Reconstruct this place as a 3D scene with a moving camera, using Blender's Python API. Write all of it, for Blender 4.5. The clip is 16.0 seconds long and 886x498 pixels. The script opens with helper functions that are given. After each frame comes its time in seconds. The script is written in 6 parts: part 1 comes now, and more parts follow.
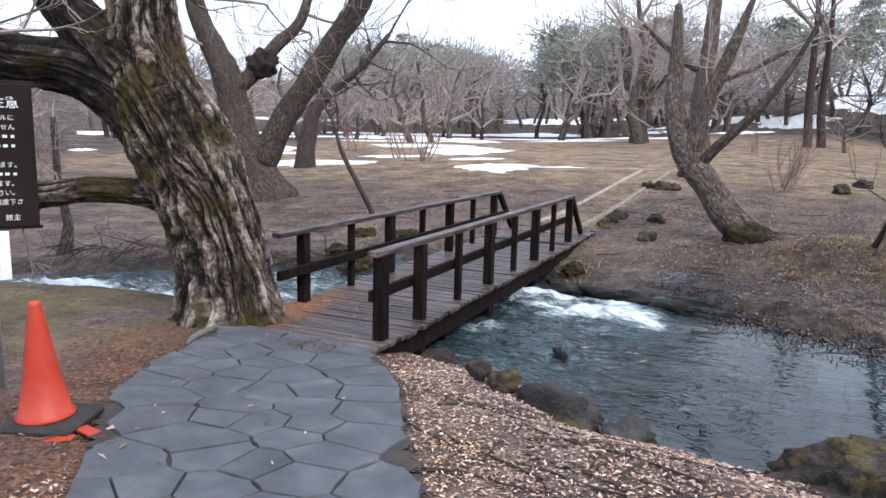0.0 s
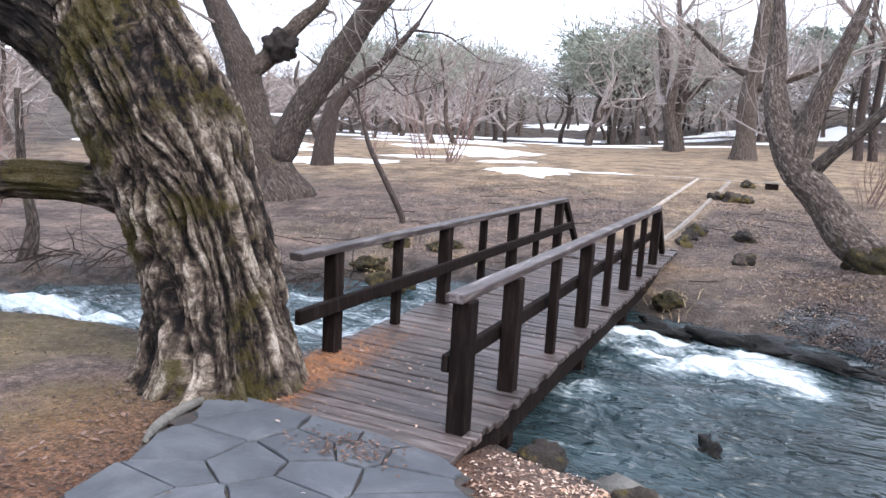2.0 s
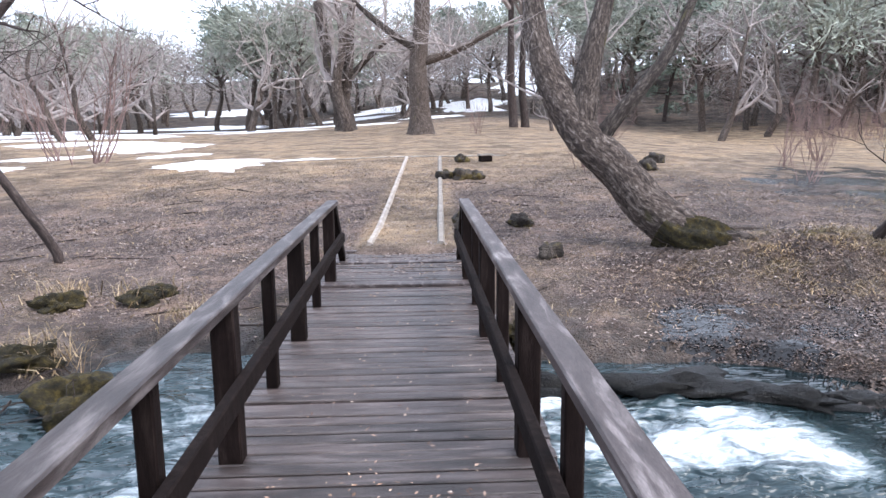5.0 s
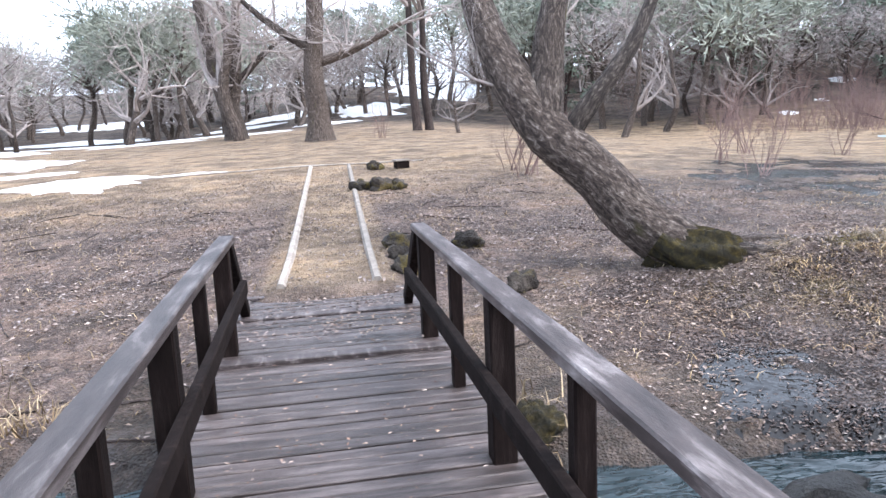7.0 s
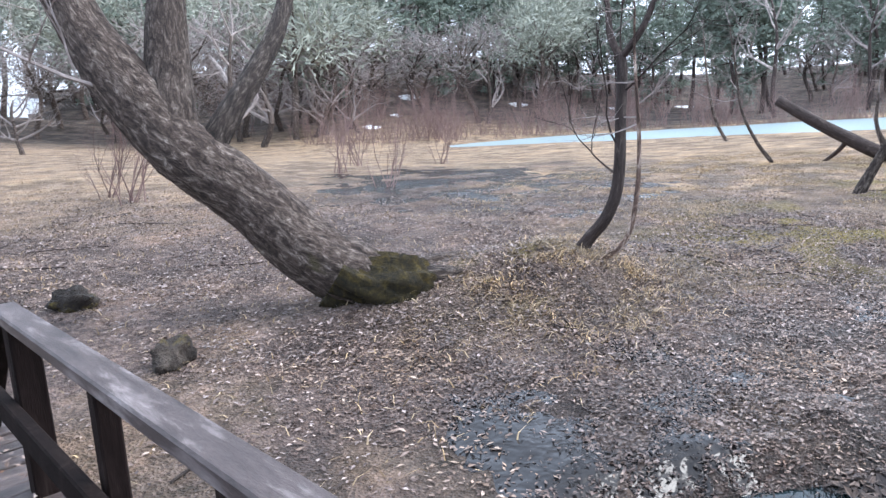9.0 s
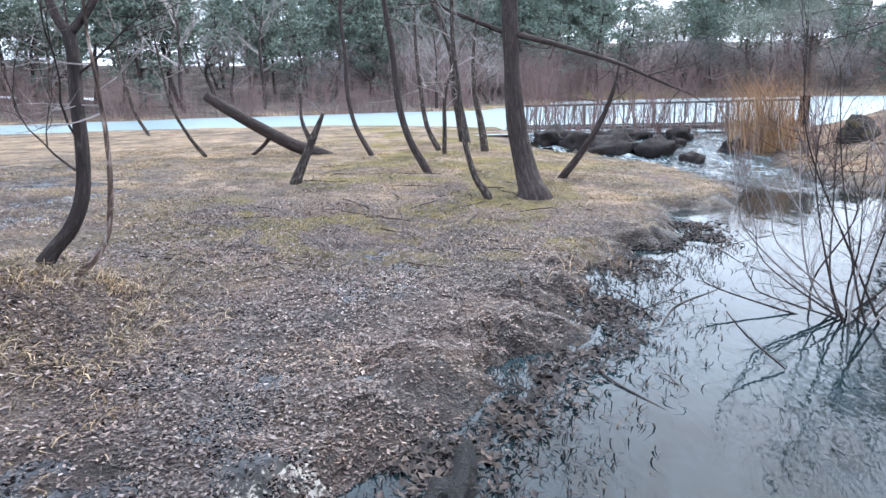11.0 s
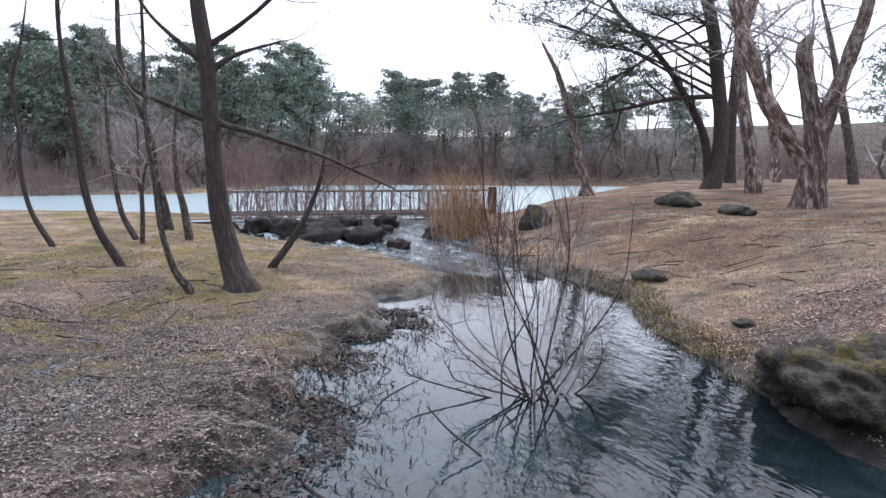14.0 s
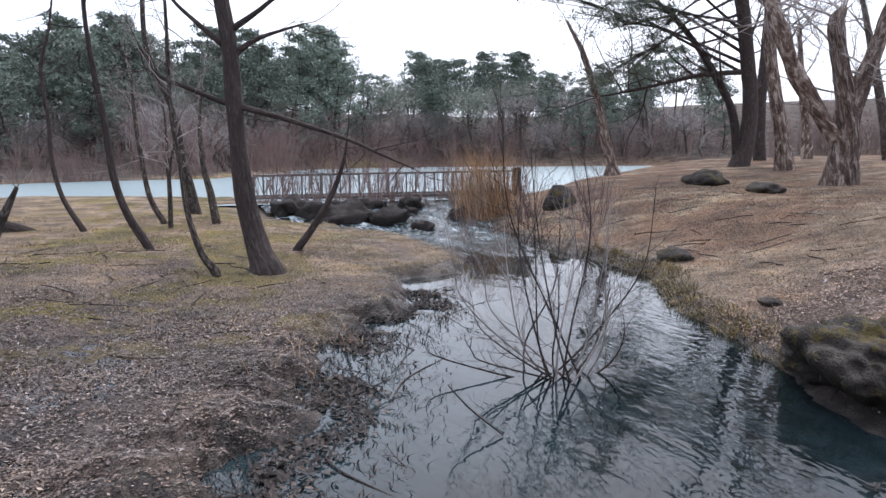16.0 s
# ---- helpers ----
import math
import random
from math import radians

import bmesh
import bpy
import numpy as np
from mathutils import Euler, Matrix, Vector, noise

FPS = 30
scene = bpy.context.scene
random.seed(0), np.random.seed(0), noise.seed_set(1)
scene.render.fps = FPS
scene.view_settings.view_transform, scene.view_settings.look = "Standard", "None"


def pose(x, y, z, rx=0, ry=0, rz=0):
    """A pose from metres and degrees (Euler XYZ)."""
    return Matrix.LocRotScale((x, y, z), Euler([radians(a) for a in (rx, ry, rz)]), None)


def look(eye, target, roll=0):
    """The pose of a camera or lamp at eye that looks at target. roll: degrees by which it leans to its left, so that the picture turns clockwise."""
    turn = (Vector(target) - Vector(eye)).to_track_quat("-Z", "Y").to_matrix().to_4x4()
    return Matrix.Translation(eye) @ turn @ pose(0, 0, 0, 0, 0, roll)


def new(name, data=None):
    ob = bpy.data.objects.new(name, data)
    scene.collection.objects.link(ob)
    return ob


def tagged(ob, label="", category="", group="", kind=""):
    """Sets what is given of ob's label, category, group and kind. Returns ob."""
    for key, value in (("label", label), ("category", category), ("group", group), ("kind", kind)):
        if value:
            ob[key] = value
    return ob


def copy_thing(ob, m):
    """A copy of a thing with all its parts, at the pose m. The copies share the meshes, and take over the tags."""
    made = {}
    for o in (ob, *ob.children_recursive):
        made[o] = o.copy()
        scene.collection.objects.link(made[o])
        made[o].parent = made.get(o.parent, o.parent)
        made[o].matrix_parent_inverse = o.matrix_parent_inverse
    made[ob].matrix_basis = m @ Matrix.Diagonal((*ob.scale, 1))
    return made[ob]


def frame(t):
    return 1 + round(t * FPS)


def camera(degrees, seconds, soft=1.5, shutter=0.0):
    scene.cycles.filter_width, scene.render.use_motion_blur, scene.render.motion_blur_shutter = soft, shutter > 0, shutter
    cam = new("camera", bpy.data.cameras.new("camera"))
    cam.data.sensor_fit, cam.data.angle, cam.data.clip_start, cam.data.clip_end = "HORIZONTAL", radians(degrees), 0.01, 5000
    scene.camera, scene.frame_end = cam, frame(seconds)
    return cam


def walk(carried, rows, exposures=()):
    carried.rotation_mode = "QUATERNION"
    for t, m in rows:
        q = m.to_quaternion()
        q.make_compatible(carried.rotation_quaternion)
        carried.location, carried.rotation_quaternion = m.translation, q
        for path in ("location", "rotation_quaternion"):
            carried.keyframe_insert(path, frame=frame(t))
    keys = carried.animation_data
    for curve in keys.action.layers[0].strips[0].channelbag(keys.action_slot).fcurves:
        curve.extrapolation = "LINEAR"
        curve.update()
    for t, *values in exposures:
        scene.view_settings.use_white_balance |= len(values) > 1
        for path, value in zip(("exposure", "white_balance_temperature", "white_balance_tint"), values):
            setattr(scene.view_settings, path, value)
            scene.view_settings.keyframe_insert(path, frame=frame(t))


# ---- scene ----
cam = camera(63.9, 16.0)
METRES, EYE, TILT, LEAN, TURN = 11.2, 1.85, 0.0, 0.0, 24.1
ROWS = [
    (0.0, 0.0, 0.0, 0.0, 0.25, -9.46, -1.52),
    (0.5, -0.0166, 0.052, -0.0059, -0.01, -11.31, -1.73),
    (1.0, -0.0301, 0.1007, -0.0106, 7.28, -10.04, -2.6),
    (1.5, -0.0432, 0.1532, -0.016, 3.27, -10.69, -1.95),
    (2.0, -0.0552, 0.2087, -0.019, 1.33, -9.22, -3.24),
    (2.5, -0.0721, 0.2628, -0.0242, -5.1, -10.77, -2.06),
    (3.0, -0.0878, 0.3127, -0.0253, -4.38, -8.29, 0.79),
    (3.5, -0.1024, 0.3625, -0.0272, -7.1, -9.99, 1.06),
    (4.0, -0.1125, 0.4197, -0.03, -14.22, -11.08, 2.1),
    (4.5, -0.1117, 0.4721, -0.0286, -21.56, -10.1, 0.78),
    (7.0, -0.045, 0.709, -0.0344, -34.69, -9.56, 2.55),
    (7.5, -0.0246, 0.7388, -0.0367, -38.29, -10.7, 1.41),
    (8.0, -0.0103, 0.7676, -0.0351, -46.43, -9.71, 1.07),
    (10.5, 0.0676, 0.8868, -0.0388, -100.44, -13.16, 3.1),
    (11.0, 0.0686, 0.8793, -0.0376, -111.5, -12.3, 1.12),
    (11.5, 0.0684, 0.8694, -0.0387, -120.26, -13.32, 0.92),
    (12.0, 0.0697, 0.8643, -0.0377, -127.74, -12.26, 1.12),
    (12.5, 0.0724, 0.8613, -0.0353, -131.16, -10.82, 1.39),
    (13.0, 0.0753, 0.8599, -0.0331, -132.13, -9.53, 1.04),
    (13.5, 0.0767, 0.8568, -0.0303, -133.61, -7.91, -0.24),
    (14.0, 0.0772, 0.8586, -0.0292, -133.86, -5.83, -0.25),
    (14.5, 0.0756, 0.8578, -0.028, -132.37, -5.14, 0.31),
    (15.0, 0.0748, 0.8595, -0.0277, -130.91, -4.82, 0.11),
    (15.5, 0.0741, 0.8577, -0.0282, -131.46, -5.88, 0.01),
    (16.0, 0.0734, 0.8568, -0.0301, -131.84, -7.29, 0.52),
]
walk(cam, [(t, pose(0, 0, EYE, TILT, LEAN, TURN) @ pose(METRES * x, METRES * y, METRES * z, 90 + pitch, roll, yaw)) for t, x, y, z, yaw, pitch, roll in ROWS],
     [(0, 0.48, 6160, 12.5), (1, 0.74, 6160, 13.5), (2, 0.92, 6160, 13.5), (3.5, 0.82, 6110, 14.5), (7, 1.24, 5950, 11.5), (8, 1.15, 5950, 11.5), (10.5, 1.12, 5620, 9.0), (11, 1.08, 5720, 9.0), (12.5, 0.78, 5930, 11.5), (14.5, 0.38, 6100, 14.5), (16, 0.3, 6150, 14.5)])

# ---- sky, sun ----
SUN_EL, SUN_AZ = 50.0, 118.0
world = bpy.data.worlds.new("overcast_sky")
scene.world = world
world.use_nodes = True
wn, wl = world.node_tree.nodes, world.node_tree.links
wn.clear()
sky = wn.new("ShaderNodeTexSky")
sky.sky_type = "NISHITA"
sky.sun_disc = False
sky.sun_elevation, sky.sun_rotation = radians(SUN_EL), radians(SUN_AZ)
sky.dust_density, sky.air_density, sky.ozone_density = 6.0, 1.0, 1.0
cloud = wn.new("ShaderNodeMix")
cloud.data_type = "RGBA"
cloud.inputs["Factor"].default_value = 0.68
cloud.inputs["B"].default_value = (8.7, 9.5, 10.7, 1)
wb = wn.new("ShaderNodeBackground")
wb.inputs["Strength"].default_value = 0.15
wo = wn.new("ShaderNodeOutputWorld")
wl.new(sky.outputs["Color"], cloud.inputs["A"])
wl.new(cloud.outputs["Result"], wb.inputs["Color"])
wl.new(wb.outputs["Background"], wo.inputs["Surface"])
sun = new("sun", bpy.data.lights.new("sun", "SUN"))
sun.data.energy, sun.data.angle, sun.data.color = 1.35, radians(25), (1.0, 0.96, 0.9)
sun.matrix_world = look((0, 0, 0), (-math.sin(radians(SUN_AZ)) * math.cos(radians(SUN_EL)), -math.cos(radians(SUN_AZ)) * math.cos(radians(SUN_EL)), -math.sin(radians(SUN_EL))))


# ---- materials ----
def ramp(nt, fac, stops):
    n = nt.nodes.new("ShaderNodeValToRGB")
    el = n.color_ramp.elements
    while len(el) < len(stops):
        el.new(0.5)
    for e, (p, c) in zip(el, stops):
        e.position, e.color = p, (*c, 1) if len(c) == 3 else c
    nt.links.new(fac, n.inputs["Fac"])
    return n.outputs["Color"]


def mix(nt, fac, a, b, mode="MIX"):
    n = nt.nodes.new("ShaderNodeMix")
    n.data_type, n.blend_type = "RGBA", mode
    for key, v in (("Factor", fac), ("A", a), ("B", b)):
        if isinstance(v, bpy.types.NodeSocket):
            nt.links.new(v, n.inputs[key])
        else:
            n.inputs[key].default_value = v if key == "Factor" else (*v, 1)
    return n.outputs["Result"]


def calc(nt, op, a, b=0.0, clamp=False):
    n = nt.nodes.new("ShaderNodeMath")
    n.operation, n.use_clamp = op, clamp
    for i, v in enumerate((a, b)):
        if isinstance(v, bpy.types.NodeSocket):
            nt.links.new(v, n.inputs[i])
        else:
            n.inputs[i].default_value = v
    return n.outputs[0]


def coords(nt, stretch=(1, 1, 1), shift=False):
    tc = nt.nodes.new("ShaderNodeTexCoord")
    mp = nt.nodes.new("ShaderNodeMapping")
    mp.inputs["Scale"].default_value = stretch
    nt.links.new(tc.outputs["Object"], mp.inputs["Vector"])
    if shift:
        oi = nt.nodes.new("ShaderNodeObjectInfo")
        cb = nt.nodes.new("ShaderNodeCombineXYZ")
        for i in range(3):
            nt.links.new(calc(nt, "MULTIPLY", oi.outputs["Random"], 17.0 + 13 * i), cb.inputs[i])
        nt.links.new(cb.outputs[0], mp.inputs["Location"])
    return mp.outputs["Vector"]


def grain(nt, vec, scale, detail=4.0, rough=0.6, warp=0.0):
    n = nt.nodes.new("ShaderNodeTexNoise")
    n.inputs["Scale"].default_value, n.inputs["Detail"].default_value = scale, detail
    n.inputs["Roughness"].default_value, n.inputs["Distortion"].default_value = rough, warp
    nt.links.new(vec, n.inputs["Vector"])
    return n.outputs["Fac"]


def cells(nt, vec, scale, feature="F1", out="Color"):
    n = nt.nodes.new("ShaderNodeTexVoronoi")
    n.feature = feature
    n.inputs["Scale"].default_value = scale
    nt.links.new(vec, n.inputs["Vector"])
    return n.outputs[out]


def attr(nt, name):
    n = nt.nodes.new("ShaderNodeAttribute")
    n.attribute_name = name
    return n.outputs["Fac"]


def blank(name):
    m = bpy.data.materials.new(name)
    m.use_nodes = True
    return m, m.node_tree, m.node_tree.nodes["Principled BSDF"]


def bump(nt, bsdf, height, strength, distance):
    n = nt.nodes.new("ShaderNodeBump")
    n.inputs["Strength"].default_value, n.inputs["Distance"].default_value = strength, distance
    nt.links.new(height, n.inputs["Height"])
    nt.links.new(n.outputs["Normal"], bsdf.inputs["Normal"])


def surf(name, stops, scale=6.0, fine=60.0, rough=0.8, stretch=(1, 1, 1), relief=0.5, depth=0.01, vary=0.25, metal=0.0, spec=0.4, moss=None, shift=True, along=False):
    """Colours over a coarse grain, darkened and lit by a fine one, with relief; pieces differ by Random."""
    m, nt, b = blank(name)
    v = coords(nt, stretch, shift)
    if along:
        g = nt.nodes.new("ShaderNodeAttribute")
        g.attribute_name = "bark"
        mp = nt.nodes.new("ShaderNodeMapping")
        mp.inputs["Scale"].default_value = stretch
        nt.links.new(g.outputs["Vector"], mp.inputs["Vector"])
        v = mp.outputs["Vector"]
    big, small = grain(nt, v, scale, 9.0 if along else 5.0, 0.74 if along else 0.6, 0.9 if along else 0.4), grain(nt, v, fine, 4.0, 0.7)
    if along:
        vo = nt.nodes.new("ShaderNodeTexVoronoi")
        vo.feature = "DISTANCE_TO_EDGE"
        vo.inputs["Scale"].default_value = scale * 0.9
        nt.links.new(mix(nt, 0.06, v, grain(nt, v, scale * 0.8, 4.0, 0.6), "ADD"), vo.inputs["Vector"])
        big = calc(nt, "ADD", big, calc(nt, "MULTIPLY", calc(nt, "SUBTRACT", calc(nt, "MINIMUM", vo.outputs["Distance"], 0.3), 0.15), 0.16))
    col = ramp(nt, big, stops)
    k = ramp(nt, small, [(0.3, (1 - vary,) * 3), (0.7, (1 + vary,) * 3)])
    col = mix(nt, 1.0, col, k, "MULTIPLY")
    if shift:
        oi = nt.nodes.new("ShaderNodeObjectInfo")
        col = mix(nt, 1.0, col, ramp(nt, oi.outputs["Random"], [(0, (1 - vary,) * 3), (1, (1 + vary * 0.6,) * 3)]), "MULTIPLY")
    if moss:
        mm = ramp(nt, grain(nt, v, moss[0], 4.0, 0.7), [(moss[1], (0, 0, 0)), (moss[1] + 0.08, (1, 1, 1))])
        col = mix(nt, mm, col, moss[2])
    nt.links.new(col, b.inputs["Base Color"])
    b.inputs["Roughness"].default_value, b.inputs["Metallic"].default_value = rough, metal
    b.inputs["Specular IOR Level"].default_value = spec
    bump(nt, b, calc(nt, "ADD", calc(nt, "MULTIPLY", big, 0.6), small), relief, depth)
    return m


def ridged_bark(name, stops, moss_from, moss):
    """Bark with ridge crests worn pale and furrow shade painted in by ridge height, with ragged moss."""
    m, nt, b = blank(name)
    at = nt.nodes.new("ShaderNodeAttribute")
    at.attribute_name = "bark"
    sep = nt.nodes.new("ShaderNodeSeparateXYZ")
    nt.links.new(at.outputs["Vector"], sep.inputs["Vector"])
    v = coords(nt)
    along = nt.nodes.new("ShaderNodeCombineXYZ")
    nt.links.new(sep.outputs["Y"], along.inputs["X"])
    nt.links.new(calc(nt, "MULTIPLY", sep.outputs["Z"], 0.34), along.inputs["Y"])
    streak = grain(nt, along.outputs["Vector"], 24.0, 6.0, 0.72, 0.9)
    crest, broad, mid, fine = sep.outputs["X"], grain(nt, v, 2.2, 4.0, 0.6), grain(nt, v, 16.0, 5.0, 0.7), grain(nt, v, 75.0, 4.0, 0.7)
    # Low crest values turn dark, which draws shade into the furrows.
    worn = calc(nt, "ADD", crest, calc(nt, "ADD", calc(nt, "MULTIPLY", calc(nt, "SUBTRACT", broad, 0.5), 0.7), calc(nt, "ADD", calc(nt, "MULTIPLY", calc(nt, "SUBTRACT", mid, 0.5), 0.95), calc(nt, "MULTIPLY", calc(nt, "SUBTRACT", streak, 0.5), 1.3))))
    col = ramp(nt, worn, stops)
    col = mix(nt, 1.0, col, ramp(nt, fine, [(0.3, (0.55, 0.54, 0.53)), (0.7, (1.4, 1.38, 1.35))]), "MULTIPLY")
    green = calc(nt, "ADD", grain(nt, v, 1.7, 3.0, 0.55, 0.3), calc(nt, "MULTIPLY", calc(nt, "SUBTRACT", mid, 0.5), 0.5))
    tuft = ramp(nt, fine, [(0.3, tuple(c * 0.45 for c in moss)), (0.7, tuple(c * 1.5 for c in moss))])
    col = mix(nt, ramp(nt, green, [(moss_from, (0, 0, 0)), (moss_from + 0.09, (0.9, 0.9, 0.9))]), col, tuft)
    nt.links.new(col, b.inputs["Base Color"])
    b.inputs["Roughness"].default_value = 0.88
    b.inputs["Specular IOR Level"].default_value = 0.25
    bump(nt, b, calc(nt, "ADD", calc(nt, "ADD", mid, calc(nt, "MULTIPLY", streak, 1.6)), calc(nt, "MULTIPLY", fine, 0.5)), 1.0, 0.05)
    return m


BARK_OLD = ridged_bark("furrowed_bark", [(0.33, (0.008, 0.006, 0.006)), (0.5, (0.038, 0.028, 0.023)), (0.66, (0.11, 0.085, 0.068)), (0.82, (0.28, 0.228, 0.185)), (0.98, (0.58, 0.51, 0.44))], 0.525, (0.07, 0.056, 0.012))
# The furrowed bark again, darker: the upper limbs' shade is in its colour.
BARK_SHADED = ridged_bark("shaded_limb_bark", [(0.3, (0.008, 0.006, 0.006)), (0.6, (0.035, 0.027, 0.023)), (0.85, (0.1, 0.08, 0.068)), (1.05, (0.28, 0.235, 0.2))], 0.56, (0.05, 0.042, 0.013))
BARK_GREY = surf("grey_bark", [(0.36, (0.016, 0.011, 0.009)), (0.5, (0.075, 0.055, 0.045)), (0.6, (0.19, 0.155, 0.13)), (0.7, (0.42, 0.37, 0.33))], 20.0, 90.0, 0.9, (1, 1, 0.4), 1.0, 0.035, 0.4, moss=(1.6, 0.62, (0.08, 0.07, 0.025)), along=True)
BARK_DARK = surf("dark_bark", [(0.34, (0.02, 0.014, 0.012)), (0.55, (0.06, 0.043, 0.038)), (0.72, (0.16, 0.13, 0.115))], 16.0, 70.0, 0.9, (1, 1, 0.3), 0.9, 0.015, 0.3, along=True)
BARK_PEEL = surf("peeling_bark", [(0.38, (0.045, 0.028, 0.022)), (0.5, (0.16, 0.105, 0.08)), (0.6, (0.5, 0.41, 0.35))], 6.0, 50.0, 0.9, (1, 1, 0.45), 1.0, 0.03, 0.3, along=True)
BURL = surf("burl_bark", [(0.3, (0.012, 0.009, 0.008)), (0.7, (0.05, 0.038, 0.034))], 6.0, 30.0, 0.9, relief=1.0, depth=0.05)
# Twig grey raised partly to paint haze over the far crowns.
TWIG = surf("twig_bark", [(0.3, (0.22, 0.185, 0.17)), (0.7, (0.42, 0.37, 0.35))], 4.0, 30.0, 0.9, relief=0.0)
TWIG_RED = surf("reddish_twigs", [(0.3, (0.15, 0.095, 0.085)), (0.7, (0.29, 0.2, 0.18))], 0.5, 30.0, 0.9, relief=0.0)
# Needle green lightened and cooled: haze of the far pines put into the colour.
NEEDLE = surf("pine_needles", [(0.3, (0.13, 0.16, 0.13)), (0.7, (0.23, 0.275, 0.215))], 0.8, 20.0, 0.8, relief=0.0)
WOOD = surf("dark_stained_wood", [(0.3, (0.006, 0.0035, 0.003)), (0.55, (0.014, 0.009, 0.008)), (0.75, (0.035, 0.025, 0.022))], 8.0, 70.0, 0.85, (3, 3, 0.4), 0.5, 0.006, 0.3, spec=0.1)
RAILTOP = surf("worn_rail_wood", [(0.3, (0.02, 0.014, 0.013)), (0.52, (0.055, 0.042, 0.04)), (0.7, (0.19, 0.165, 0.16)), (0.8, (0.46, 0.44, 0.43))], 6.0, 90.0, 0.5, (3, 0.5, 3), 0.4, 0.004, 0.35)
PLANK = surf("wet_deck_wood", [(0.3, (0.021, 0.015, 0.013)), (0.5, (0.067, 0.05, 0.046)), (0.72, (0.17, 0.138, 0.13))], 5.0, 60.0, 0.42, (0.5, 4, 3), 0.6, 0.006, 0.38, spec=0.5)
STONE = surf("slate_paving", [(0.3, (0.046, 0.05, 0.058)), (0.5, (0.071, 0.077, 0.088)), (0.72, (0.118, 0.124, 0.135))], 3.0, 60.0, 0.65, relief=0.5, depth=0.006, vary=0.1)
JOINT = surf("paving_joints", [(0.3, (0.03, 0.03, 0.032)), (0.7, (0.075, 0.06, 0.05))], 9.0, 70.0, 0.9, relief=0.8, depth=0.01)
ROCK = surf("dark_wet_rock", [(0.3, (0.01, 0.009, 0.009)), (0.55, (0.033, 0.03, 0.027)), (0.75, (0.1, 0.09, 0.08))], 4.0, 30.0, 0.55, relief=0.9, depth=0.03, vary=0.3, moss=(3.0, 0.62, (0.09, 0.07, 0.018)))
SNOW = surf("old_snow", [(0.3, (0.78, 0.8, 0.83)), (0.7, (0.88, 0.89, 0.9))], 2.0, 14.0, 0.6, relief=0.4, depth=0.03, vary=0.06)


def ground_material():
    m, nt, b = blank("leafy_ground")
    v = coords(nt)
    fleck = mix(nt, 0.5, ramp(nt, cells(nt, v, 15.0), [(0.15, (0.02, 0.014, 0.013)), (0.5, (0.085, 0.06, 0.05)), (0.85, (0.25, 0.19, 0.165))]),
                ramp(nt, cells(nt, v, 46.0), [(0.1, (0.018, 0.012, 0.011)), (0.45, (0.085, 0.06, 0.05)), (0.75, (0.24, 0.18, 0.15)), (0.95, (0.42, 0.35, 0.31))]))
    litter = mix(nt, 0.62, ramp(nt, grain(nt, v, 1.6, 9.0, 0.76), [(0.38, (0.02, 0.014, 0.013)), (0.5, (0.115, 0.084, 0.07)), (0.62, (0.28, 0.215, 0.185))]), fleck)
    straw = mix(nt, 0.5, ramp(nt, grain(nt, v, 22.0, 6.0, 0.75), [(0.3, (0.09, 0.06, 0.032)), (0.55, (0.33, 0.25, 0.16)), (0.75, (0.54, 0.455, 0.335))]),
                ramp(nt, grain(nt, v, 2.4, 9.0, 0.78), [(0.38, (0.05, 0.032, 0.017)), (0.5, (0.27, 0.197, 0.123)), (0.62, (0.5, 0.405, 0.285))]))
    mud = ramp(nt, grain(nt, v, 5.0, 6.0, 0.7), [(0.35, (0.012, 0.01, 0.009)), (0.5, (0.035, 0.028, 0.024)), (0.65, (0.1, 0.08, 0.068))])
    moss = ramp(nt, grain(nt, v, 30.0, 5.0, 0.7), [(0.3, (0.07, 0.06, 0.012)), (0.7, (0.28, 0.225, 0.05))])
    needles = ramp(nt, cells(nt, v, 60.0), [(0.1, (0.035, 0.014, 0.006)), (0.5, (0.13, 0.055, 0.026)), (0.9, (0.25, 0.135, 0.08))])
    col = mix(nt, attr(nt, "straw"), litter, straw)
    col = mix(nt, attr(nt, "needles"), col, needles)
    col = mix(nt, attr(nt, "moss"), col, moss)
    col = mix(nt, attr(nt, "wet"), col, mud)
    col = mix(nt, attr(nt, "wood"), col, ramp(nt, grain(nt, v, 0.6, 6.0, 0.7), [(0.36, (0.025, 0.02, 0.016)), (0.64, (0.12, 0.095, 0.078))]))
    blotch = ramp(nt, grain(nt, v, 0.9, 6.0, 0.65), [(0.38, (0.6, 0.55, 0.53)), (0.52, (1.15, 1.1, 1.08)), (0.64, (1.55, 1.4, 1.25))])
    col = mix(nt, 1.0, col, blotch, "MULTIPLY")
    col = mix(nt, 1.0, col, (1.12, 1.12, 1.12), "MULTIPLY")
    nt.links.new(col, b.inputs["Base Color"])
    wet = calc(nt, "MULTIPLY", attr(nt, "wet"), ramp(nt, grain(nt, v, 3.0, 6.0, 0.7), [(0.46, (0.05,) * 3), (0.58, (1,) * 3)]))
    nt.links.new(calc(nt, "SUBTRACT", 0.92, calc(nt, "MULTIPLY", wet, 0.5)), b.inputs["Roughness"])
    h = calc(nt, "ADD", grain(nt, v, 12.0, 8.0, 0.8), cells(nt, v, 52.0, out="Distance"))
    h = calc(nt, "MULTIPLY", h, calc(nt, "SUBTRACT", 1.0, calc(nt, "MULTIPLY", wet, 0.3)))
    bump(nt, b, h, 1.0, 0.05)
    return m


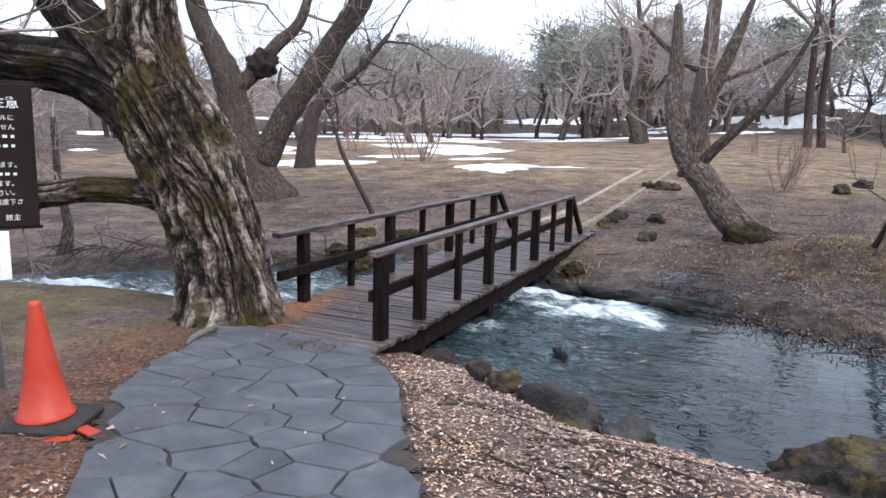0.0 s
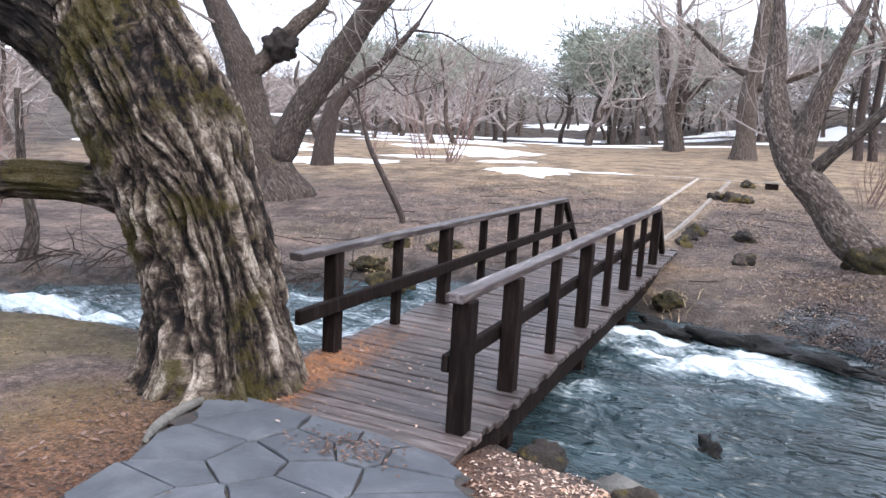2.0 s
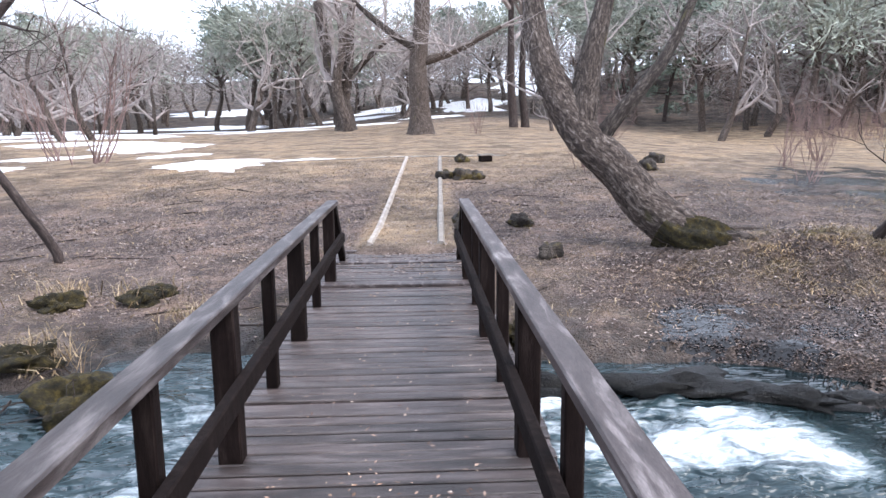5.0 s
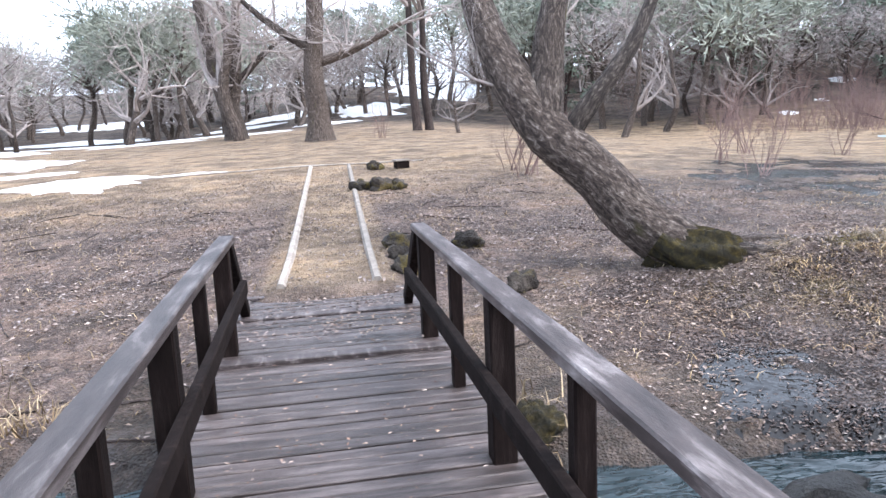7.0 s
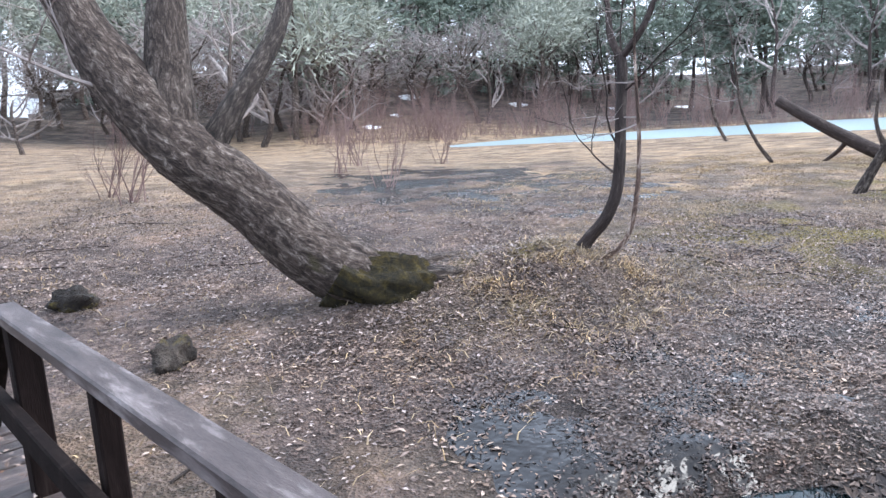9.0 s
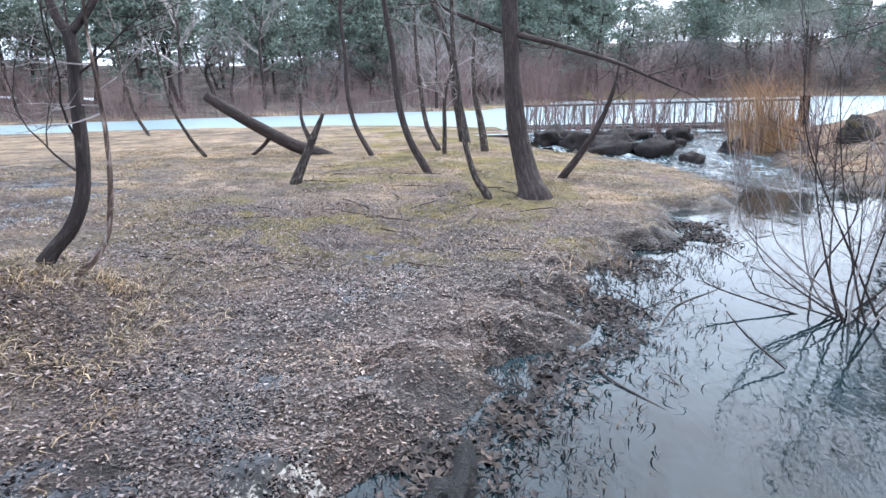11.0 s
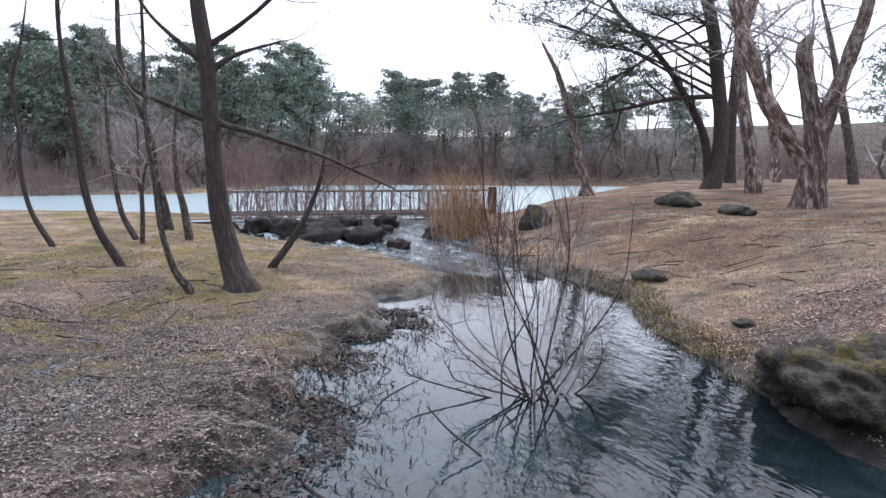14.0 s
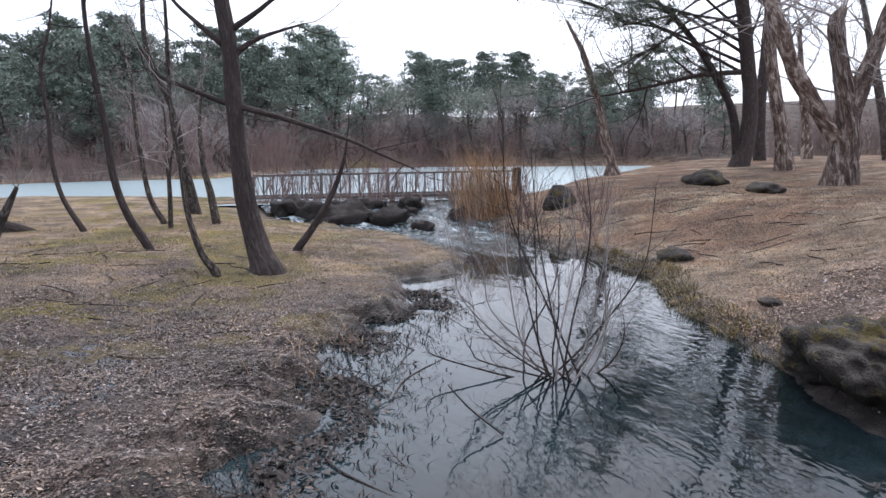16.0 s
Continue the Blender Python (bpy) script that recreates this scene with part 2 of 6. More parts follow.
def water_material(name, deep, shore, rough, scale, stretch, relief):
    m, nt, b = blank(name)
    v = coords(nt, stretch)
    f, chop = attr(nt, "foam_sheen"), attr(nt, "chop")
    n1 = grain(nt, v, scale, 8.0, 0.68, 1.2)
    n2 = grain(nt, v, scale * 4.2, 6.0, 0.65, 0.8)
    n3 = grain(nt, v, scale * 11.0, 4.0, 0.6, 0.4)
    body = mix(nt, calc(nt, "ADD", calc(nt, "MULTIPLY", f, 1.2), calc(nt, "MULTIPLY", calc(nt, "SUBTRACT", n1, 0.5), 0.9), True), deep, shore)
    lace = calc(nt, "ADD", f, calc(nt, "SUBTRACT", calc(nt, "ADD", calc(nt, "MULTIPLY", n1, 1.3), calc(nt, "MULTIPLY", n2, 1.0)), 1.62))
    white = ramp(nt, lace, [(0.1, (0, 0, 0)), (0.3, (0.4, 0.4, 0.4)), (0.6, (1, 1, 1))])
    froth = mix(nt, n3, (0.42, 0.52, 0.57), (0.86, 0.9, 0.92))
    nt.links.new(mix(nt, white, body, froth), b.inputs["Base Color"])
    nt.links.new(calc(nt, "ADD", rough, calc(nt, "MULTIPLY", white, 0.5)), b.inputs["Roughness"])
    b.inputs["IOR"].default_value = 1.33
    w1, w2, w3 = grain(nt, v, scale * 0.9, 2.0, 0.5, 0.8), grain(nt, v, scale * 2.6, 1.5, 0.5, 1.0), grain(nt, v, scale * 6.0, 1.0, 0.5, 0.5)
    h = calc(nt, "ADD", calc(nt, "ADD", w1, calc(nt, "MULTIPLY", w2, 0.5)), calc(nt, "MULTIPLY", w3, 0.2))
    bump(nt, b, calc(nt, "MULTIPLY", h, chop), relief, 0.3)
    return m


GROUND = ground_material()
STREAM = water_material("stream_water", (0.007, 0.012, 0.0135), (0.056, 0.09, 0.102), 0.025, 2.2, (0.6, 1.4, 1), 0.9)
# Lake colours kept pale to stand for the sky mirrored in it.
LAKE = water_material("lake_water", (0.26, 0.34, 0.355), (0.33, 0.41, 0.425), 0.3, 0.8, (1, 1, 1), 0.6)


# ---- meshes ----
class Buf:
    """Collects vertices and faces for one mesh."""

    def __init__(self):
        self.v, self.f, self.n, self.b = [], [], 0, []

    def add(self, v, f, bark=None):
        self.v.append(np.asarray(v, float))
        self.b.append(np.zeros((len(v), 3)) if bark is None else bark)
        self.f += [tuple(i + self.n for i in q) for q in f]
        self.n += len(v)

    def mesh(self, name, mat, smooth=True):
        me = bpy.data.meshes.new(name)
        me.from_pydata(np.concatenate(self.v).tolist(), [], self.f)
        if mat:
            me.materials.append(mat)
        me.attributes.new("bark", "FLOAT_VECTOR", "POINT").data.foreach_set("vector", np.concatenate(self.b).astype(np.float32).ravel())
        if smooth:
            me.shade_smooth()
        return me


def part(name, src, material, parent=None, label="", smooth=False):
    """One mesh object from a Buf, a bmesh or a mesh."""
    if isinstance(src, Buf):
        me = src.mesh(name, material, smooth)
    elif isinstance(src, bmesh.types.BMesh):
        me = bpy.data.meshes.new(name)
        src.to_mesh(me)
        src.free()
        me.materials.append(material)
        if smooth:
            me.shade_smooth()
    else:
        me = src
    ob = new(name, me)
    ob.parent = parent
    return tagged(ob, label)


def thing(name, label, category, m=None, group="", kind=""):
    ob = tagged(new(name), label, category, group, kind)
    if m is not None:
        ob.matrix_world = m
    return ob


def box(sx, sy, sz, at=(0, 0, 0), bevel=0.008, turn=None, bm=None):
    bm = bm or bmesh.new()
    tmp = bmesh.new()
    bmesh.ops.create_cube(tmp, size=1)
    bmesh.ops.scale(tmp, vec=(sx, sy, sz), verts=tmp.verts)
    if bevel:
        bmesh.ops.bevel(tmp, geom=tmp.edges[:], offset=bevel, segments=1, affect="EDGES")
    bmesh.ops.transform(tmp, matrix=Matrix.Translation(at) @ (turn or Matrix()), verts=tmp.verts)
    me = bpy.data.meshes.new("tmp")
    tmp.to_mesh(me)
    tmp.free()
    bm.from_mesh(me)
    bpy.data.meshes.remove(me)
    return bm


def hash3(i, j, k):
    h = np.sin(i * 127.1 + j * 311.7 + k * 74.7) * 43758.5453
    return h - np.floor(h)


def vnoise(x, y, z=0.0):
    """Smooth value noise, 0 to 1."""
    x, y, z = np.broadcast_arrays(np.asarray(x, float), np.asarray(y, float), np.asarray(z, float))
    i, j, k = np.floor(x), np.floor(y), np.floor(z)
    u, v, w = x - i, y - j, z - k
    u, v, w = u * u * (3 - 2 * u), v * v * (3 - 2 * v), w * w * (3 - 2 * w)
    out = 0
    for a in (0, 1):
        for b in (0, 1):
            for c in (0, 1):
                out = out + hash3(i + a, j + b, k + c) * (u if a else 1 - u) * (v if b else 1 - v) * (w if c else 1 - w)
    return out


def fbm(x, y, z=0.0, octaves=4):
    s, a, t = 0, 1.0, 0
    for o in range(octaves):
        s, t = s + a * vnoise(x * 2 ** o + 11 * o, y * 2 ** o + 5 * o, z * 2 ** o), t + a
        a *= 0.5
    return s / t


def sstep(a, b, x):
    t = np.clip((x - a) / (b - a), 0, 1)
    return t * t * (3 - 2 * t)


def signed(poly, x, y):
    """Distance to a polygon, negative inside."""
    p = np.asarray(poly, float)
    q = np.roll(p, -1, 0)
    best, inside = np.full(x.shape, 1e9), np.zeros(x.shape, bool)
    for (ax, ay), (bx, by) in zip(p, q):
        ex, ey = bx - ax, by - ay
        t = np.clip(((x - ax) * ex + (y - ay) * ey) / (ex * ex + ey * ey + 1e-12), 0, 1)
        best = np.minimum(best, np.hypot(x - ax - t * ex, y - ay - t * ey))
        inside ^= ((ay > y) != (by > y)) & (x < ex * (y - ay) / (ey if abs(ey) > 1e-9 else 1e-9) + ax)
    return np.where(inside, -best, best)


def spline(points, step):
    """A smooth line through control points (any number of columns), resampled."""
    p = np.asarray(points, float)
    p = np.vstack([2 * p[0] - p[1], p, 2 * p[-1] - p[-2]])
    out = []
    for i in range(1, len(p) - 2):
        n = max(2, int(np.linalg.norm((p[i + 1] - p[i])[:3]) / step))
        for t in np.arange(n) / n:
            out.append(0.5 * (2 * p[i] + (p[i + 1] - p[i - 1]) * t + (2 * p[i - 1] - 5 * p[i] + 4 * p[i + 1] - p[i + 2]) * t * t + (3 * p[i] - p[i - 1] - 3 * p[i + 1] + p[i + 2]) * t ** 3))
    out.append(p[-2])
    return np.array(out)


def tube(buf, pts, radii, sides=6, rough=0.0, ridges=0.0, twist=0.2, seed=0.0):
    """A closed limb along pts; rough: lumps, ridges: furrows of bark as shares of the radius."""
    pts, radii = np.asarray(pts, float), np.asarray(radii, float)
    n = len(pts)
    tan = np.gradient(pts, axis=0)
    tan /= np.linalg.norm(tan, axis=1)[:, None] + 1e-9
    u = np.cross(tan[0], (0.3, 1, 0.2) if abs(tan[0][2]) > 0.7 else (0, 0, 1))
    ring, skin, run, girth = [], [], seed * 7.3 + pts[0][0] * 3.1, max(radii)
    ang = np.arange(sides) * 2 * math.pi / sides
    for i in range(n):
        u = u - tan[i] * np.dot(u, tan[i])
        u /= np.linalg.norm(u) + 1e-9
        w = np.cross(tan[i], u)
        if i:
            run += np.linalg.norm(pts[i] - pts[i - 1])
        r = np.full(sides, radii[i])
        if rough:
            r = r * (1 + rough * (vnoise(np.cos(ang) * 1.3 + seed, np.sin(ang) * 1.3, run * 1.6 + seed) - 0.5) * 2)
        if ridges:
            a = ang + twist * run
            k1 = 1 - np.abs(2 * vnoise(np.cos(a) * 5 + seed, np.sin(a) * 5, run * 2.4) - 1)
            k2 = 1 - np.abs(2 * vnoise(np.cos(a) * 13 + seed, np.sin(a) * 13, run * 7.0) - 1)
            r = r * (1 + ridges * (k1 - 0.6) + 0.5 * ridges * (k2 - 0.6))
        a = ang + twist * (run if sides > 12 else 0)
        skin.append(np.stack([np.cos(a) * girth, np.sin(a) * girth, np.full(sides, run)], 1))
        ring.append(pts[i] + np.cos(ang)[:, None] * u * r[:, None] + np.sin(ang)[:, None] * w * r[:, None])
    f = [(i * sides + j, i * sides + (j + 1) % sides, (i + 1) * sides + (j + 1) % sides, (i + 1) * sides + j) for i in range(n - 1) for j in range(sides)]
    f += [tuple(range(sides))[::-1], tuple((n - 1) * sides + j for j in range(sides))]
    buf.add(np.concatenate(ring), f, np.concatenate(skin))


def limb(buf, ctrl, sides=10, step=0.15, rough=0.08, ridges=0.0, twist=0.2, seed=0.0):
    """A limb through rows of x, y, z, radius."""
    s = spline(ctrl, step)
    tube(buf, s[:, :3], np.maximum(s[:, 3], 0.002), sides, rough, ridges, twist, seed)
    return s


def gnarled(buf, ctrl, sides, step, seed=0.0, twist=0.12, flare=0.0, depth=0.26):
    """An old limb whose bark runs in long braided ridges; the bark attribute holds the ridge's height."""
    s = spline(ctrl, step)
    pts, radii = s[:, :3], np.maximum(s[:, 3], 0.004)
    n = len(pts)
    tan = np.gradient(pts, axis=0)
    tan /= np.linalg.norm(tan, axis=1)[:, None] + 1e-9
    u = np.cross(tan[0], (0.3, 1, 0.2) if abs(tan[0][2]) > 0.7 else (0, 0, 1))
    run = np.concatenate([[0], np.cumsum(np.linalg.norm(np.diff(pts, axis=0), axis=1))])
    ang = np.arange(sides) * 2 * math.pi / sides
    ring, skin = [], []
    for i in range(n):
        u = u - tan[i] * np.dot(u, tan[i])
        u /= np.linalg.norm(u) + 1e-9
        w = np.cross(tan[i], u)
        q, size = run[i] + seed * 3.1, radii[i] / 0.45
        a = ang + twist * run[i]
        a = a + 0.5 * (vnoise(np.cos(a) * 2.2 + seed, np.sin(a) * 2.2, q * 1.3) - 0.5) + 0.17 * (vnoise(np.cos(a) * 6, np.sin(a) * 6 + seed, q * 4.0) - 0.5)
        ridge = 0
        for k, f, share, sharp in ((4.2, 1.0, 0.22, 1.7), (9.5, 2.2, 0.38, 2.0), (20.0, 5.2, 0.27, 1.8), (38.0, 13.0, 0.13, 1.4)):
            k = max(k * min(1.0, size ** 0.7), 1.5)
            ridge = ridge + share * np.minimum(1, np.abs(2 * vnoise(np.cos(a) * k + seed * 5, np.sin(a) * k + k, q * f) - 1) * sharp) ** 0.75
        lump = 0.16 * (vnoise(np.cos(ang) * 1.3 + seed, np.sin(ang) * 1.3, q * 1.5) - 0.5)
        foot = flare * (vnoise(np.cos(a) * 2.4, np.sin(a) * 2.4, 0.7 + seed) - 0.25) * sstep(0.9, 0.0, run[i])
        r = radii[i] * (1 + lump + foot + depth * (ridge - 0.6))
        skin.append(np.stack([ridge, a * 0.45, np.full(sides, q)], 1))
        ring.append(pts[i] + np.cos(ang)[:, None] * u * r[:, None] + np.sin(ang)[:, None] * w * r[:, None])
    f = [(i * sides + j, i * sides + (j + 1) % sides, (i + 1) * sides + (j + 1) % sides, (i + 1) * sides + j) for i in range(n - 1) for j in range(sides)]
    f += [tuple(range(sides))[::-1], tuple((n - 1) * sides + j for j in range(sides))]
    buf.add(np.concatenate(ring), f, np.concatenate(skin))
    return s


def twigs(buf, start, way, length, radius, level, rng, spread=0.8, kids=4, lift=0.25, wob=0.25, sides=3, lean=0):
    """A branch that forks again and again."""
    d = np.array(way, float)
    d /= np.linalg.norm(d) + 1e-9
    n = max(2, 3 + level - 2 * lean)
    p, pts = np.array(start, float), [np.array(start, float)]
    for i in range(n):
        d = d + wob * rng.normal(size=3) / n ** 0.5 + np.array((0, 0, lift)) / n
        d /= np.linalg.norm(d)
        p = p + d * length / n
        pts.append(p)
    tube(buf, pts, np.linspace(radius, radius * 0.35, n + 1), max(sides, 3) if level < 3 else sides + 2)
    if level > 0:
        for i in range(kids):
            k = rng.uniform(0.25, 1.0) if i else 1.0
            j = min(int(k * n), n - 1)
            q = pts[j] + (pts[j + 1] - pts[j]) * (k * n - j)
            e = d + spread * rng.normal(size=3)
            twigs(buf, q, e, length * rng.uniform(0.45, 0.75), radius * (0.62 - 0.25 * k), level - 1, rng, spread, kids, lift, wob, sides, lean)


# ---- the lie of the land ----
WATER, LAKE_Z = -0.38, 0.1
RIVER = [(-40, -4), (-14, 3.4), (-8.7, 5.7), (-6.5, 6.45), (-4.5, 6.35), (-3.5, 6.2), (-2.82, 6.05), (-2.1, 5.72), (-1.66, 5.65), (-0.94, 5.0), (-0.2, 4.95), (0.8, 4.75), (1.6, 4.4), (2.65, 4.09), (4.2, 3.76), (6.2, 2.65),
         (9.2, 2.4), (11.3, 2.8), (14, 2.2), (17, 1.2), (22, 0.5), (22, 7.2), (19, 7.0), (15.3, 5.9), (13.3, 4.9), (9.7, 4.5), (7.8, 5.3), (7.5, 6.35), (5.3, 6.8), (4.8, 7.5), (3.5, 8.2), (1.9, 8.65), (0.6, 9.45), (-0.1, 9.75),
         (-0.6, 10.2), (-2.2, 10.4), (-4, 10.8), (-6.3, 11.1), (-6.3, 10.4), (-7.2, 9.6), (-8.5, 8.35), (-10.2, 6.8), (-16, 5.2), (-40, 0)]
SHORE = [(21.5, -1.5), (21.5, 8.2), (25, 8.6), (28.5, 15), (27.5, 21), (25.5, 29), (23, 37), (27, 42), (36, 41), (45, 30), (50, 20), (55, 9), (75, 2), (100, -2), (108, -25), (84, -66), (60, -70), (40, -30), (32, -20), (27, -10), (24, -5)]


def land(x, y):
    """Height of the ground, without the small lumps of the near sheet."""
    x, y = np.asarray(x, float), np.asarray(y, float)
    river = signed(RIVER, x, y) + 0.22 * (fbm(x * 1.3, y * 1.3, 3.0) - 0.5)
    lake = signed(SHORE, x, y)
    south = 0.065 * (5 - np.maximum(y, -12)) + 0.01 * np.clip(x - 1, 0, 30) * sstep(6, 2, y) + 0.03
    ny = np.clip(y - 13.8, -6, 10.2) * 0.07 + np.clip(y - 24, 0, 25) * 0.033
    north = np.maximum(-0.25, ny * sstep(17, 0, x) - 0.03 * np.clip(-x - 4, 0, 12)) + 0.012 * np.clip(x, 0, 30)
    north = north + 0.38 * np.exp(-((x - 1.4) ** 2 / 1.6 + (y - 12.7) ** 2 / 0.7)) + 0.12 * np.exp(-((x - 0.2) ** 2 / 0.8 + (y - 13.2) ** 2 / 0.8))
    mid = np.where(x > 0, 9.0 - 0.35 * np.clip(x, 0, 18), 8.6 + 0.35 * np.clip(x + 4, -40, 0))
    up = north + (south - north) * sstep(1.2, -1.2, y - mid)
    side = sstep(-1, 1, y - mid)
    soft = 1.3 + 2.2 * sstep(0.3, 2.5, x) * side + 0.6 * sstep(-6, -3, x) * side + (1 - side) * (3.2 * sstep(1.0, 5.0, x) - 0.5 * sstep(-4.5, -6, x))
    lip = 0.13 * sstep(0.0, 0.3, river)
    z = np.where(river > 0, WATER + lip + sstep(-0.1, 1.0, river / soft) * (up - WATER - lip), WATER - 0.02 - 0.45 * sstep(0.0, 1.2, -river))
    z = np.where((x > 13) & (river < 0.3), z + sstep(14, 20, x) * 0.35, z)
    z = np.where(lake < 3.0, z + (np.where(lake > 0, LAKE_Z + 0.05, LAKE_Z - 0.9 * sstep(0, 4, -lake)) - z) * sstep(3.0, 0.0, lake), z)
    far = np.hypot(x - 5, y - 5)
    hill = sstep(60, 190, far) * (7 + 8 * fbm(x / 60, y / 60, 1.0)) * sstep(1, 25, lake)
    slope = 4.5 * np.exp(-((x - 16) / 26) ** 2 - ((y - 92) / 24) ** 2)
    ridge = 9 * np.exp(-((x - 62) / 32) ** 2 - ((y - 92) / 30) ** 2) + 2 * np.exp(-((x - 112) / 30) ** 2 - ((y - 45) / 36) ** 2)
    return z + hill + slope + ridge * sstep(1, 16, lake), river, lake


def ground_z(x, y):
    return float(land(np.array([x]), np.array([y]))[0][0])


def graded(lo, hi, fine, ends, grow=1.16):
    out = list(np.arange(lo, hi + fine / 2, fine))
    for sign, end in ((-1, ends[0]), (1, ends[1])):
        p, s = (lo if sign < 0 else hi), fine
        while (p - end) * sign < 0:
            s *= grow
            p += sign * s
            out.append(p)
    return np.array(sorted(out))


def sheet(name, xs, ys, height, material, keep=None, attrs=None):
    gx, gy = np.meshgrid(xs, ys, indexing="ij")
    gz = height(gx, gy)
    nx, ny = gx.shape
    i = np.arange(nx * ny).reshape(nx, ny)
    quads = np.stack([i[:-1, :-1], i[1:, :-1], i[1:, 1:], i[:-1, 1:]], -1).reshape(-1, 4)
    verts = np.stack([gx, gy, gz], -1).reshape(-1, 3)
    if keep is not None:
        k = keep(gx, gy).reshape(-1)
        quads = quads[k[quads].any(1)]
        used = np.unique(quads)
        remap = np.full(len(verts), -1)
        remap[used] = np.arange(len(used))
        quads, verts = remap[quads], verts[used]
    me = bpy.data.meshes.new(name)
    me.from_pydata(verts.tolist(), [], quads.tolist())
    me.materials.append(material)
    me.shade_smooth()
    for key, fn in (attrs or {}).items():
        me.attributes.new(key, "FLOAT", "POINT").data.foreach_set("value", np.asarray(fn(verts[:, 0], verts[:, 1]), np.float32))
    return new(name, me)


def ground_height(x, y):
    z, river, lake = land(x, y)
    near = sstep(40, 20, np.hypot(x + 2, y - 8))
    lumps = 0.05 * (fbm(x * 1.7, y * 1.7, 7.0, 4) - 0.5) + 0.03 * (fbm(x * 7, y * 7, 2.0, 3) - 0.5) * near
    shore = sstep(-1.3, -0.2, river) * sstep(1.0, 0.2, river) * sstep(-0.5, 1.0, x) * sstep(6.5, 5.0, x) * sstep(5.5, 6.5, y)
    lumps = lumps + shore * (0.3 * (fbm(x * 2.6, y * 2.6, 19.0, 4) - 0.5) + 0.12 * (fbm(x * 9, y * 9, 3.0, 3) - 0.5))
    path = sstep(0.9, 0.4, np.abs(x + 3.6 - 0.033 * (y - 13.5))) * sstep(13, 13.5, y) * sstep(26, 25, y)
    pave = sstep(0.2, -0.1, signed(PAVED, x, y))
    return z + lumps * (1 - pave) * (1 - 0.8 * path) - 0.05 * pave + path * 0.12 * sstep(16, 13, y)


def a_wet(x, y):
    z, river, lake = land(x, y)
    w = sstep(0.75, 0.0, river + 1.0 * (fbm(x * 2, y * 2, 5.0) - 0.5))
    flat = sstep(3.2, 0.5, river) * sstep(-1.0, 1.5, x) * sstep(7.5, 9, y + 0.3 * x) * (0.1 + 0.6 * sstep(0.45, 0.6, fbm(x * 0.9, y * 0.9, 9.0)))
    flat2 = sstep(2.5, 0.3, river) * sstep(-3, -2, x) * sstep(2.5, 1.5, x) * sstep(9, 10, y) * (0.3 + 0.5 * sstep(0.4, 0.6, fbm(x * 1.3, y * 1.3, 4.0)))
    film = np.exp(-((x - 7) / 5.5) ** 2 - ((y - 17) / 4.5) ** 2) * sstep(0.38, 0.53, fbm(x * 0.8, y * 1.6, 17.0)) * 0.95
    marsh = np.exp(-((x - 1.2) / 2.6) ** 2 - ((y - 10.6) / 1.4) ** 2) * (0.35 + 0.6 * sstep(0.4, 0.55, fbm(x * 1.6, y * 1.6, 23.0)))
    return np.clip(np.maximum.reduce([w, flat, flat2, film, marsh]), 0, 1)


def a_straw(x, y):
    z, river, lake = land(x, y)
    n = fbm(x * 0.5, y * 0.5, 2.0)
    east = sstep(4, 9, x) * sstep(0.3, 0.6, n + 0.2)
    north = sstep(16, 23, y + 3 * (n - 0.5)) * 0.8
    southbank = sstep(2, 5, x) * sstep(5, 3, y) * 0.75
    path = sstep(0.75, 0.55, np.abs(x + 3.6 - 0.033 * (y - 13.5))) * sstep(13, 14, y) * sstep(26, 25, y) * 0.8
    return np.clip(np.maximum.reduce([east, north, southbank, path]), 0, 0.9)


def a_moss(x, y):
    n = fbm(x * 1.1, y * 1.1, 12.0)
    lawn = sstep(-3.8, -5.6, x) * sstep(6.5, 5.5, y) * sstep(0.4, 0.55, n + 0.03) * 0.4
    mound = 0.8 * np.exp(-((x - 0.7) / 0.9) ** 2 - ((y - 12.5) / 0.5) ** 2) * sstep(0.4, 0.55, fbm(x * 3, y * 3, 6.0))
    return np.clip(np.maximum(np.maximum(lawn, mound), sstep(0.49, 0.57, n) * 0.85 * sstep(8, 10, y + 0.25 * x) * sstep(15, 12, y) * (0.12 + 0.88 * sstep(2.0, 4.5, x))), 0, 1)


def a_needles(x, y):
    n = fbm(x * 1.6, y * 1.6, 21.0)
    d = signed(PAVED, x, y)
    rim = sstep(1.1, 0.1, d + 0.7 * (n - 0.5)) * sstep(-1.6, -3.0, x) * sstep(7, 5, y)
    bank = sstep(4, 7, x) * sstep(4, 1, y) * sstep(0.36, 0.56, n) * 0.7
    return np.clip(np.maximum(rim * 0.85, bank), 0, 1)


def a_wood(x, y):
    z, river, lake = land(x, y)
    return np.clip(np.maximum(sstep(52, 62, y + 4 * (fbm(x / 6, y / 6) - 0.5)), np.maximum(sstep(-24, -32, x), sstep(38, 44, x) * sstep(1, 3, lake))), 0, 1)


PAVED = [(-3.0, 2.35), (-3.3, 2.65), (-3.62, 3.05), (-3.95, 3.65), (-4.1, 4.2), (-4.27, 4.55), (-4.32, 4.8), (-4.36, 5.03), (-2.9, 5.0), (-2.72, 4.85), (-2.15, 4.15), (-1.72, 3.4), (-1.35, 2.85), (-0.8, 1.6), (-0.3, 0.4), (0.5, -1.5), (-1.2, -1.5), (-1.75, 0.3), (-2.4, 1.7)]
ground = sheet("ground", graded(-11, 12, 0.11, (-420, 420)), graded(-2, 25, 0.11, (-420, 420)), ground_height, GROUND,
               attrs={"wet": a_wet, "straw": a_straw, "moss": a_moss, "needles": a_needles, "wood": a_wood})
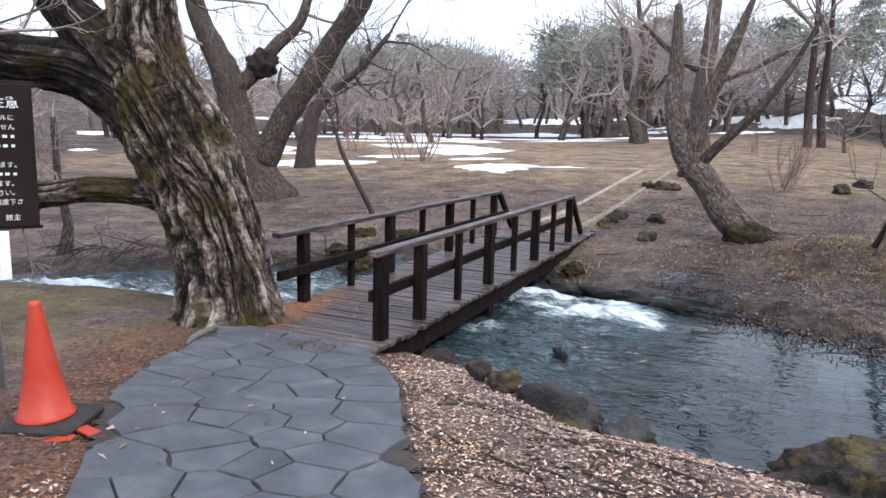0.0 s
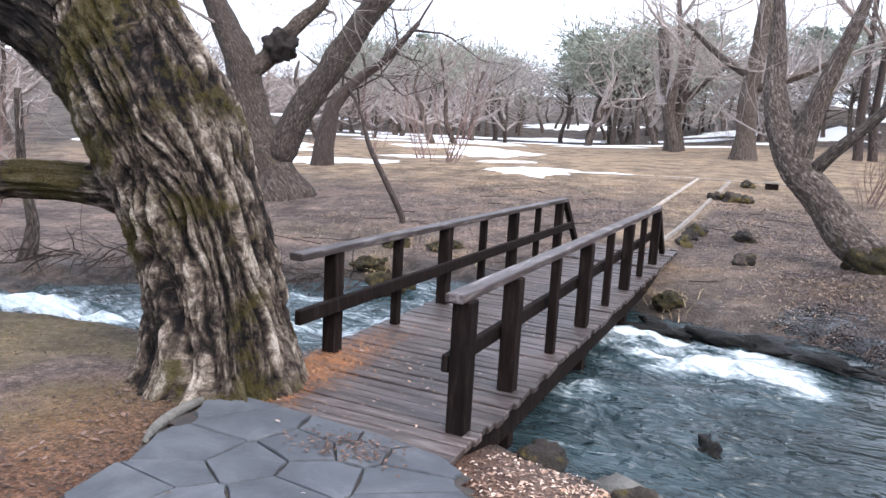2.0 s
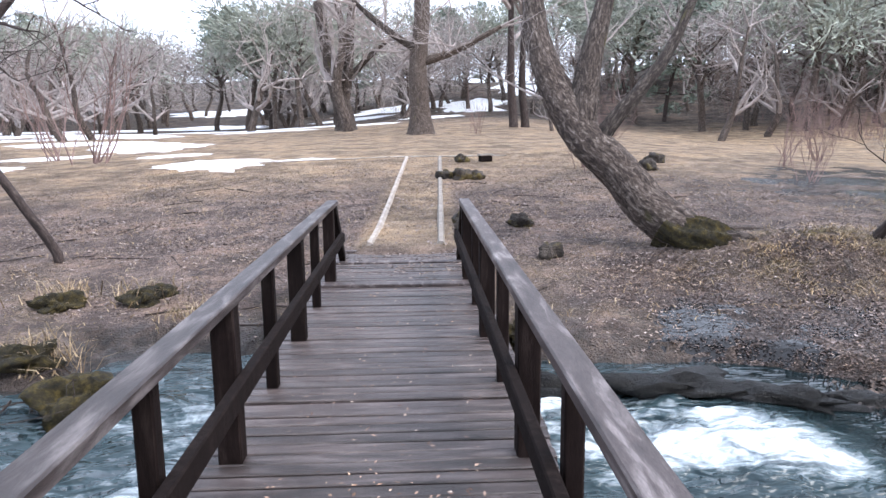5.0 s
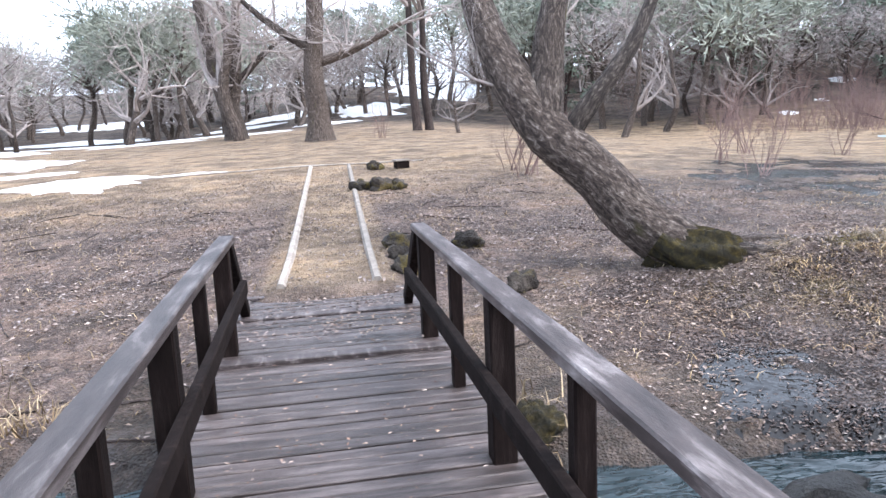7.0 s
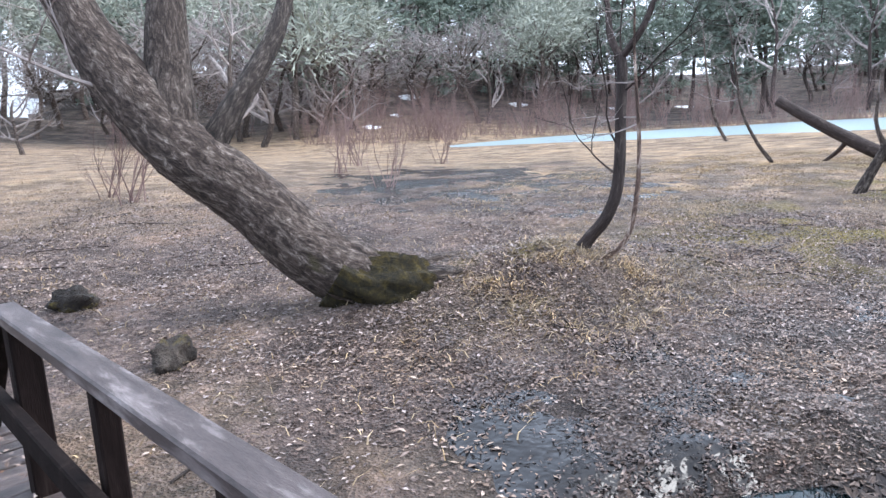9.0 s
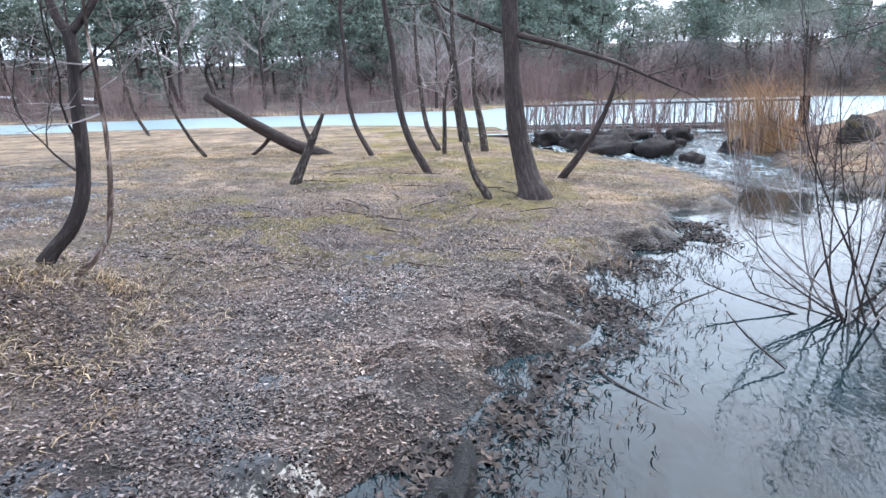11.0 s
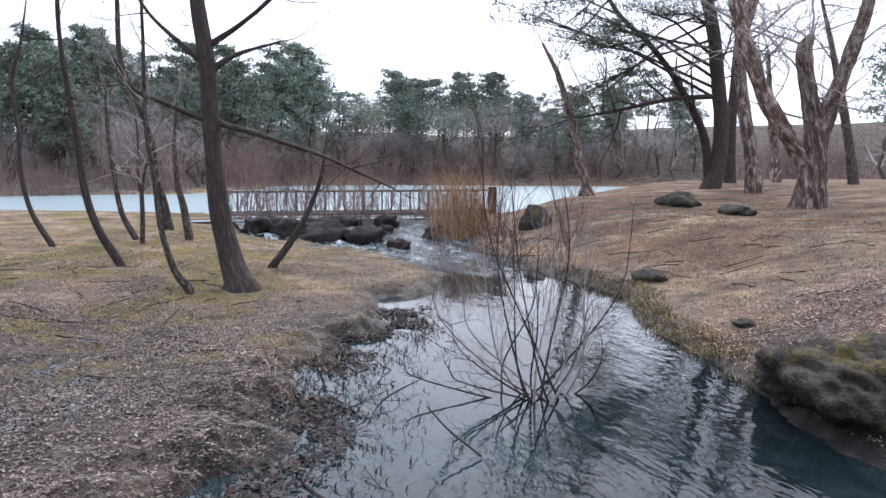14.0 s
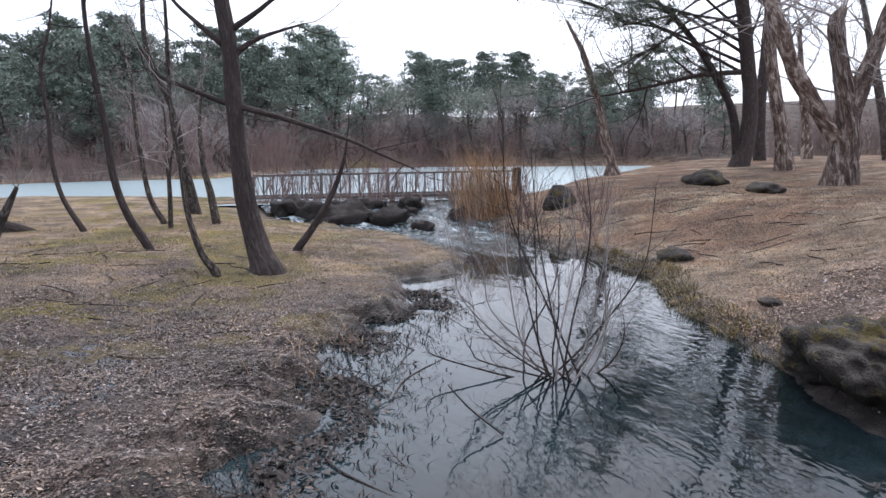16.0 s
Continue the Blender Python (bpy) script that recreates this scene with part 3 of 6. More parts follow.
tagged(ground, "brown leaf-strewn ground with moss and mud patches", "ground", kind="structure")


# ---- water ----
def rapid(x, y):
    bend = 8.88 + 0.16 * np.sin(x * 2.1) - 0.2 * (x + 2)
    fall = np.exp(-((y - bend) / 0.62) ** 2) * sstep(-0.6, -1.3, x) * sstep(-4.8, -3.4, x)
    upper = np.exp(-(((x + 8.4) / 2.0) ** 2 + ((y - 6.75 - 0.22 * (x + 8.4)) / 0.55) ** 2))
    outlet = sstep(9.0, 13.5, x) * 0.58
    run = 0.5 * np.exp(-(((x + 5.2) / 2.0) ** 2 + ((y - 8.3) / 2.0) ** 2))
    eddy = 0.62 * np.exp(-(((x + 2.95) / 0.42) ** 2 + ((y - 7.45) / 0.3) ** 2)) + 0.45 * np.exp(-(((x + 2.3) / 0.3) ** 2 + ((y - 6.4) / 0.3) ** 2))
    mill = 0.34 * np.exp(-(((x + 2.1) / 1.0) ** 2 + ((y - 6.9) / 1.3) ** 2)) * (0.5 + fbm(x * 1.4, y * 1.4, 44.0))
    wake = 0.5 * np.exp(-(((x + 1.55) / 0.35) ** 2 + ((y - 8.0) / 0.25) ** 2))
    return np.clip(np.maximum.reduce([fall, upper, outlet, run, eddy, mill, wake]), 0, 1)


def a_chop(x, y):
    calm = sstep(0.8, 2.2, x) * sstep(5.6, 6.8, y + 0.12 * x)
    still = 0.006 + 0.022 * (1 - calm) * sstep(9, 4, x)
    return np.clip(still + 0.5 * sstep(-0.4, -1.8, x) + rapid(x, y), 0.006, 1.2) * np.where(signed(RIVER, x, y) > -0.5, 0.7, 1.0)


def stream_height(x, y):
    k = rapid(x, y)
    swirl = fbm(x * 1.1 + 0.6 * fbm(x, y, 8.0), y * 2.0, 1.0, 4) - 0.5
    chop = fbm(x * 3.0, y * 5.0, 6.0, 3) - 0.5
    q = a_chop(x, y)
    return WATER + swirl * (0.003 + 0.16 * q + 0.24 * k) + chop * (0.11 * q + 0.09 * k) + sstep(13.5, 20.5, x) * (LAKE_Z - WATER) - 0.05 * sstep(-2, -9, x)


def a_foam_sheen(x, y):
    k = rapid(x, y)
    # The 0.2 term is no froth: it paints sky sheen on the calm shallows.
    return np.clip(0.02 + 0.18 * sstep(-0.9, -3.0, x) + 0.03 * sstep(4, 1, x) + 0.2 * sstep(0.3, 1.2, x) * sstep(6.6, 7.4, y + 0.12 * x) + k * (0.5 + 0.6 * sstep(0.35, 0.65, fbm(x * 1.3, y * 3.2, 14.0, 4))), 0, 1.1)


stream = sheet("water", graded(-10, 8, 0.07, (-39, 22), 1.1), graded(3.5, 11.3, 0.07, (-3.5, 11.4), 1.2), stream_height, STREAM, keep=lambda x, y: signed(RIVER, x, y) < 0.6, attrs={"foam_sheen": a_foam_sheen, "chop": a_chop})
tagged(stream, "clear blue-grey stream with white rapids", "stream", kind="structure")
lake = sheet("water", np.arange(20.0, 112, 1.0), np.arange(-75.0, 48, 1.0), lambda x, y: 0 * x + LAKE_Z + 0.012 * (fbm(x * 0.9, y * 0.9) - 0.5), LAKE, keep=lambda x, y: signed(SHORE, x, y) < 2.0, attrs={"foam_sheen": lambda x, y: 0 * x, "chop": lambda x, y: 0 * x + 0.5})
tagged(lake, "lake with its pale turquoise sky reflection painted in", "lake", kind="structure")


def melt(x, y):
    """Where meltwater lies on the flat."""
    a = np.exp(-((x - 6.2) / 5.0) ** 2 - ((y - 18.5) / 5.0) ** 2) * (0.35 + 1.0 * fbm(x * 0.7, y * 1.5, 17.0))
    b = np.exp(-((x + 0.5) / 2.2) ** 2 - ((y - 10.8) / 1.2) ** 2) * (0.05 + 1.35 * fbm(x * 2.2, y * 3.0, 23.0))
    c = 0.9 * np.exp(-((x - 2.8) / 2.2) ** 2 - ((y - 10.2) / 0.9) ** 2) * (0.3 + 1.0 * fbm(x * 1.6, y * 1.6, 29.0))
    return np.clip(np.maximum.reduce([a, b, c]), 0, 1.05)


FILM = water_material("meltwater", (0.012, 0.011, 0.011), (0.03, 0.027, 0.025), 0.14, 3.0, (1, 1, 1), 0.6)
film = sheet("meltwater", np.arange(-3.0, 13, 0.09), np.arange(8.6, 25, 0.09), lambda x, y: land(x, y)[0] + 0.004 + 0.05 * (melt(x, y) - 0.78), FILM, keep=lambda x, y: (melt(x, y) > 0.4) & (land(x, y)[1] > -0.1), attrs={"foam_sheen": lambda x, y: 0 * x, "chop": lambda x, y: 0 * x + 0.15})
tagged(film, "thin sheet of meltwater between the wet leaves", "puddle", kind="stuff")

# ---- the footbridge ----
LX, RX, TOP = -4.31, -2.97, 0.81
POSTS = [6.1, 7.05, 8.0, 8.95, 9.9, 10.85, 11.85]
bridge = thing("footbridge", "dark brown wooden footbridge with post-and-rail sides over the stream", "bridge", pose(0, 0, 0))


def bar(name, a, b, w, h, material, parent, label=""):
    """A squared timber from a to b."""
    a, b = Vector(a), Vector(b)
    d = b - a
    m = d.to_track_quat("Y", "Z").to_matrix().to_4x4()
    bm = box(w, d.length, h, (0, 0, 0), 0.007)
    for v in bm.verts:
        v.co.x += 0.004 * (noise.noise(v.co * 3.1 + a) - 0.0)
    bmesh.ops.transform(bm, matrix=Matrix.Translation((a + b) / 2) @ m, verts=bm.verts)
    return part(name, bm, material, parent, label)


for side, x, y0 in ((1, LX, 5.62), (-1, RX - 0.012, 5.2)):
    for i, y in enumerate(POSTS + ([5.32] if side < 0 else [])):
        w = 0.108 if i % 2 == 0 else 0.07
        if i == 7:
            w = 0.112
        bar("post", (x - side * 0.02, y, -0.42 if w > 0.1 else -0.2), (x - side * 0.02, y, TOP - 0.045), w, w, WOOD, bridge)
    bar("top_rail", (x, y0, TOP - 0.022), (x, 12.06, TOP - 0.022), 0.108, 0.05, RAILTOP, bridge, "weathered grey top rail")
    bar("mid_rail", (x + side * 0.065, y0 - (0.06 if side > 0 else -0.08), 0.4), (x + side * 0.065, 12.3, 0.4), 0.05, 0.1, WOOD, bridge)
    bar("brace", (x, 12.04, TOP - 0.03), (x, 12.85, 0.06), 0.07, 0.1, WOOD, bridge)
    bar("beam", (x, 4.95, -0.15), (x, 13.3, -0.15), 0.16, 0.22, WOOD, bridge, "dark side beam with moss")
plank_mesh = []
for k in range(4):
    bm = box(1.62, 0.093, 0.045, (0, 0, 0), 0.006)
    for v in bm.verts:
        v.co.z += 0.004 * noise.noise(v.co * 4 + Vector((k * 7, 0, 0)))
    plank_mesh.append(bpy.data.meshes.new("plank"))
    bm.to_mesh(plank_mesh[-1])
    bm.free()
    plank_mesh[-1].materials.append(PLANK)
rng = np.random.default_rng(4)
y, i = 4.98, 0
while y < 13.45:
    p = part("plank", plank_mesh[i % 4], None, bridge)
    p.matrix_world = pose((LX + RX) / 2 + rng.normal() * 0.008, y, -0.005 + rng.normal() * 0.003 + (0.012 if 11.6 < y else 0), rng.normal() * 0.5, 0, rng.normal() * 0.25 + (180 if i % 3 else 0))
    y += 0.1075
    i += 1
EDGE = surf("pale_timber", [(0.3, (0.22, 0.185, 0.155)), (0.7, (0.4, 0.355, 0.31))], 4.0, 40.0, 0.8)
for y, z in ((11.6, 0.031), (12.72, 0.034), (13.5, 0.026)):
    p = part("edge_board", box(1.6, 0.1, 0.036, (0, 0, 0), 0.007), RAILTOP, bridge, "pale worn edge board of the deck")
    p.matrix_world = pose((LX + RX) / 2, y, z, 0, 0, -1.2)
for x in (-4.06, -3.17):
    kerb = Buf()
    limb(kerb, [(x + 0.033 * (y - 13.5), y, float(ground_height(np.array([x + 0.033 * (y - 13.5)]), np.array([y]))[0]) + 0.0, 0.05) for y in (13.6, 15, 17, 19, 21, 23, 24.2)], 6, 0.3)
    tagged(part("path_edging", kerb, EDGE), "pale timber edging along the dirt path", "path edging", group="path edging")


# ---- trees ----
def tree_thing(name, label, limbs, bark, sides=14, step=0.12, rough=0.1, ridges=0.0, twist=0.6, crown=None, category="tree", root=0.0, seed=1, group=""):
    """A tree from rows of x, y, z, radius: the first row of limbs is the trunk, each further one a limb; crown: twig settings
    (branches a limb, length, level, radius)."""
    base = np.array(limbs[0][0][:3], float)
    t = thing(name, label, category, pose(*base), group)
    r = np.random.default_rng(seed)
    twig = Buf()
    for i, rows in enumerate(limbs):
        b = Buf()
        local = [(p[0] - base[0], p[1] - base[1], p[2] - base[2], p[3]) for p in rows]
        if i == 0 and root:
            local = [(0, 0, -0.35, local[0][3] * (1 + root)), (0, 0, -0.04, local[0][3] * (1 + root * 0.55))] + local[1:]
        elif i == 0:
            local = [(0, 0, -0.3, local[0][3] * 1.05)] + local
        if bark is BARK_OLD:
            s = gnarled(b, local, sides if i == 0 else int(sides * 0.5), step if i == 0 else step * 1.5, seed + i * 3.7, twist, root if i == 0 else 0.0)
        else:
            s = limb(b, local, sides if i == 0 else max(8, int(sides * 0.75)), step, rough, ridges, twist, seed + i * 3.7)
        # Limbs 1 and 3 take the bark with shade painted in.
        part("trunk" if i == 0 else "limb", b, BARK_SHADED if bark is BARK_OLD and i in (1, 3) else bark, t, smooth=True)
        if crown:
            n, length, level, rad = crown
            for k in range(n):
                j = int(len(s) * r.uniform(0.45 if i == 0 else 0.2, 1.0)) if k else len(s) - 1
                j = min(j, len(s) - 1)
                d = s[j, :3] - s[max(j - 2, 0), :3]
                d = d / (np.linalg.norm(d) + 1e-6) * (0.9 if k == 0 else 0.35) + r.normal(size=3) * (0.2, 0.2, 0.15)[0] * 2.4 * (k > 0)
                twigs(twig, s[j, :3], d, length * r.uniform(0.6, 1.1), min(rad, s[j, 3] * 0.7), level, r, 0.55, 4, 0.15, 0.3)
    if twig.n:
        part("crown", twig, bark if bark in (BARK_DARK,) else TWIG, t, "bare grey twigs")
    return t


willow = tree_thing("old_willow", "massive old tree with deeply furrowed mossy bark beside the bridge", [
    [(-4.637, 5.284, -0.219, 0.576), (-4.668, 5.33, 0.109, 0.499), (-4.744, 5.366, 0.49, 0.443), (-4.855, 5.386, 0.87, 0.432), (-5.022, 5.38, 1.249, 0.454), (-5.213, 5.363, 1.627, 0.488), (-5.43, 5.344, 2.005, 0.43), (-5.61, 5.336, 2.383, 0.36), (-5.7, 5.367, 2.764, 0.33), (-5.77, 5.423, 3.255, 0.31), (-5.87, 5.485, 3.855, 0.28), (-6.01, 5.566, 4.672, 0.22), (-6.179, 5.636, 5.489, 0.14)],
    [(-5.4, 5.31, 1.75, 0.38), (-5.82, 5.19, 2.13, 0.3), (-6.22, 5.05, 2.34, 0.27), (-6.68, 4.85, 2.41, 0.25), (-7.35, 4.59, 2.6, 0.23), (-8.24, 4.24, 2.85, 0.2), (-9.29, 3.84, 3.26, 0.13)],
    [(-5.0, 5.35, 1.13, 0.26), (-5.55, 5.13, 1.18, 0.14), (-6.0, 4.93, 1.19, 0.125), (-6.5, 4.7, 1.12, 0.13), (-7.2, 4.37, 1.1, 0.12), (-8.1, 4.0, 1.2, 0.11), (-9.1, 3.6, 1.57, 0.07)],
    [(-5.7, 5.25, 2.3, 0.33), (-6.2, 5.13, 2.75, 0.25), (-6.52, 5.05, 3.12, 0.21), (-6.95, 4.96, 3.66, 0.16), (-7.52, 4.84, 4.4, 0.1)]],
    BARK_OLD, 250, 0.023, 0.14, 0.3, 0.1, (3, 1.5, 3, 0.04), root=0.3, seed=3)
burl = Buf()
back = tree_thing("burl_tree", "forked grey tree with a dark burl across the stream", [
    [(-12.6, 16.0, -0.1, 0.7), (-12.76, 16.0, 0.34, 0.56), (-13.15, 15.97, 1.1, 0.48), (-13.63, 15.98, 2.34, 0.38), (-13.84, 16.0, 3.1, 0.37), (-14.27, 15.97, 3.88, 0.31), (-14.8, 15.93, 4.95, 0.26), (-15.13, 16.0, 6.2, 0.18), (-15.5, 16.1, 7.7, 0.1)],
    [(-13.7, 16.0, 2.8, 0.24), (-13.2, 16.34, 3.29, 0.21), (-12.7, 16.7, 4.08, 0.17), (-12.2, 17.05, 4.7, 0.14), (-12, 17.3, 5.65, 0.11), (-11.85, 17.66, 7.2, 0.05)],
    [(-12.8, 16.06, 0.8, 0.42), (-12.37, 16.48, 1.99, 0.33), (-11.76, 16.96, 3.17, 0.32), (-11.16, 17.46, 4.44, 0.3), (-10.67, 17.86, 5.4, 0.3), (-10.36, 18.2, 6.64, 0.21), (-10.07, 18.6, 8.2, 0.1)]],
    BARK_GREY, 30, 0.15, 0.12, 0.16, 0.5, (7, 2.6, 3, 0.05), root=0.3, seed=5)
bm = bmesh.new()
bmesh.ops.create_icosphere(bm, subdivisions=4, radius=0.4)
for v in bm.verts:
    v.co *= 1 + 0.35 * noise.noise(v.co * 5) + 0.18 * noise.noise(v.co * 13)
    v.co += Vector((-13.0 + 12.6, 16.45 - 16.0, 3.55 + 0.1))
part("burl", bm, BURL, back, "round dark burl", smooth=True)
tree_thing("tree", "dark crooked tree leaning over the far meadow", [
    [(-16.4, 23.2, 0.4, 0.36), (-16.31, 23.44, 1.85, 0.29), (-16.14, 23.66, 2.62, 0.24), (-15.42, 24.14, 3.5, 0.18), (-14.68, 24.6, 4.2, 0.13), (-13.8, 25.2, 5.5, 0.08)]], BARK_DARK, 14, 0.3, 0.12, 0, 0.5, (14, 2.6, 3, 0.05), root=0.3, seed=8)
tree_thing("crooked_sapling", "thin dark bare stem leaning on the far bank", [
    [(-8.0, 13.9, 0.0, 0.06), (-8.39, 13.85, 0.69, 0.055), (-8.74, 13.8, 1.3, 0.05), (-8.97, 13.82, 1.93, 0.036), (-9.25, 13.78, 2.43, 0.02)]], BARK_DARK, 8, 0.12, 0.2, 0, 0.5, (6, 0.6, 1, 0.012), seed=9)
lean = tree_thing("leaning_tree", "leaning multi-stemmed grey tree with a mossy base", [
    [(0.37, 13.05, -0.05, 0.2), (-0.12, 13.3, 0.17, 0.25), (-0.54, 13.58, 0.49, 0.25), (-0.88, 13.82, 0.92, 0.245), (-1.27, 14.12, 1.38, 0.255), (-1.52, 14.4, 1.86, 0.215), (-1.68, 14.65, 2.27, 0.19), (-1.78, 14.9, 2.72, 0.165), (-1.79, 15.1, 3.1, 0.15), (-1.84, 15.4, 3.7, 0.12), (-1.91, 15.7, 4.5, 0.07)],
    [(-1.33, 14.15, 1.45, 0.2), (-1.22, 14.3, 2.0, 0.165), (-1.12, 14.45, 2.48, 0.15), (-0.95, 14.65, 3.0, 0.13), (-0.7, 15.0, 3.75, 0.1), (-0.5, 15.4, 4.5, 0.05)],
    [(-1.15, 14.0, 1.3, 0.12), (-0.9, 14.0, 1.62, 0.1), (-0.6, 14.1, 1.93, 0.09), (-0.27, 14.25, 2.3, 0.08), (0.05, 14.5, 2.75, 0.068), (0.4, 14.8, 3.4, 0.05), (0.7, 15.1, 4.1, 0.03)]],
    BARK_GREY, 44, 0.06, 0.12, 0.12, 0.3, (3, 1.4, 3, 0.02), seed=11)
MOSS = surf("moss", [(0.35, (0.016, 0.013, 0.007)), (0.5, (0.042, 0.033, 0.011)), (0.7, (0.115, 0.082, 0.018))], 14.0, 90.0, 0.95, relief=1.0, depth=0.03, vary=0.4)
for rows in ([(-0.1, 13.1, 0.12, 0.16), (0.35, 12.85, 0.1, 0.09), (0.75, 12.75, 0.12, 0.06), (1.2, 12.8, 0.06, 0.05), (1.6, 12.6, -0.1, 0.03)],
             [(0.0, 13.4, 0.1, 0.14), (0.6, 13.3, 0.15, 0.07), (1.3, 13.25, 0.1, 0.05), (1.9, 13.0, 0.1, 0.03)],
             [(0.9, 12.5, 0.08, 0.05), (0.95, 12.1, 0.0, 0.05), (0.85, 11.8, -0.16, 0.03)]):
    b = Buf()
    limb(b, [(p[0] - 0.25, p[1] - 13.05, p[2] + 0.13, p[3]) for p in rows], 9, 0.08, 0.25)
    part("root", b, BARK_GREY, lean, "pale surface root", smooth=True)
b = Buf()
limb(b, [(1.1, -0.32, 0.04, 0.04), (0.78, -0.25, 0.04, 0.075), (0.38, -0.12, 0.02, 0.14), (0.0, -0.01, 0.02, 0.2), (-0.3, 0.11, 0.1, 0.27), (-0.5, 0.2, 0.18, 0.27), (-0.75, 0.38, 0.38, 0.225)], 60, 0.03, 0.5, 0.3)
part("moss_cover", b, MOSS, lean, "yellow-green moss on the base", smooth=True)
tree_thing("curved_tree", "slender dark tree curving up from a rooty mound", [
    [(1.6, 12.55, 0.157, 0.0712), (1.66, 12.45, 0.335, 0.0587), (1.7, 12.3, 0.513, 0.0543), (1.76, 12.22, 0.736, 0.0534), (1.82, 12.21, 1.02, 0.0507), (1.91, 12.25, 1.43, 0.0498), (1.98, 12.27, 1.76, 0.0498), (2.02, 12.31, 1.96, 0.0463)],
    [(2.01, 12.31, 1.92, 0.0374), (2.05, 12.43, 2.12, 0.0329), (2.11, 12.5, 2.41, 0.0249), (2.18, 12.59, 2.78, 0.0133)],
    [(2.01, 12.29, 1.92, 0.0329), (2.08, 12.12, 2.16, 0.0294), (2.15, 12.01, 2.47, 0.0205), (2.22, 11.93, 2.83, 0.0107)]], BARK_DARK, 16, 0.05, 0.12, 0, 0.4, (4, 0.8, 2, 0.012), root=0.2, seed=13)
tree_thing("birch_sapling", "thin pale sapling beside the curved tree", [
    [(1.6, 12.25, 0.157, 0.0249), (1.63, 12.12, 0.273, 0.0231), (1.68, 12.02, 0.451, 0.0205), (1.75, 11.99, 0.78, 0.0205), (1.82, 12.01, 1.14, 0.0187), (1.91, 12.08, 1.55, 0.0169), (1.99, 12.15, 1.91, 0.0125), (2.08, 12.2, 2.38, 0.0089)]], BARK_PEEL, 10, 0.05, 0.1, 0, 0.4, (7, 0.6, 2, 0.008), seed=14)
tree_thing("tree", "straight dark tree with bare side branches on the grassy flat", [
    [(7.8, 8.42, -0.16, 0.26), (7.87, 8.46, -0.02, 0.2), (7.99, 8.56, 0.34, 0.172), (8.08, 8.67, 0.94, 0.146), (8.18, 8.74, 1.79, 0.13), (8.28, 8.77, 2.65, 0.128), (8.35, 8.8, 3.34, 0.12), (8.44, 8.89, 4.02, 0.112), (8.53, 8.95, 4.7, 0.095), (8.63, 9.0, 5.65, 0.069), (8.75, 9.04, 6.77, 0.03)],
    [(8.21, 8.68, 2.32, 0.052), (7.97, 8.0, 2.11, 0.039), (7.68, 7.2, 1.83, 0.028), (7.5, 6.72, 1.6, 0.022), (7.3, 6.2, 1.35, 0.01)],
    [(8.26, 8.82, 2.34, 0.043), (8.47, 9.39, 2.59, 0.034), (8.65, 9.87, 2.83, 0.026), (8.77, 10.1, 3.26, 0.014)],
    [(8.31, 8.76, 3.08, 0.052), (8.21, 8.38, 3.33, 0.034), (8.0, 7.72, 3.54, 0.014)],
    [(8.36, 8.8, 3.44, 0.052), (8.22, 8.28, 3.8, 0.034), (8.1, 7.74, 4.3, 0.026), (8.04, 7.43, 4.87, 0.014)],
    [(8.37, 8.89, 3.25, 0.052), (8.53, 9.27, 3.6, 0.034), (8.67, 9.59, 3.94, 0.026), (8.78, 9.82, 4.37, 0.026), (8.88, 9.96, 4.9, 0.014)]], BARK_DARK, 20, 0.08, 0.1, 0.06, 0.2, (5, 0.9, 2, 0.014), root=0.25, seed=15)
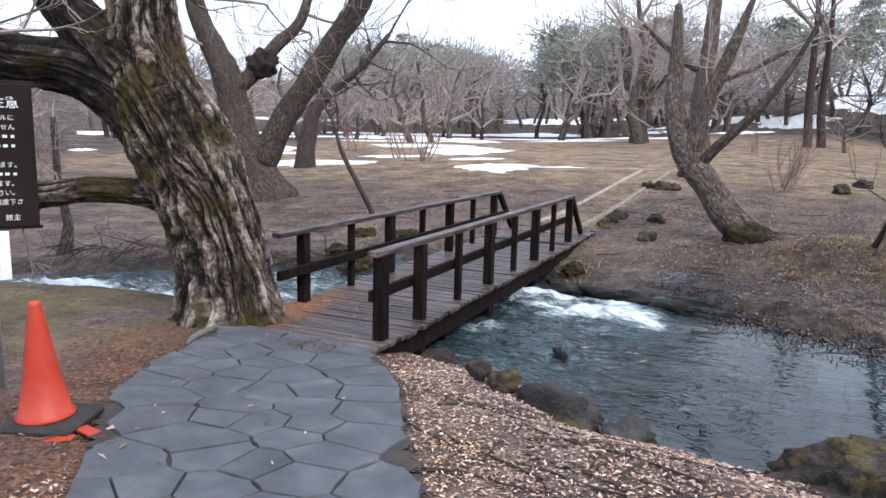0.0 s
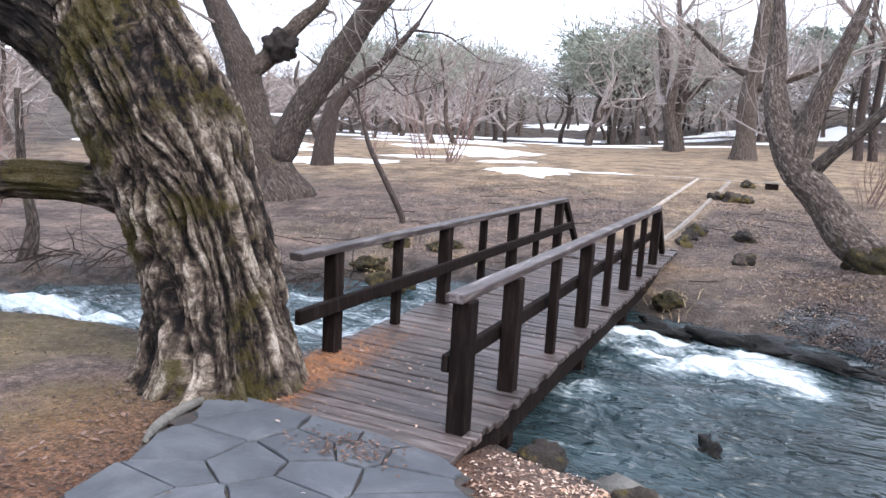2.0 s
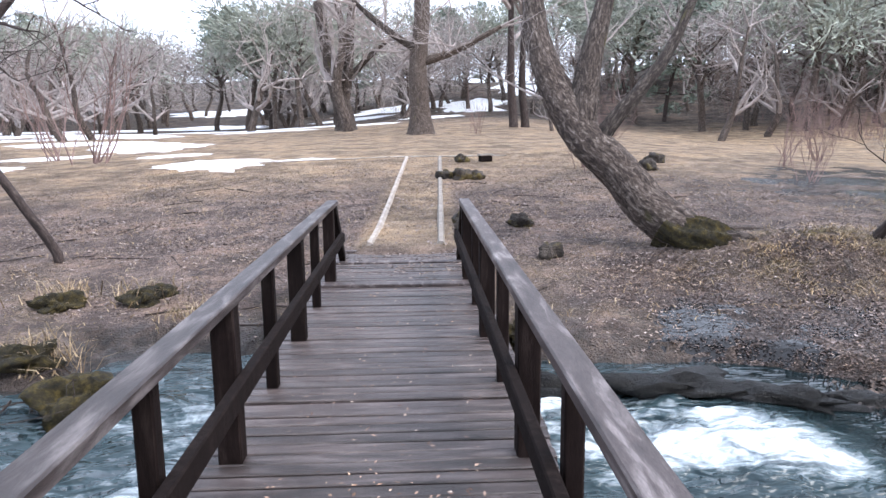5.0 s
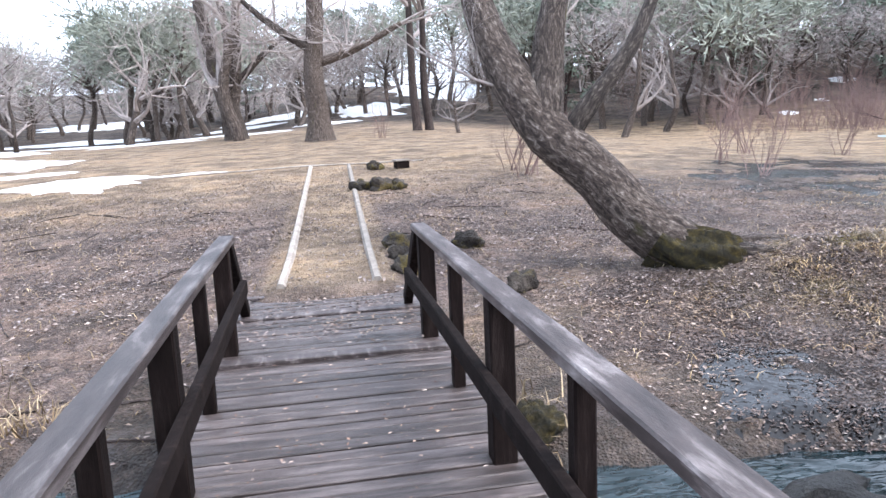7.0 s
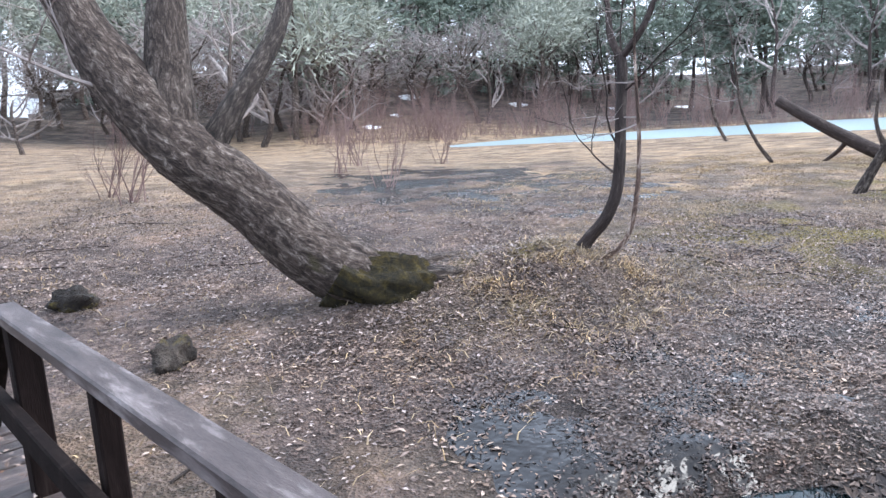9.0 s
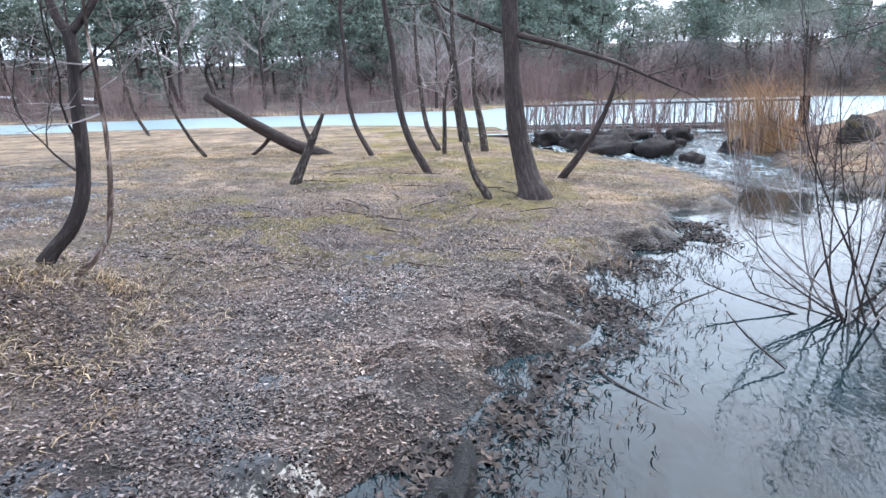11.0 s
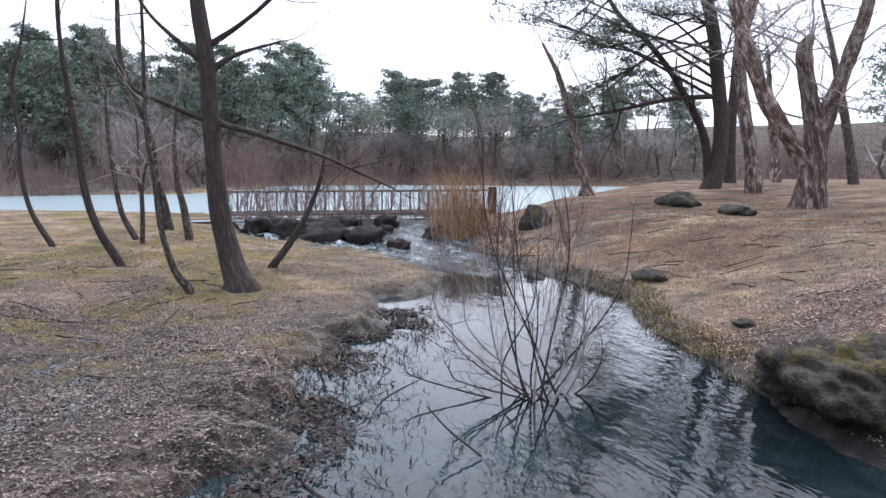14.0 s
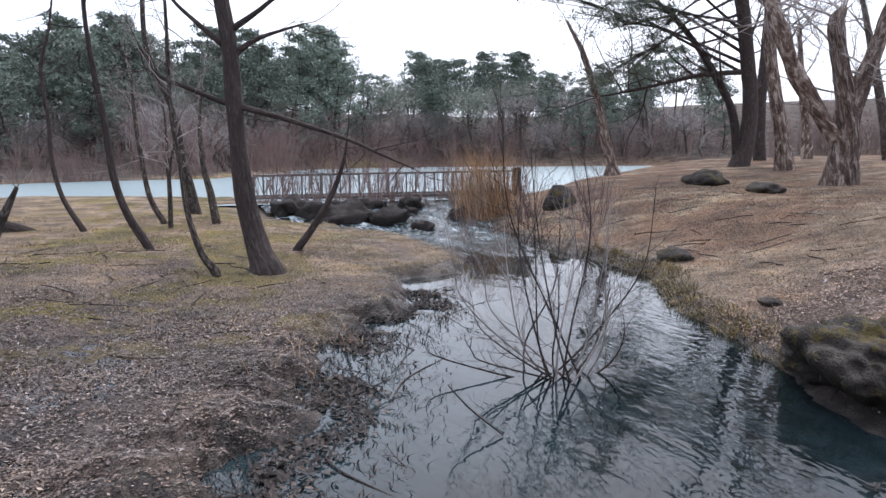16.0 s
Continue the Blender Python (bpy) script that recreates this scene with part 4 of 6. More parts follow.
SAPS = [
    [(7.45, 9.14, -0.1, 0.081), (7.49, 9.28, 0.09, 0.065), (7.54, 9.38, 0.33, 0.056), (7.63, 9.5, 0.82, 0.048), (7.71, 9.56, 1.46, 0.04), (7.81, 9.65, 2.26, 0.04), (7.92, 9.65, 3.4, 0.032), (8.0, 9.66, 4.2, 0.024), (8.08, 9.67, 5.0, 0.012)],
    [(9.8, 10.2, 0.0, 0.096), (9.97, 10.53, 0.59, 0.086), (10.1, 10.74, 1.26, 0.077), (10.23, 10.84, 2.2, 0.067), (10.34, 10.96, 2.98, 0.058), (10.46, 11.06, 3.94, 0.048), (10.57, 11.07, 5.0, 0.038), (10.7, 11.1, 6.1, 0.015)],
    [(12.5, 11.6, 0.05, 0.079), (12.68, 12.0, 0.77, 0.062), (12.81, 12.18, 1.56, 0.056), (12.9, 12.2, 2.34, 0.045), (13.0, 12.28, 3.35, 0.045), (13.03, 12.1, 4.1, 0.034), (13.07, 11.96, 5.0, 0.015)],
    [(13.46, 10.15, 0.05, 0.086), (13.6, 10.46, 0.69, 0.074), (13.74, 10.6, 1.55, 0.062), (13.86, 10.7, 2.53, 0.049), (13.95, 10.72, 3.4, 0.025)],
    [(12.76, 10.03, 0.05, 0.071), (12.8, 10.01, 0.72, 0.059), (12.86, 10.0, 1.3, 0.047), (12.87, 9.86, 1.9, 0.03)],
    [(9.68, 7.78, -0.15, 0.101), (9.6, 7.45, 0.32, 0.081), (9.55, 7.1, 0.92, 0.061), (9.53, 6.88, 1.53, 0.04), (9.56, 6.8, 2.0, 0.02)],
    [(13.3, 9.1, 0.05, 0.125), (13.38, 9.2, 0.79, 0.1), (13.48, 9.33, 1.4, 0.075), (13.58, 9.36, 2.29, 0.05), (13.63, 9.27, 3.1, 0.03)],
    [(16.0, 9.6, 0.1, 0.187), (16.1, 9.72, 0.75, 0.17), (16.2, 9.87, 1.54, 0.129), (16.3, 9.94, 2.4, 0.1), (16.5, 10.25, 3.4, 0.086), (16.7, 10.6, 4.4, 0.072), (16.9, 10.64, 5.85, 0.07), (17.0, 10.67, 7.1, 0.03)],
    [(12.35, 15.3, 0.1, 0.06), (12.2, 15.6, 0.6, 0.05), (12.1, 15.9, 1.3, 0.04), (12.2, 16.1, 2.2, 0.03), (12.1, 16.2, 3.2, 0.015)],
    [(20.7, 20.4, 0.15, 0.08), (20.6, 20.8, 1.0, 0.07), (20.4, 21.0, 2.4, 0.05), (20.5, 21.2, 4.0, 0.02)]]
for i, rows in enumerate(SAPS):
    rows = [(p[0], p[1], p[2], p[3] * 0.8) for p in rows]
    tree_thing("bare_sapling", "slender bare grey sapling on the grassy flat", [rows], BARK_DARK if i in (1, 2, 5) else BARK_GREY, 10, 0.15, 0.12, 0, 0.3, (13 if len(rows) > 5 else 7, 0.95, 2, 0.012), seed=30 + i, group="saplings on the flat")
tree_thing("fallen_tree", "broken dead trunk leaning over the dry grass", [[(12.9, 12.6, 0.0, 0.16), (12.5, 13.5, 0.45, 0.14), (12.2, 14.4, 1.0, 0.12), (12.0, 15.1, 1.5, 0.1)], [(12.4, 13.8, 0.65, 0.05), (12.7, 14.2, 0.3, 0.04), (12.9, 14.6, 0.05, 0.025)]], BARK_DARK, 12, 0.15, 0.15, 0, 0.3, None, seed=50, category="dead tree")
tree_thing("forked_stump", "forked dead sapling on a small mound", [[(8.2, 12.3, 0.0, 0.1), (8.35, 12.15, 0.4, 0.07), (8.5, 12.0, 0.8, 0.06), (8.6, 11.85, 1.15, 0.03)], [(8.45, 12.05, 0.7, 0.045), (8.55, 12.2, 1.05, 0.03), (8.6, 12.2, 1.5, 0.015)]], BARK_GREY, 10, 0.1, 0.15, 0, 0.3, (2, 0.4, 1, 0.01), seed=51, category="dead tree")

# trees on the high bank by the lake
tree_thing("lakeside_pine", "tall dark pine trunk leaning at the lake edge", [
    [(18.35, -8.8, 0.5, 0.41), (18.3, -9.2, 1.54, 0.31), (18.35, -9.5, 3.1, 0.27), (18.57, -9.42, 5.14, 0.25), (18.8, -9.3, 7.0, 0.23), (19.1, -8.87, 9.06, 0.19), (19.44, -8.55, 11.3, 0.1)],
    [(18.36, -9.0, 1.44, 0.165), (18.56, -8.86, 3.1, 0.145), (18.95, -8.13, 4.74, 0.124), (19.4, -7.2, 6.19, 0.1), (19.97, -5.87, 7.64, 0.08), (20.37, -5.14, 9.3, 0.05)],
    [(18.5, -9.4, 4.5, 0.1), (19.0, -7.8, 4.4, 0.08), (19.6, -6.0, 4.0, 0.06), (20.0, -4.5, 3.7, 0.03)]], BARK_DARK, 16, 0.2, 0.1, 0.08, 0.2, (11, 2.6, 3, 0.05), root=0.3, seed=60)
tree_thing("lakeside_tree", "slim dark tree on the high bank", [[(20.5, -11.95, 0.6, 0.25), (20.7, -12, 3.26, 0.21), (20.9, -12.37, 6.7, 0.185), (21.1, -12.7, 9.46, 0.16), (21.3, -12.9, 12.4, 0.08)]], BARK_DARK, 12, 0.3, 0.1, 0, 0.2, (16, 2.4, 3, 0.04), root=0.2, seed=61)
tree_thing("lakeside_tree", "grey patchy-barked tree on the high bank", [[(15.3, -8.36, 0.5, 0.31), (15.47, -8.29, 2.0, 0.24), (15.7, -8.07, 3.8, 0.2), (15.9, -8.0, 5.63, 0.18), (15.92, -8.6, 7.8, 0.146), (15.97, -9.1, 10.2, 0.07)]], BARK_PEEL, 14, 0.2, 0.12, 0.06, 0.2, (16, 2.2, 3, 0.04), root=0.3, seed=62)
tree_thing("hollow_tree", "old split tree with peeling bark and a dead limb", [
    [(10.4, -5.35, 0.5, 0.44), (10.43, -5.44, 1.3, 0.33), (10.5, -5.54, 2.4, 0.25), (10.63, -5.45, 3.5, 0.195), (10.77, -5.35, 4.6, 0.17), (10.76, -5.5, 5.0, 0.1)],
    [(10.46, -5.5, 1.87, 0.22), (10.46, -5.8, 2.97, 0.21), (10.42, -6.25, 4.07, 0.18), (10.38, -6.68, 5.17, 0.166), (10.37, -7.1, 6.55, 0.125), (10.35, -7.6, 7.9, 0.06)],
    [(10.48, -5.39, 1.73, 0.18), (10.6, -5.14, 2.15, 0.18), (10.8, -4.77, 2.84, 0.18), (11, -4.39, 3.53, 0.18), (11.2, -4.04, 4.6, 0.18), (11.36, -3.8, 5.46, 0.166), (11.54, -3.58, 6.57, 0.11), (11.73, -3.35, 7.8, 0.05)]], BARK_PEEL, 26, 0.1, 0.18, 0.16, 0.4, (8, 1.9, 3, 0.035), root=0.4, seed=63)
tree_thing("lakeside_tree", "slim bare tree on the high bank", [[(20.7, -14.5, 1.1, 0.215), (20.87, -14.55, 2.6, 0.19), (21.1, -14.4, 4.5, 0.14), (21.3, -14.35, 6.9, 0.06)]], BARK_PEEL, 12, 0.3, 0.12, 0, 0.2, (10, 2, 3, 0.035), root=0.3, seed=64)
tree_thing("lakeside_tree", "slim bare tree on the high bank", [[(16.6, -14.2, 1.0, 0.186), (16.8, -14.05, 2.64, 0.165), (17.07, -13.8, 4.5, 0.145), (17.34, -13.5, 6.36, 0.1), (17.63, -13.16, 8.2, 0.05)]], BARK_GREY, 12, 0.3, 0.12, 0, 0.2, (12, 2, 3, 0.035), root=0.3, seed=65)
tree_thing("dead_tree", "thin dead tree with split base at the lake edge", [[(19.6, -4.9, 0.2, 0.33), (19.73, -4.7, 1.05, 0.23), (19.9, -4.47, 2.1, 0.165), (20.1, -4.26, 3.5, 0.124), (20.4, -3.8, 5.2, 0.1), (20.7, -3.28, 6.4, 0.04)], [(19.75, -4.7, 1.25, 0.165), (19.78, -4.4, 0.54, 0.145), (19.8, -4.2, 0.15, 0.15)]], BARK_PEEL, 14, 0.15, 0.2, 0.1, 0.4, (5, 1.2, 2, 0.025), seed=66)


# ---- woods: a few kinds, set many times ----
def bare_tree(seed, height, spread, bark=BARK_GREY, thick=0.22, wide=1.0):
    r = np.random.default_rng(seed)
    t = thing("bare_tree", "leafless grey-brown tree in the wood", "tree", pose(0, 0, -60), "bare trees of the wood")
    b, tw = Buf(), Buf()
    rows = [(0, 0, -0.5, thick * 1.3), (0, 0, 0.15, thick)]
    x = y = 0.0
    for k in range(1, 5):
        x, y = x + r.normal() * 0.28 * wide, y + r.normal() * 0.28 * wide
        rows.append((x, y, height * 0.6 * k / 4, thick * (1 - 0.17 * k)))
    s = limb(b, rows, 8, 0.5, 0.12)
    for k in range(8):
        j = int(len(s) * r.uniform(0.35, 0.99))
        a = r.uniform(0, 2 * math.pi)
        twigs(tw, s[min(j, len(s) - 1), :3], (math.cos(a) * wide, math.sin(a) * wide, r.uniform(0.2, 1.0)), height * spread * r.uniform(0.6, 1.1), s[min(j, len(s) - 1), 3] * 0.75, 3, r, 0.6, 3, 0.3, 0.3, lean=1)
    part("trunk", b, bark, t, smooth=True)
    part("crown", tw, TWIG, t, "bare grey-brown twigs")
    return t


def pine_tree(seed, height, low=0.35, wide=0.24):
    r = np.random.default_rng(seed)
    t = thing("pine_tree", "tall pine with layered dark green needle clouds", "tree", pose(0, 0, -60), "pines of the wood")
    b, nd = Buf(), Buf()
    rows, x, y = [(0, 0, -0.5, height * 0.02)], 0.0, 0.0
    for k in range(6):
        rows.append((x, y, height * k / 5 * 0.97, height * 0.016 * (1 - 0.16 * k)))
        x, y = x + r.normal() * 0.02 * height, y + r.normal() * 0.02 * height
    s = limb(b, rows, 7, 0.8, 0.08)
    vs, fs = [], []
    for k in range(24):
        u = low + (1 - low) * (k / 23) ** 0.9
        j = min(int(len(s) * u), len(s) - 1)
        a, reach = k * 2.4 + r.normal() * 0.4, height * wide * max(0.18, 1 - ((u - 0.62) / 0.42) ** 2) ** 0.5 * r.uniform(0.6, 1.15)
        tip = s[j, :3] + np.array((math.cos(a) * reach, math.sin(a) * reach, reach * r.uniform(-0.05, 0.3)))
        tube(b, [s[j, :3], (s[j, :3] + tip) / 2 + np.array((0, 0, -0.05 * reach)), tip], [0.06, 0.04, 0.015], 4)
        for q in range(9):
            c = s[j, :3] + (tip - s[j, :3]) * r.uniform(0.35, 1.08) + r.normal(size=3) * (0.3, 0.3, 0.14) * np.array(reach * 0.75)
            n = 13
            o = r.normal(size=(n, 3)) * (0.36, 0.36, 0.2) * np.array(height / 14)
            d = r.normal(size=(n, 3)) * (1, 1, 0.6) + (0, 0, 0.35)
            d *= 0.46 * height / 14 / np.linalg.norm(d, axis=1)[:, None]
            w = np.cross(d, r.normal(size=(n, 3)))
            w *= 0.12 * height / 14 / (np.linalg.norm(w, axis=1)[:, None] + 1e-6)
            base = len(vs)
            for i in range(n):
                vs += [c + o[i] - w[i], c + o[i] + w[i], c + o[i] + d[i]]
                fs.append((base + 3 * i, base + 3 * i + 1, base + 3 * i + 2))
    nd.add(np.array(vs), fs)
    part("trunk", b, BARK_DARK, t, smooth=True)
    part("crown", nd, NEEDLE, t, "dark green needles")
    return t


def thicket(seed, name, label, mat, stems, height, level=2, width=0.8, group=""):
    r = np.random.default_rng(seed)
    t = Buf()
    for k in range(stems):
        a = r.uniform(0, 2 * math.pi)
        twigs(t, (r.normal() * width * 0.4, r.normal() * width * 0.4, -0.1), (math.cos(a) * 0.45, math.sin(a) * 0.45, 1), height * r.uniform(0.5, 1.0), 0.018 * height / 2, level, r, 0.3, 3, 0.3, 0.2, lean=1)
    ob = tagged(part(name, t, mat), label, "shrub", group)
    ob.matrix_world = pose(0, 0, -60)
    return ob


# Crown colours of the distant trees, with haze painted in by paling them.
HAZE = surf("hazed_pine_needles", [(0.3, (0.19, 0.205, 0.165)), (0.7, (0.33, 0.345, 0.285))], 0.5, 9.0, 0.9, relief=0.0)
HAZETWIG = surf("hazed_fine_twigs", [(0.3, (0.21, 0.18, 0.165)), (0.7, (0.38, 0.34, 0.325))], 0.5, 9.0, 0.9, relief=0.0)


def round_tree(seed, height, width, mat, name, label, group, blade=0.035, count=1500):
    """An old spreading tree whose rounded crown is a cloud of fine twigs or needles, gathered in lobes."""
    r = np.random.default_rng(seed)
    t = thing(name, label, "tree", pose(0, 0, -60), group)
    b, cr = Buf(), Buf()
    s = limb(b, [(0, 0, -0.4, 0.3), (r.normal() * 0.1, 0, 0.8, 0.24), (r.normal() * 0.4, r.normal() * 0.3, height * 0.4, 0.18), (r.normal() * 0.5, r.normal() * 0.5, height * 0.8, 0.06)], 8, 0.4, 0.12)
    for k in range(12):
        a, u = k * 2.4, r.uniform(0.25, 0.95)
        j = min(int(len(s) * (0.3 + 0.5 * u)), len(s) - 1)
        reach = width * r.uniform(0.55, 1.0) * (1 - 0.5 * (u - 0.45) ** 2)
        c = np.array((math.cos(a) * reach * 0.75, math.sin(a) * reach * 0.75, height * (0.3 + 0.6 * u)))
        tube(b, [s[j, :3], (s[j, :3] + c) / 2 + r.normal(size=3) * 0.25, c], [0.09, 0.05, 0.02], 4)
        n = count // 12
        o = r.normal(size=(n, 3)) * np.array((0.3, 0.3, 0.2)) * width * 0.8 + c
        d = (o - c) * 0.6 + r.normal(size=(n, 3)) * 0.35 + (0, 0, 0.3)
        d *= (r.uniform(0.35, 1.0, n) * height / 10 / (np.linalg.norm(d, axis=1) + 1e-6))[:, None]
        w = np.cross(d, r.normal(size=(n, 3)))
        w *= blade / (np.linalg.norm(w, axis=1)[:, None] + 1e-6)
        cr.add(np.stack([o - w, o + w, o + d], 1).reshape(-1, 3), [(3 * i, 3 * i + 1, 3 * i + 2) for i in range(n)])
    part("trunk", b, BARK_GREY, t, smooth=True)
    part("crown", cr, mat, t)
    return t


ROUNDS = [round_tree(141, 8.5, 3.6, HAZETWIG, "round_tree", "rounded leafless tree, dense grey twig crown paled with painted haze", "rounded trees of the meadow edge"),
          round_tree(142, 7, 4.0, HAZETWIG, "round_tree", "rounded leafless tree, dense grey twig crown paled with painted haze", "rounded trees of the meadow edge"),
          round_tree(143, 11, 4.2, HAZE, "spreading_pine", "spreading old pine, grey-green needles paled with painted haze", "spreading pines", 0.06, 2000)]
BARES = [bare_tree(101, 9, 0.32), bare_tree(102, 11, 0.3, wide=0.8), bare_tree(103, 7.5, 0.4, wide=1.3), bare_tree(104, 12, 0.27, BARK_DARK, 0.18, 0.6)]
PINES = [pine_tree(111, 15), pine_tree(112, 17, 0.45, 0.22), pine_tree(113, 12, 0.25, 0.28)]
SCRUB = [thicket(121, "scrub", "reddish brown leafless lakeside scrub", TWIG_RED, 15, 4.5, 2, 3.0, "lakeside scrub"), thicket(122, "scrub", "reddish brown leafless lakeside scrub", TWIG_RED, 17, 3.5, 2, 3.6, "lakeside scrub")]
wood = np.random.default_rng(77)


def plant(kinds, x, y, lo=0.8, hi=1.2, sink=0.1):
    k, z = kinds[int(wood.integers(len(kinds)))], ground_z(x, y)
    return copy_thing(k, pose(x, y, z - sink, wood.normal() * 3, wood.normal() * 3, wood.uniform(0, 360)) @ Matrix.Scale(wood.uniform(lo, hi), 4))


def fill(kinds, n, x0, x1, y0, y1, ok=None, lo=0.8, hi=1.2):
    for k in range(n):
        for trial in range(12):
            x, y = wood.uniform(x0, x1), wood.uniform(y0, y1)
            if float(signed(SHORE, np.array([x]), np.array([y]))[0]) > 2.5 and (ok is None or ok(x, y)):
                plant(kinds, x, y, lo, hi)
                break


# the far meadow's own trees
for x, y, k, sc in ((-7.2, 45.0, 1, 1.5), (2.0, 45.0, 3, 1.5), (2.7, 45.3, 3, 1.4), (19.5, 51.0, 0, 1.1), (3.6, 42.0, 2, 0.5), (-23, 52, 2, 1.2), (-15, 56, 2, 1.3), (-30, 48, 0, 1.1), (-11, 62, 2, 1.3)):
    copy_thing(BARES[k], pose(x, y, ground_z(x, y), 0, 0, x * 40) @ Matrix.Scale(sc, 4))
tree_thing("old_tree", "thick pale-barked old tree at the end of the path", [[(-3.2, 38.6, 1.1, 0.58), (-3.2, 38.6, 2.2, 0.46), (-3.3, 38.7, 4.0, 0.42), (-3.1, 38.8, 6.0, 0.36), (-3.0, 39, 9, 0.3)], [(-3.1, 38.7, 4.5, 0.2), (-1.5, 38.5, 5.0, 0.15), (0.5, 38.2, 6.0, 0.1)], [(-3.3, 38.7, 5.0, 0.2), (-5, 39, 6.2, 0.15), (-6.5, 39.5, 7.6, 0.08)]], BARK_GREY, 22, 0.3, 0.15, 0.16, 0.3, (10, 3, 3, 0.06), root=0.35, seed=70)
tree_thing("old_tree", "forked grey old tree on the meadow", [[(-7.4, 46.5, 1.3, 0.6), (-7.6, 46.5, 2.6, 0.5), (-8.2, 46.5, 5.0, 0.4), (-8.8, 46.5, 8.5, 0.25)], [(-7.6, 46.5, 2.6, 0.35), (-7.2, 46.6, 5.0, 0.3), (-6.9, 46.6, 9.0, 0.15)], [(-7.3, 46.5, 4.2, 0.2), (-6.0, 46.4, 5.5, 0.15), (-4.8, 46.3, 6.4, 0.08)]], BARK_GREY, 18, 0.3, 0.15, 0.12, 0.3, (12, 3, 3, 0.06), root=0.35, seed=71)
fill([BARES[2], BARES[0]], 16, -48, -4, 50, 74, lambda x, y: x < -12 or y > 62, 0.55, 0.9)
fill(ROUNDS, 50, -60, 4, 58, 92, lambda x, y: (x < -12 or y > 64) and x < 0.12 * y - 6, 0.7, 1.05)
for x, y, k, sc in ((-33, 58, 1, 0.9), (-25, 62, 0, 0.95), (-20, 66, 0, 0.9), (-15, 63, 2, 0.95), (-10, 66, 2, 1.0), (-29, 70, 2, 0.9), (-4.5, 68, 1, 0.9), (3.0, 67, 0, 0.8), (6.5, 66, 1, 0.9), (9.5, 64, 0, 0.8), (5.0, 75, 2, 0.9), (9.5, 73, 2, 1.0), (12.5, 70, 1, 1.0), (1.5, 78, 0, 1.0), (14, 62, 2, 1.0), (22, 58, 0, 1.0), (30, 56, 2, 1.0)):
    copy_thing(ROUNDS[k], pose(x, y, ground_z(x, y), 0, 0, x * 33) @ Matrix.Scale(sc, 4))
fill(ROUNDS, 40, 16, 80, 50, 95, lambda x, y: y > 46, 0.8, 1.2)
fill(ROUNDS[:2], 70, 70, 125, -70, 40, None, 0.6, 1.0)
north = lambda x, y: y > 56 + 0.1 * abs(x) or abs(x) > 30
fill(BARES, 34, -75, 35, 55, 105, north, 0.65, 1.1)
fill(BARES, 38, -60, -18, 2, 60, lambda x, y: x < -24 - 0.1 * y or (y > 40 and x < -20), 0.7, 1.2)
fill(PINES, 28, -60, 10, 78, 120, None, 0.5, 0.8)
fill(PINES, 40, 16, 75, 56, 110, lambda x, y: y > 48 + 0.2 * (x - 20), 0.8, 1.2)
fill(BARES, 32, 14, 85, 46, 90, lambda x, y: y > 45, 0.8, 1.2)
fill(PINES, 30, 25, 95, 58, 110, None, 0.8, 1.1)
fill(SCRUB, 75, 22, 80, 42, 90, lambda x, y: y > 44, 0.35, 0.8)
fill(PINES, 70, 54, 130, 8, 62, lambda x, y: y > 62 - x * 0.55 + 2, 0.65, 0.95)
fill(PINES, 60, 100, 150, -16, 30, None, 0.85, 1.1)
fill(PINES, 45, 92, 150, -80, -22, None, 0.65, 0.9)
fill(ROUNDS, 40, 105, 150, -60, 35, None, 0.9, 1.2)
fill(BARES, 30, 50, 125, -75, 48, None, 0.8, 1.2)
for k in range(185):
    u = wood.uniform(0, 1)
    a, b = SHORE[7:17], int(wood.integers(0, 9))
    x, y = a[b][0] + (a[b + 1][0] - a[b][0]) * u, a[b][1] + (a[b + 1][1] - a[b][1]) * u
    o = wood.uniform(1.5, 10)
    cx, cy = x - 60, y + 12
    l = math.hypot(cx, cy)
    x, y = x + cx / l * o, y + cy / l * o
    if float(signed(SHORE, np.array([x]), np.array([y]))[0]) > 0.3:
        plant(SCRUB, x, y, *((0.35, 0.65) if math.hypot(x, y) < 62 else (0.7, 1.3)))
fill(BARES, 16, 24, 60, -75, -14, lambda x, y: y < -14 - 0.2 * x, 0.8, 1.2)
fill(PINES, 14, 34, 80, -110, -55, None, 0.8, 1.2)
fill(BARES, 6, -30, 24, -60, -24, None, 0.8, 1.2)


# ---- stones, cone, sign ----
def rock(name, label, at, size, seed=0, mat=ROCK, turn=0.0, group="", sub=3, sharp=0.3):
    bm = bmesh.new()
    bmesh.ops.create_icosphere(bm, subdivisions=sub, radius=1)
    o = Vector((seed * 3.7, seed * 1.9, seed))
    for v in bm.verts:
        k = 1 + sharp * noise.noise(v.co * 1.3 + o) + 0.5 * sharp * noise.noise(v.co * 3.1 + o) + 0.28 * sharp * noise.noise(v.co * 8 + o) + 0.12 * sharp * noise.noise(v.co * 19 + o)
        v.co = Vector((v.co.x * size[0], v.co.y * size[1], max(v.co.z, -0.6) * size[2])) * k
    ob = tagged(part(name, bm, mat, smooth=True), label, "rock", group)
    ob.matrix_world = pose(*at, 0, 0, turn)
    return ob


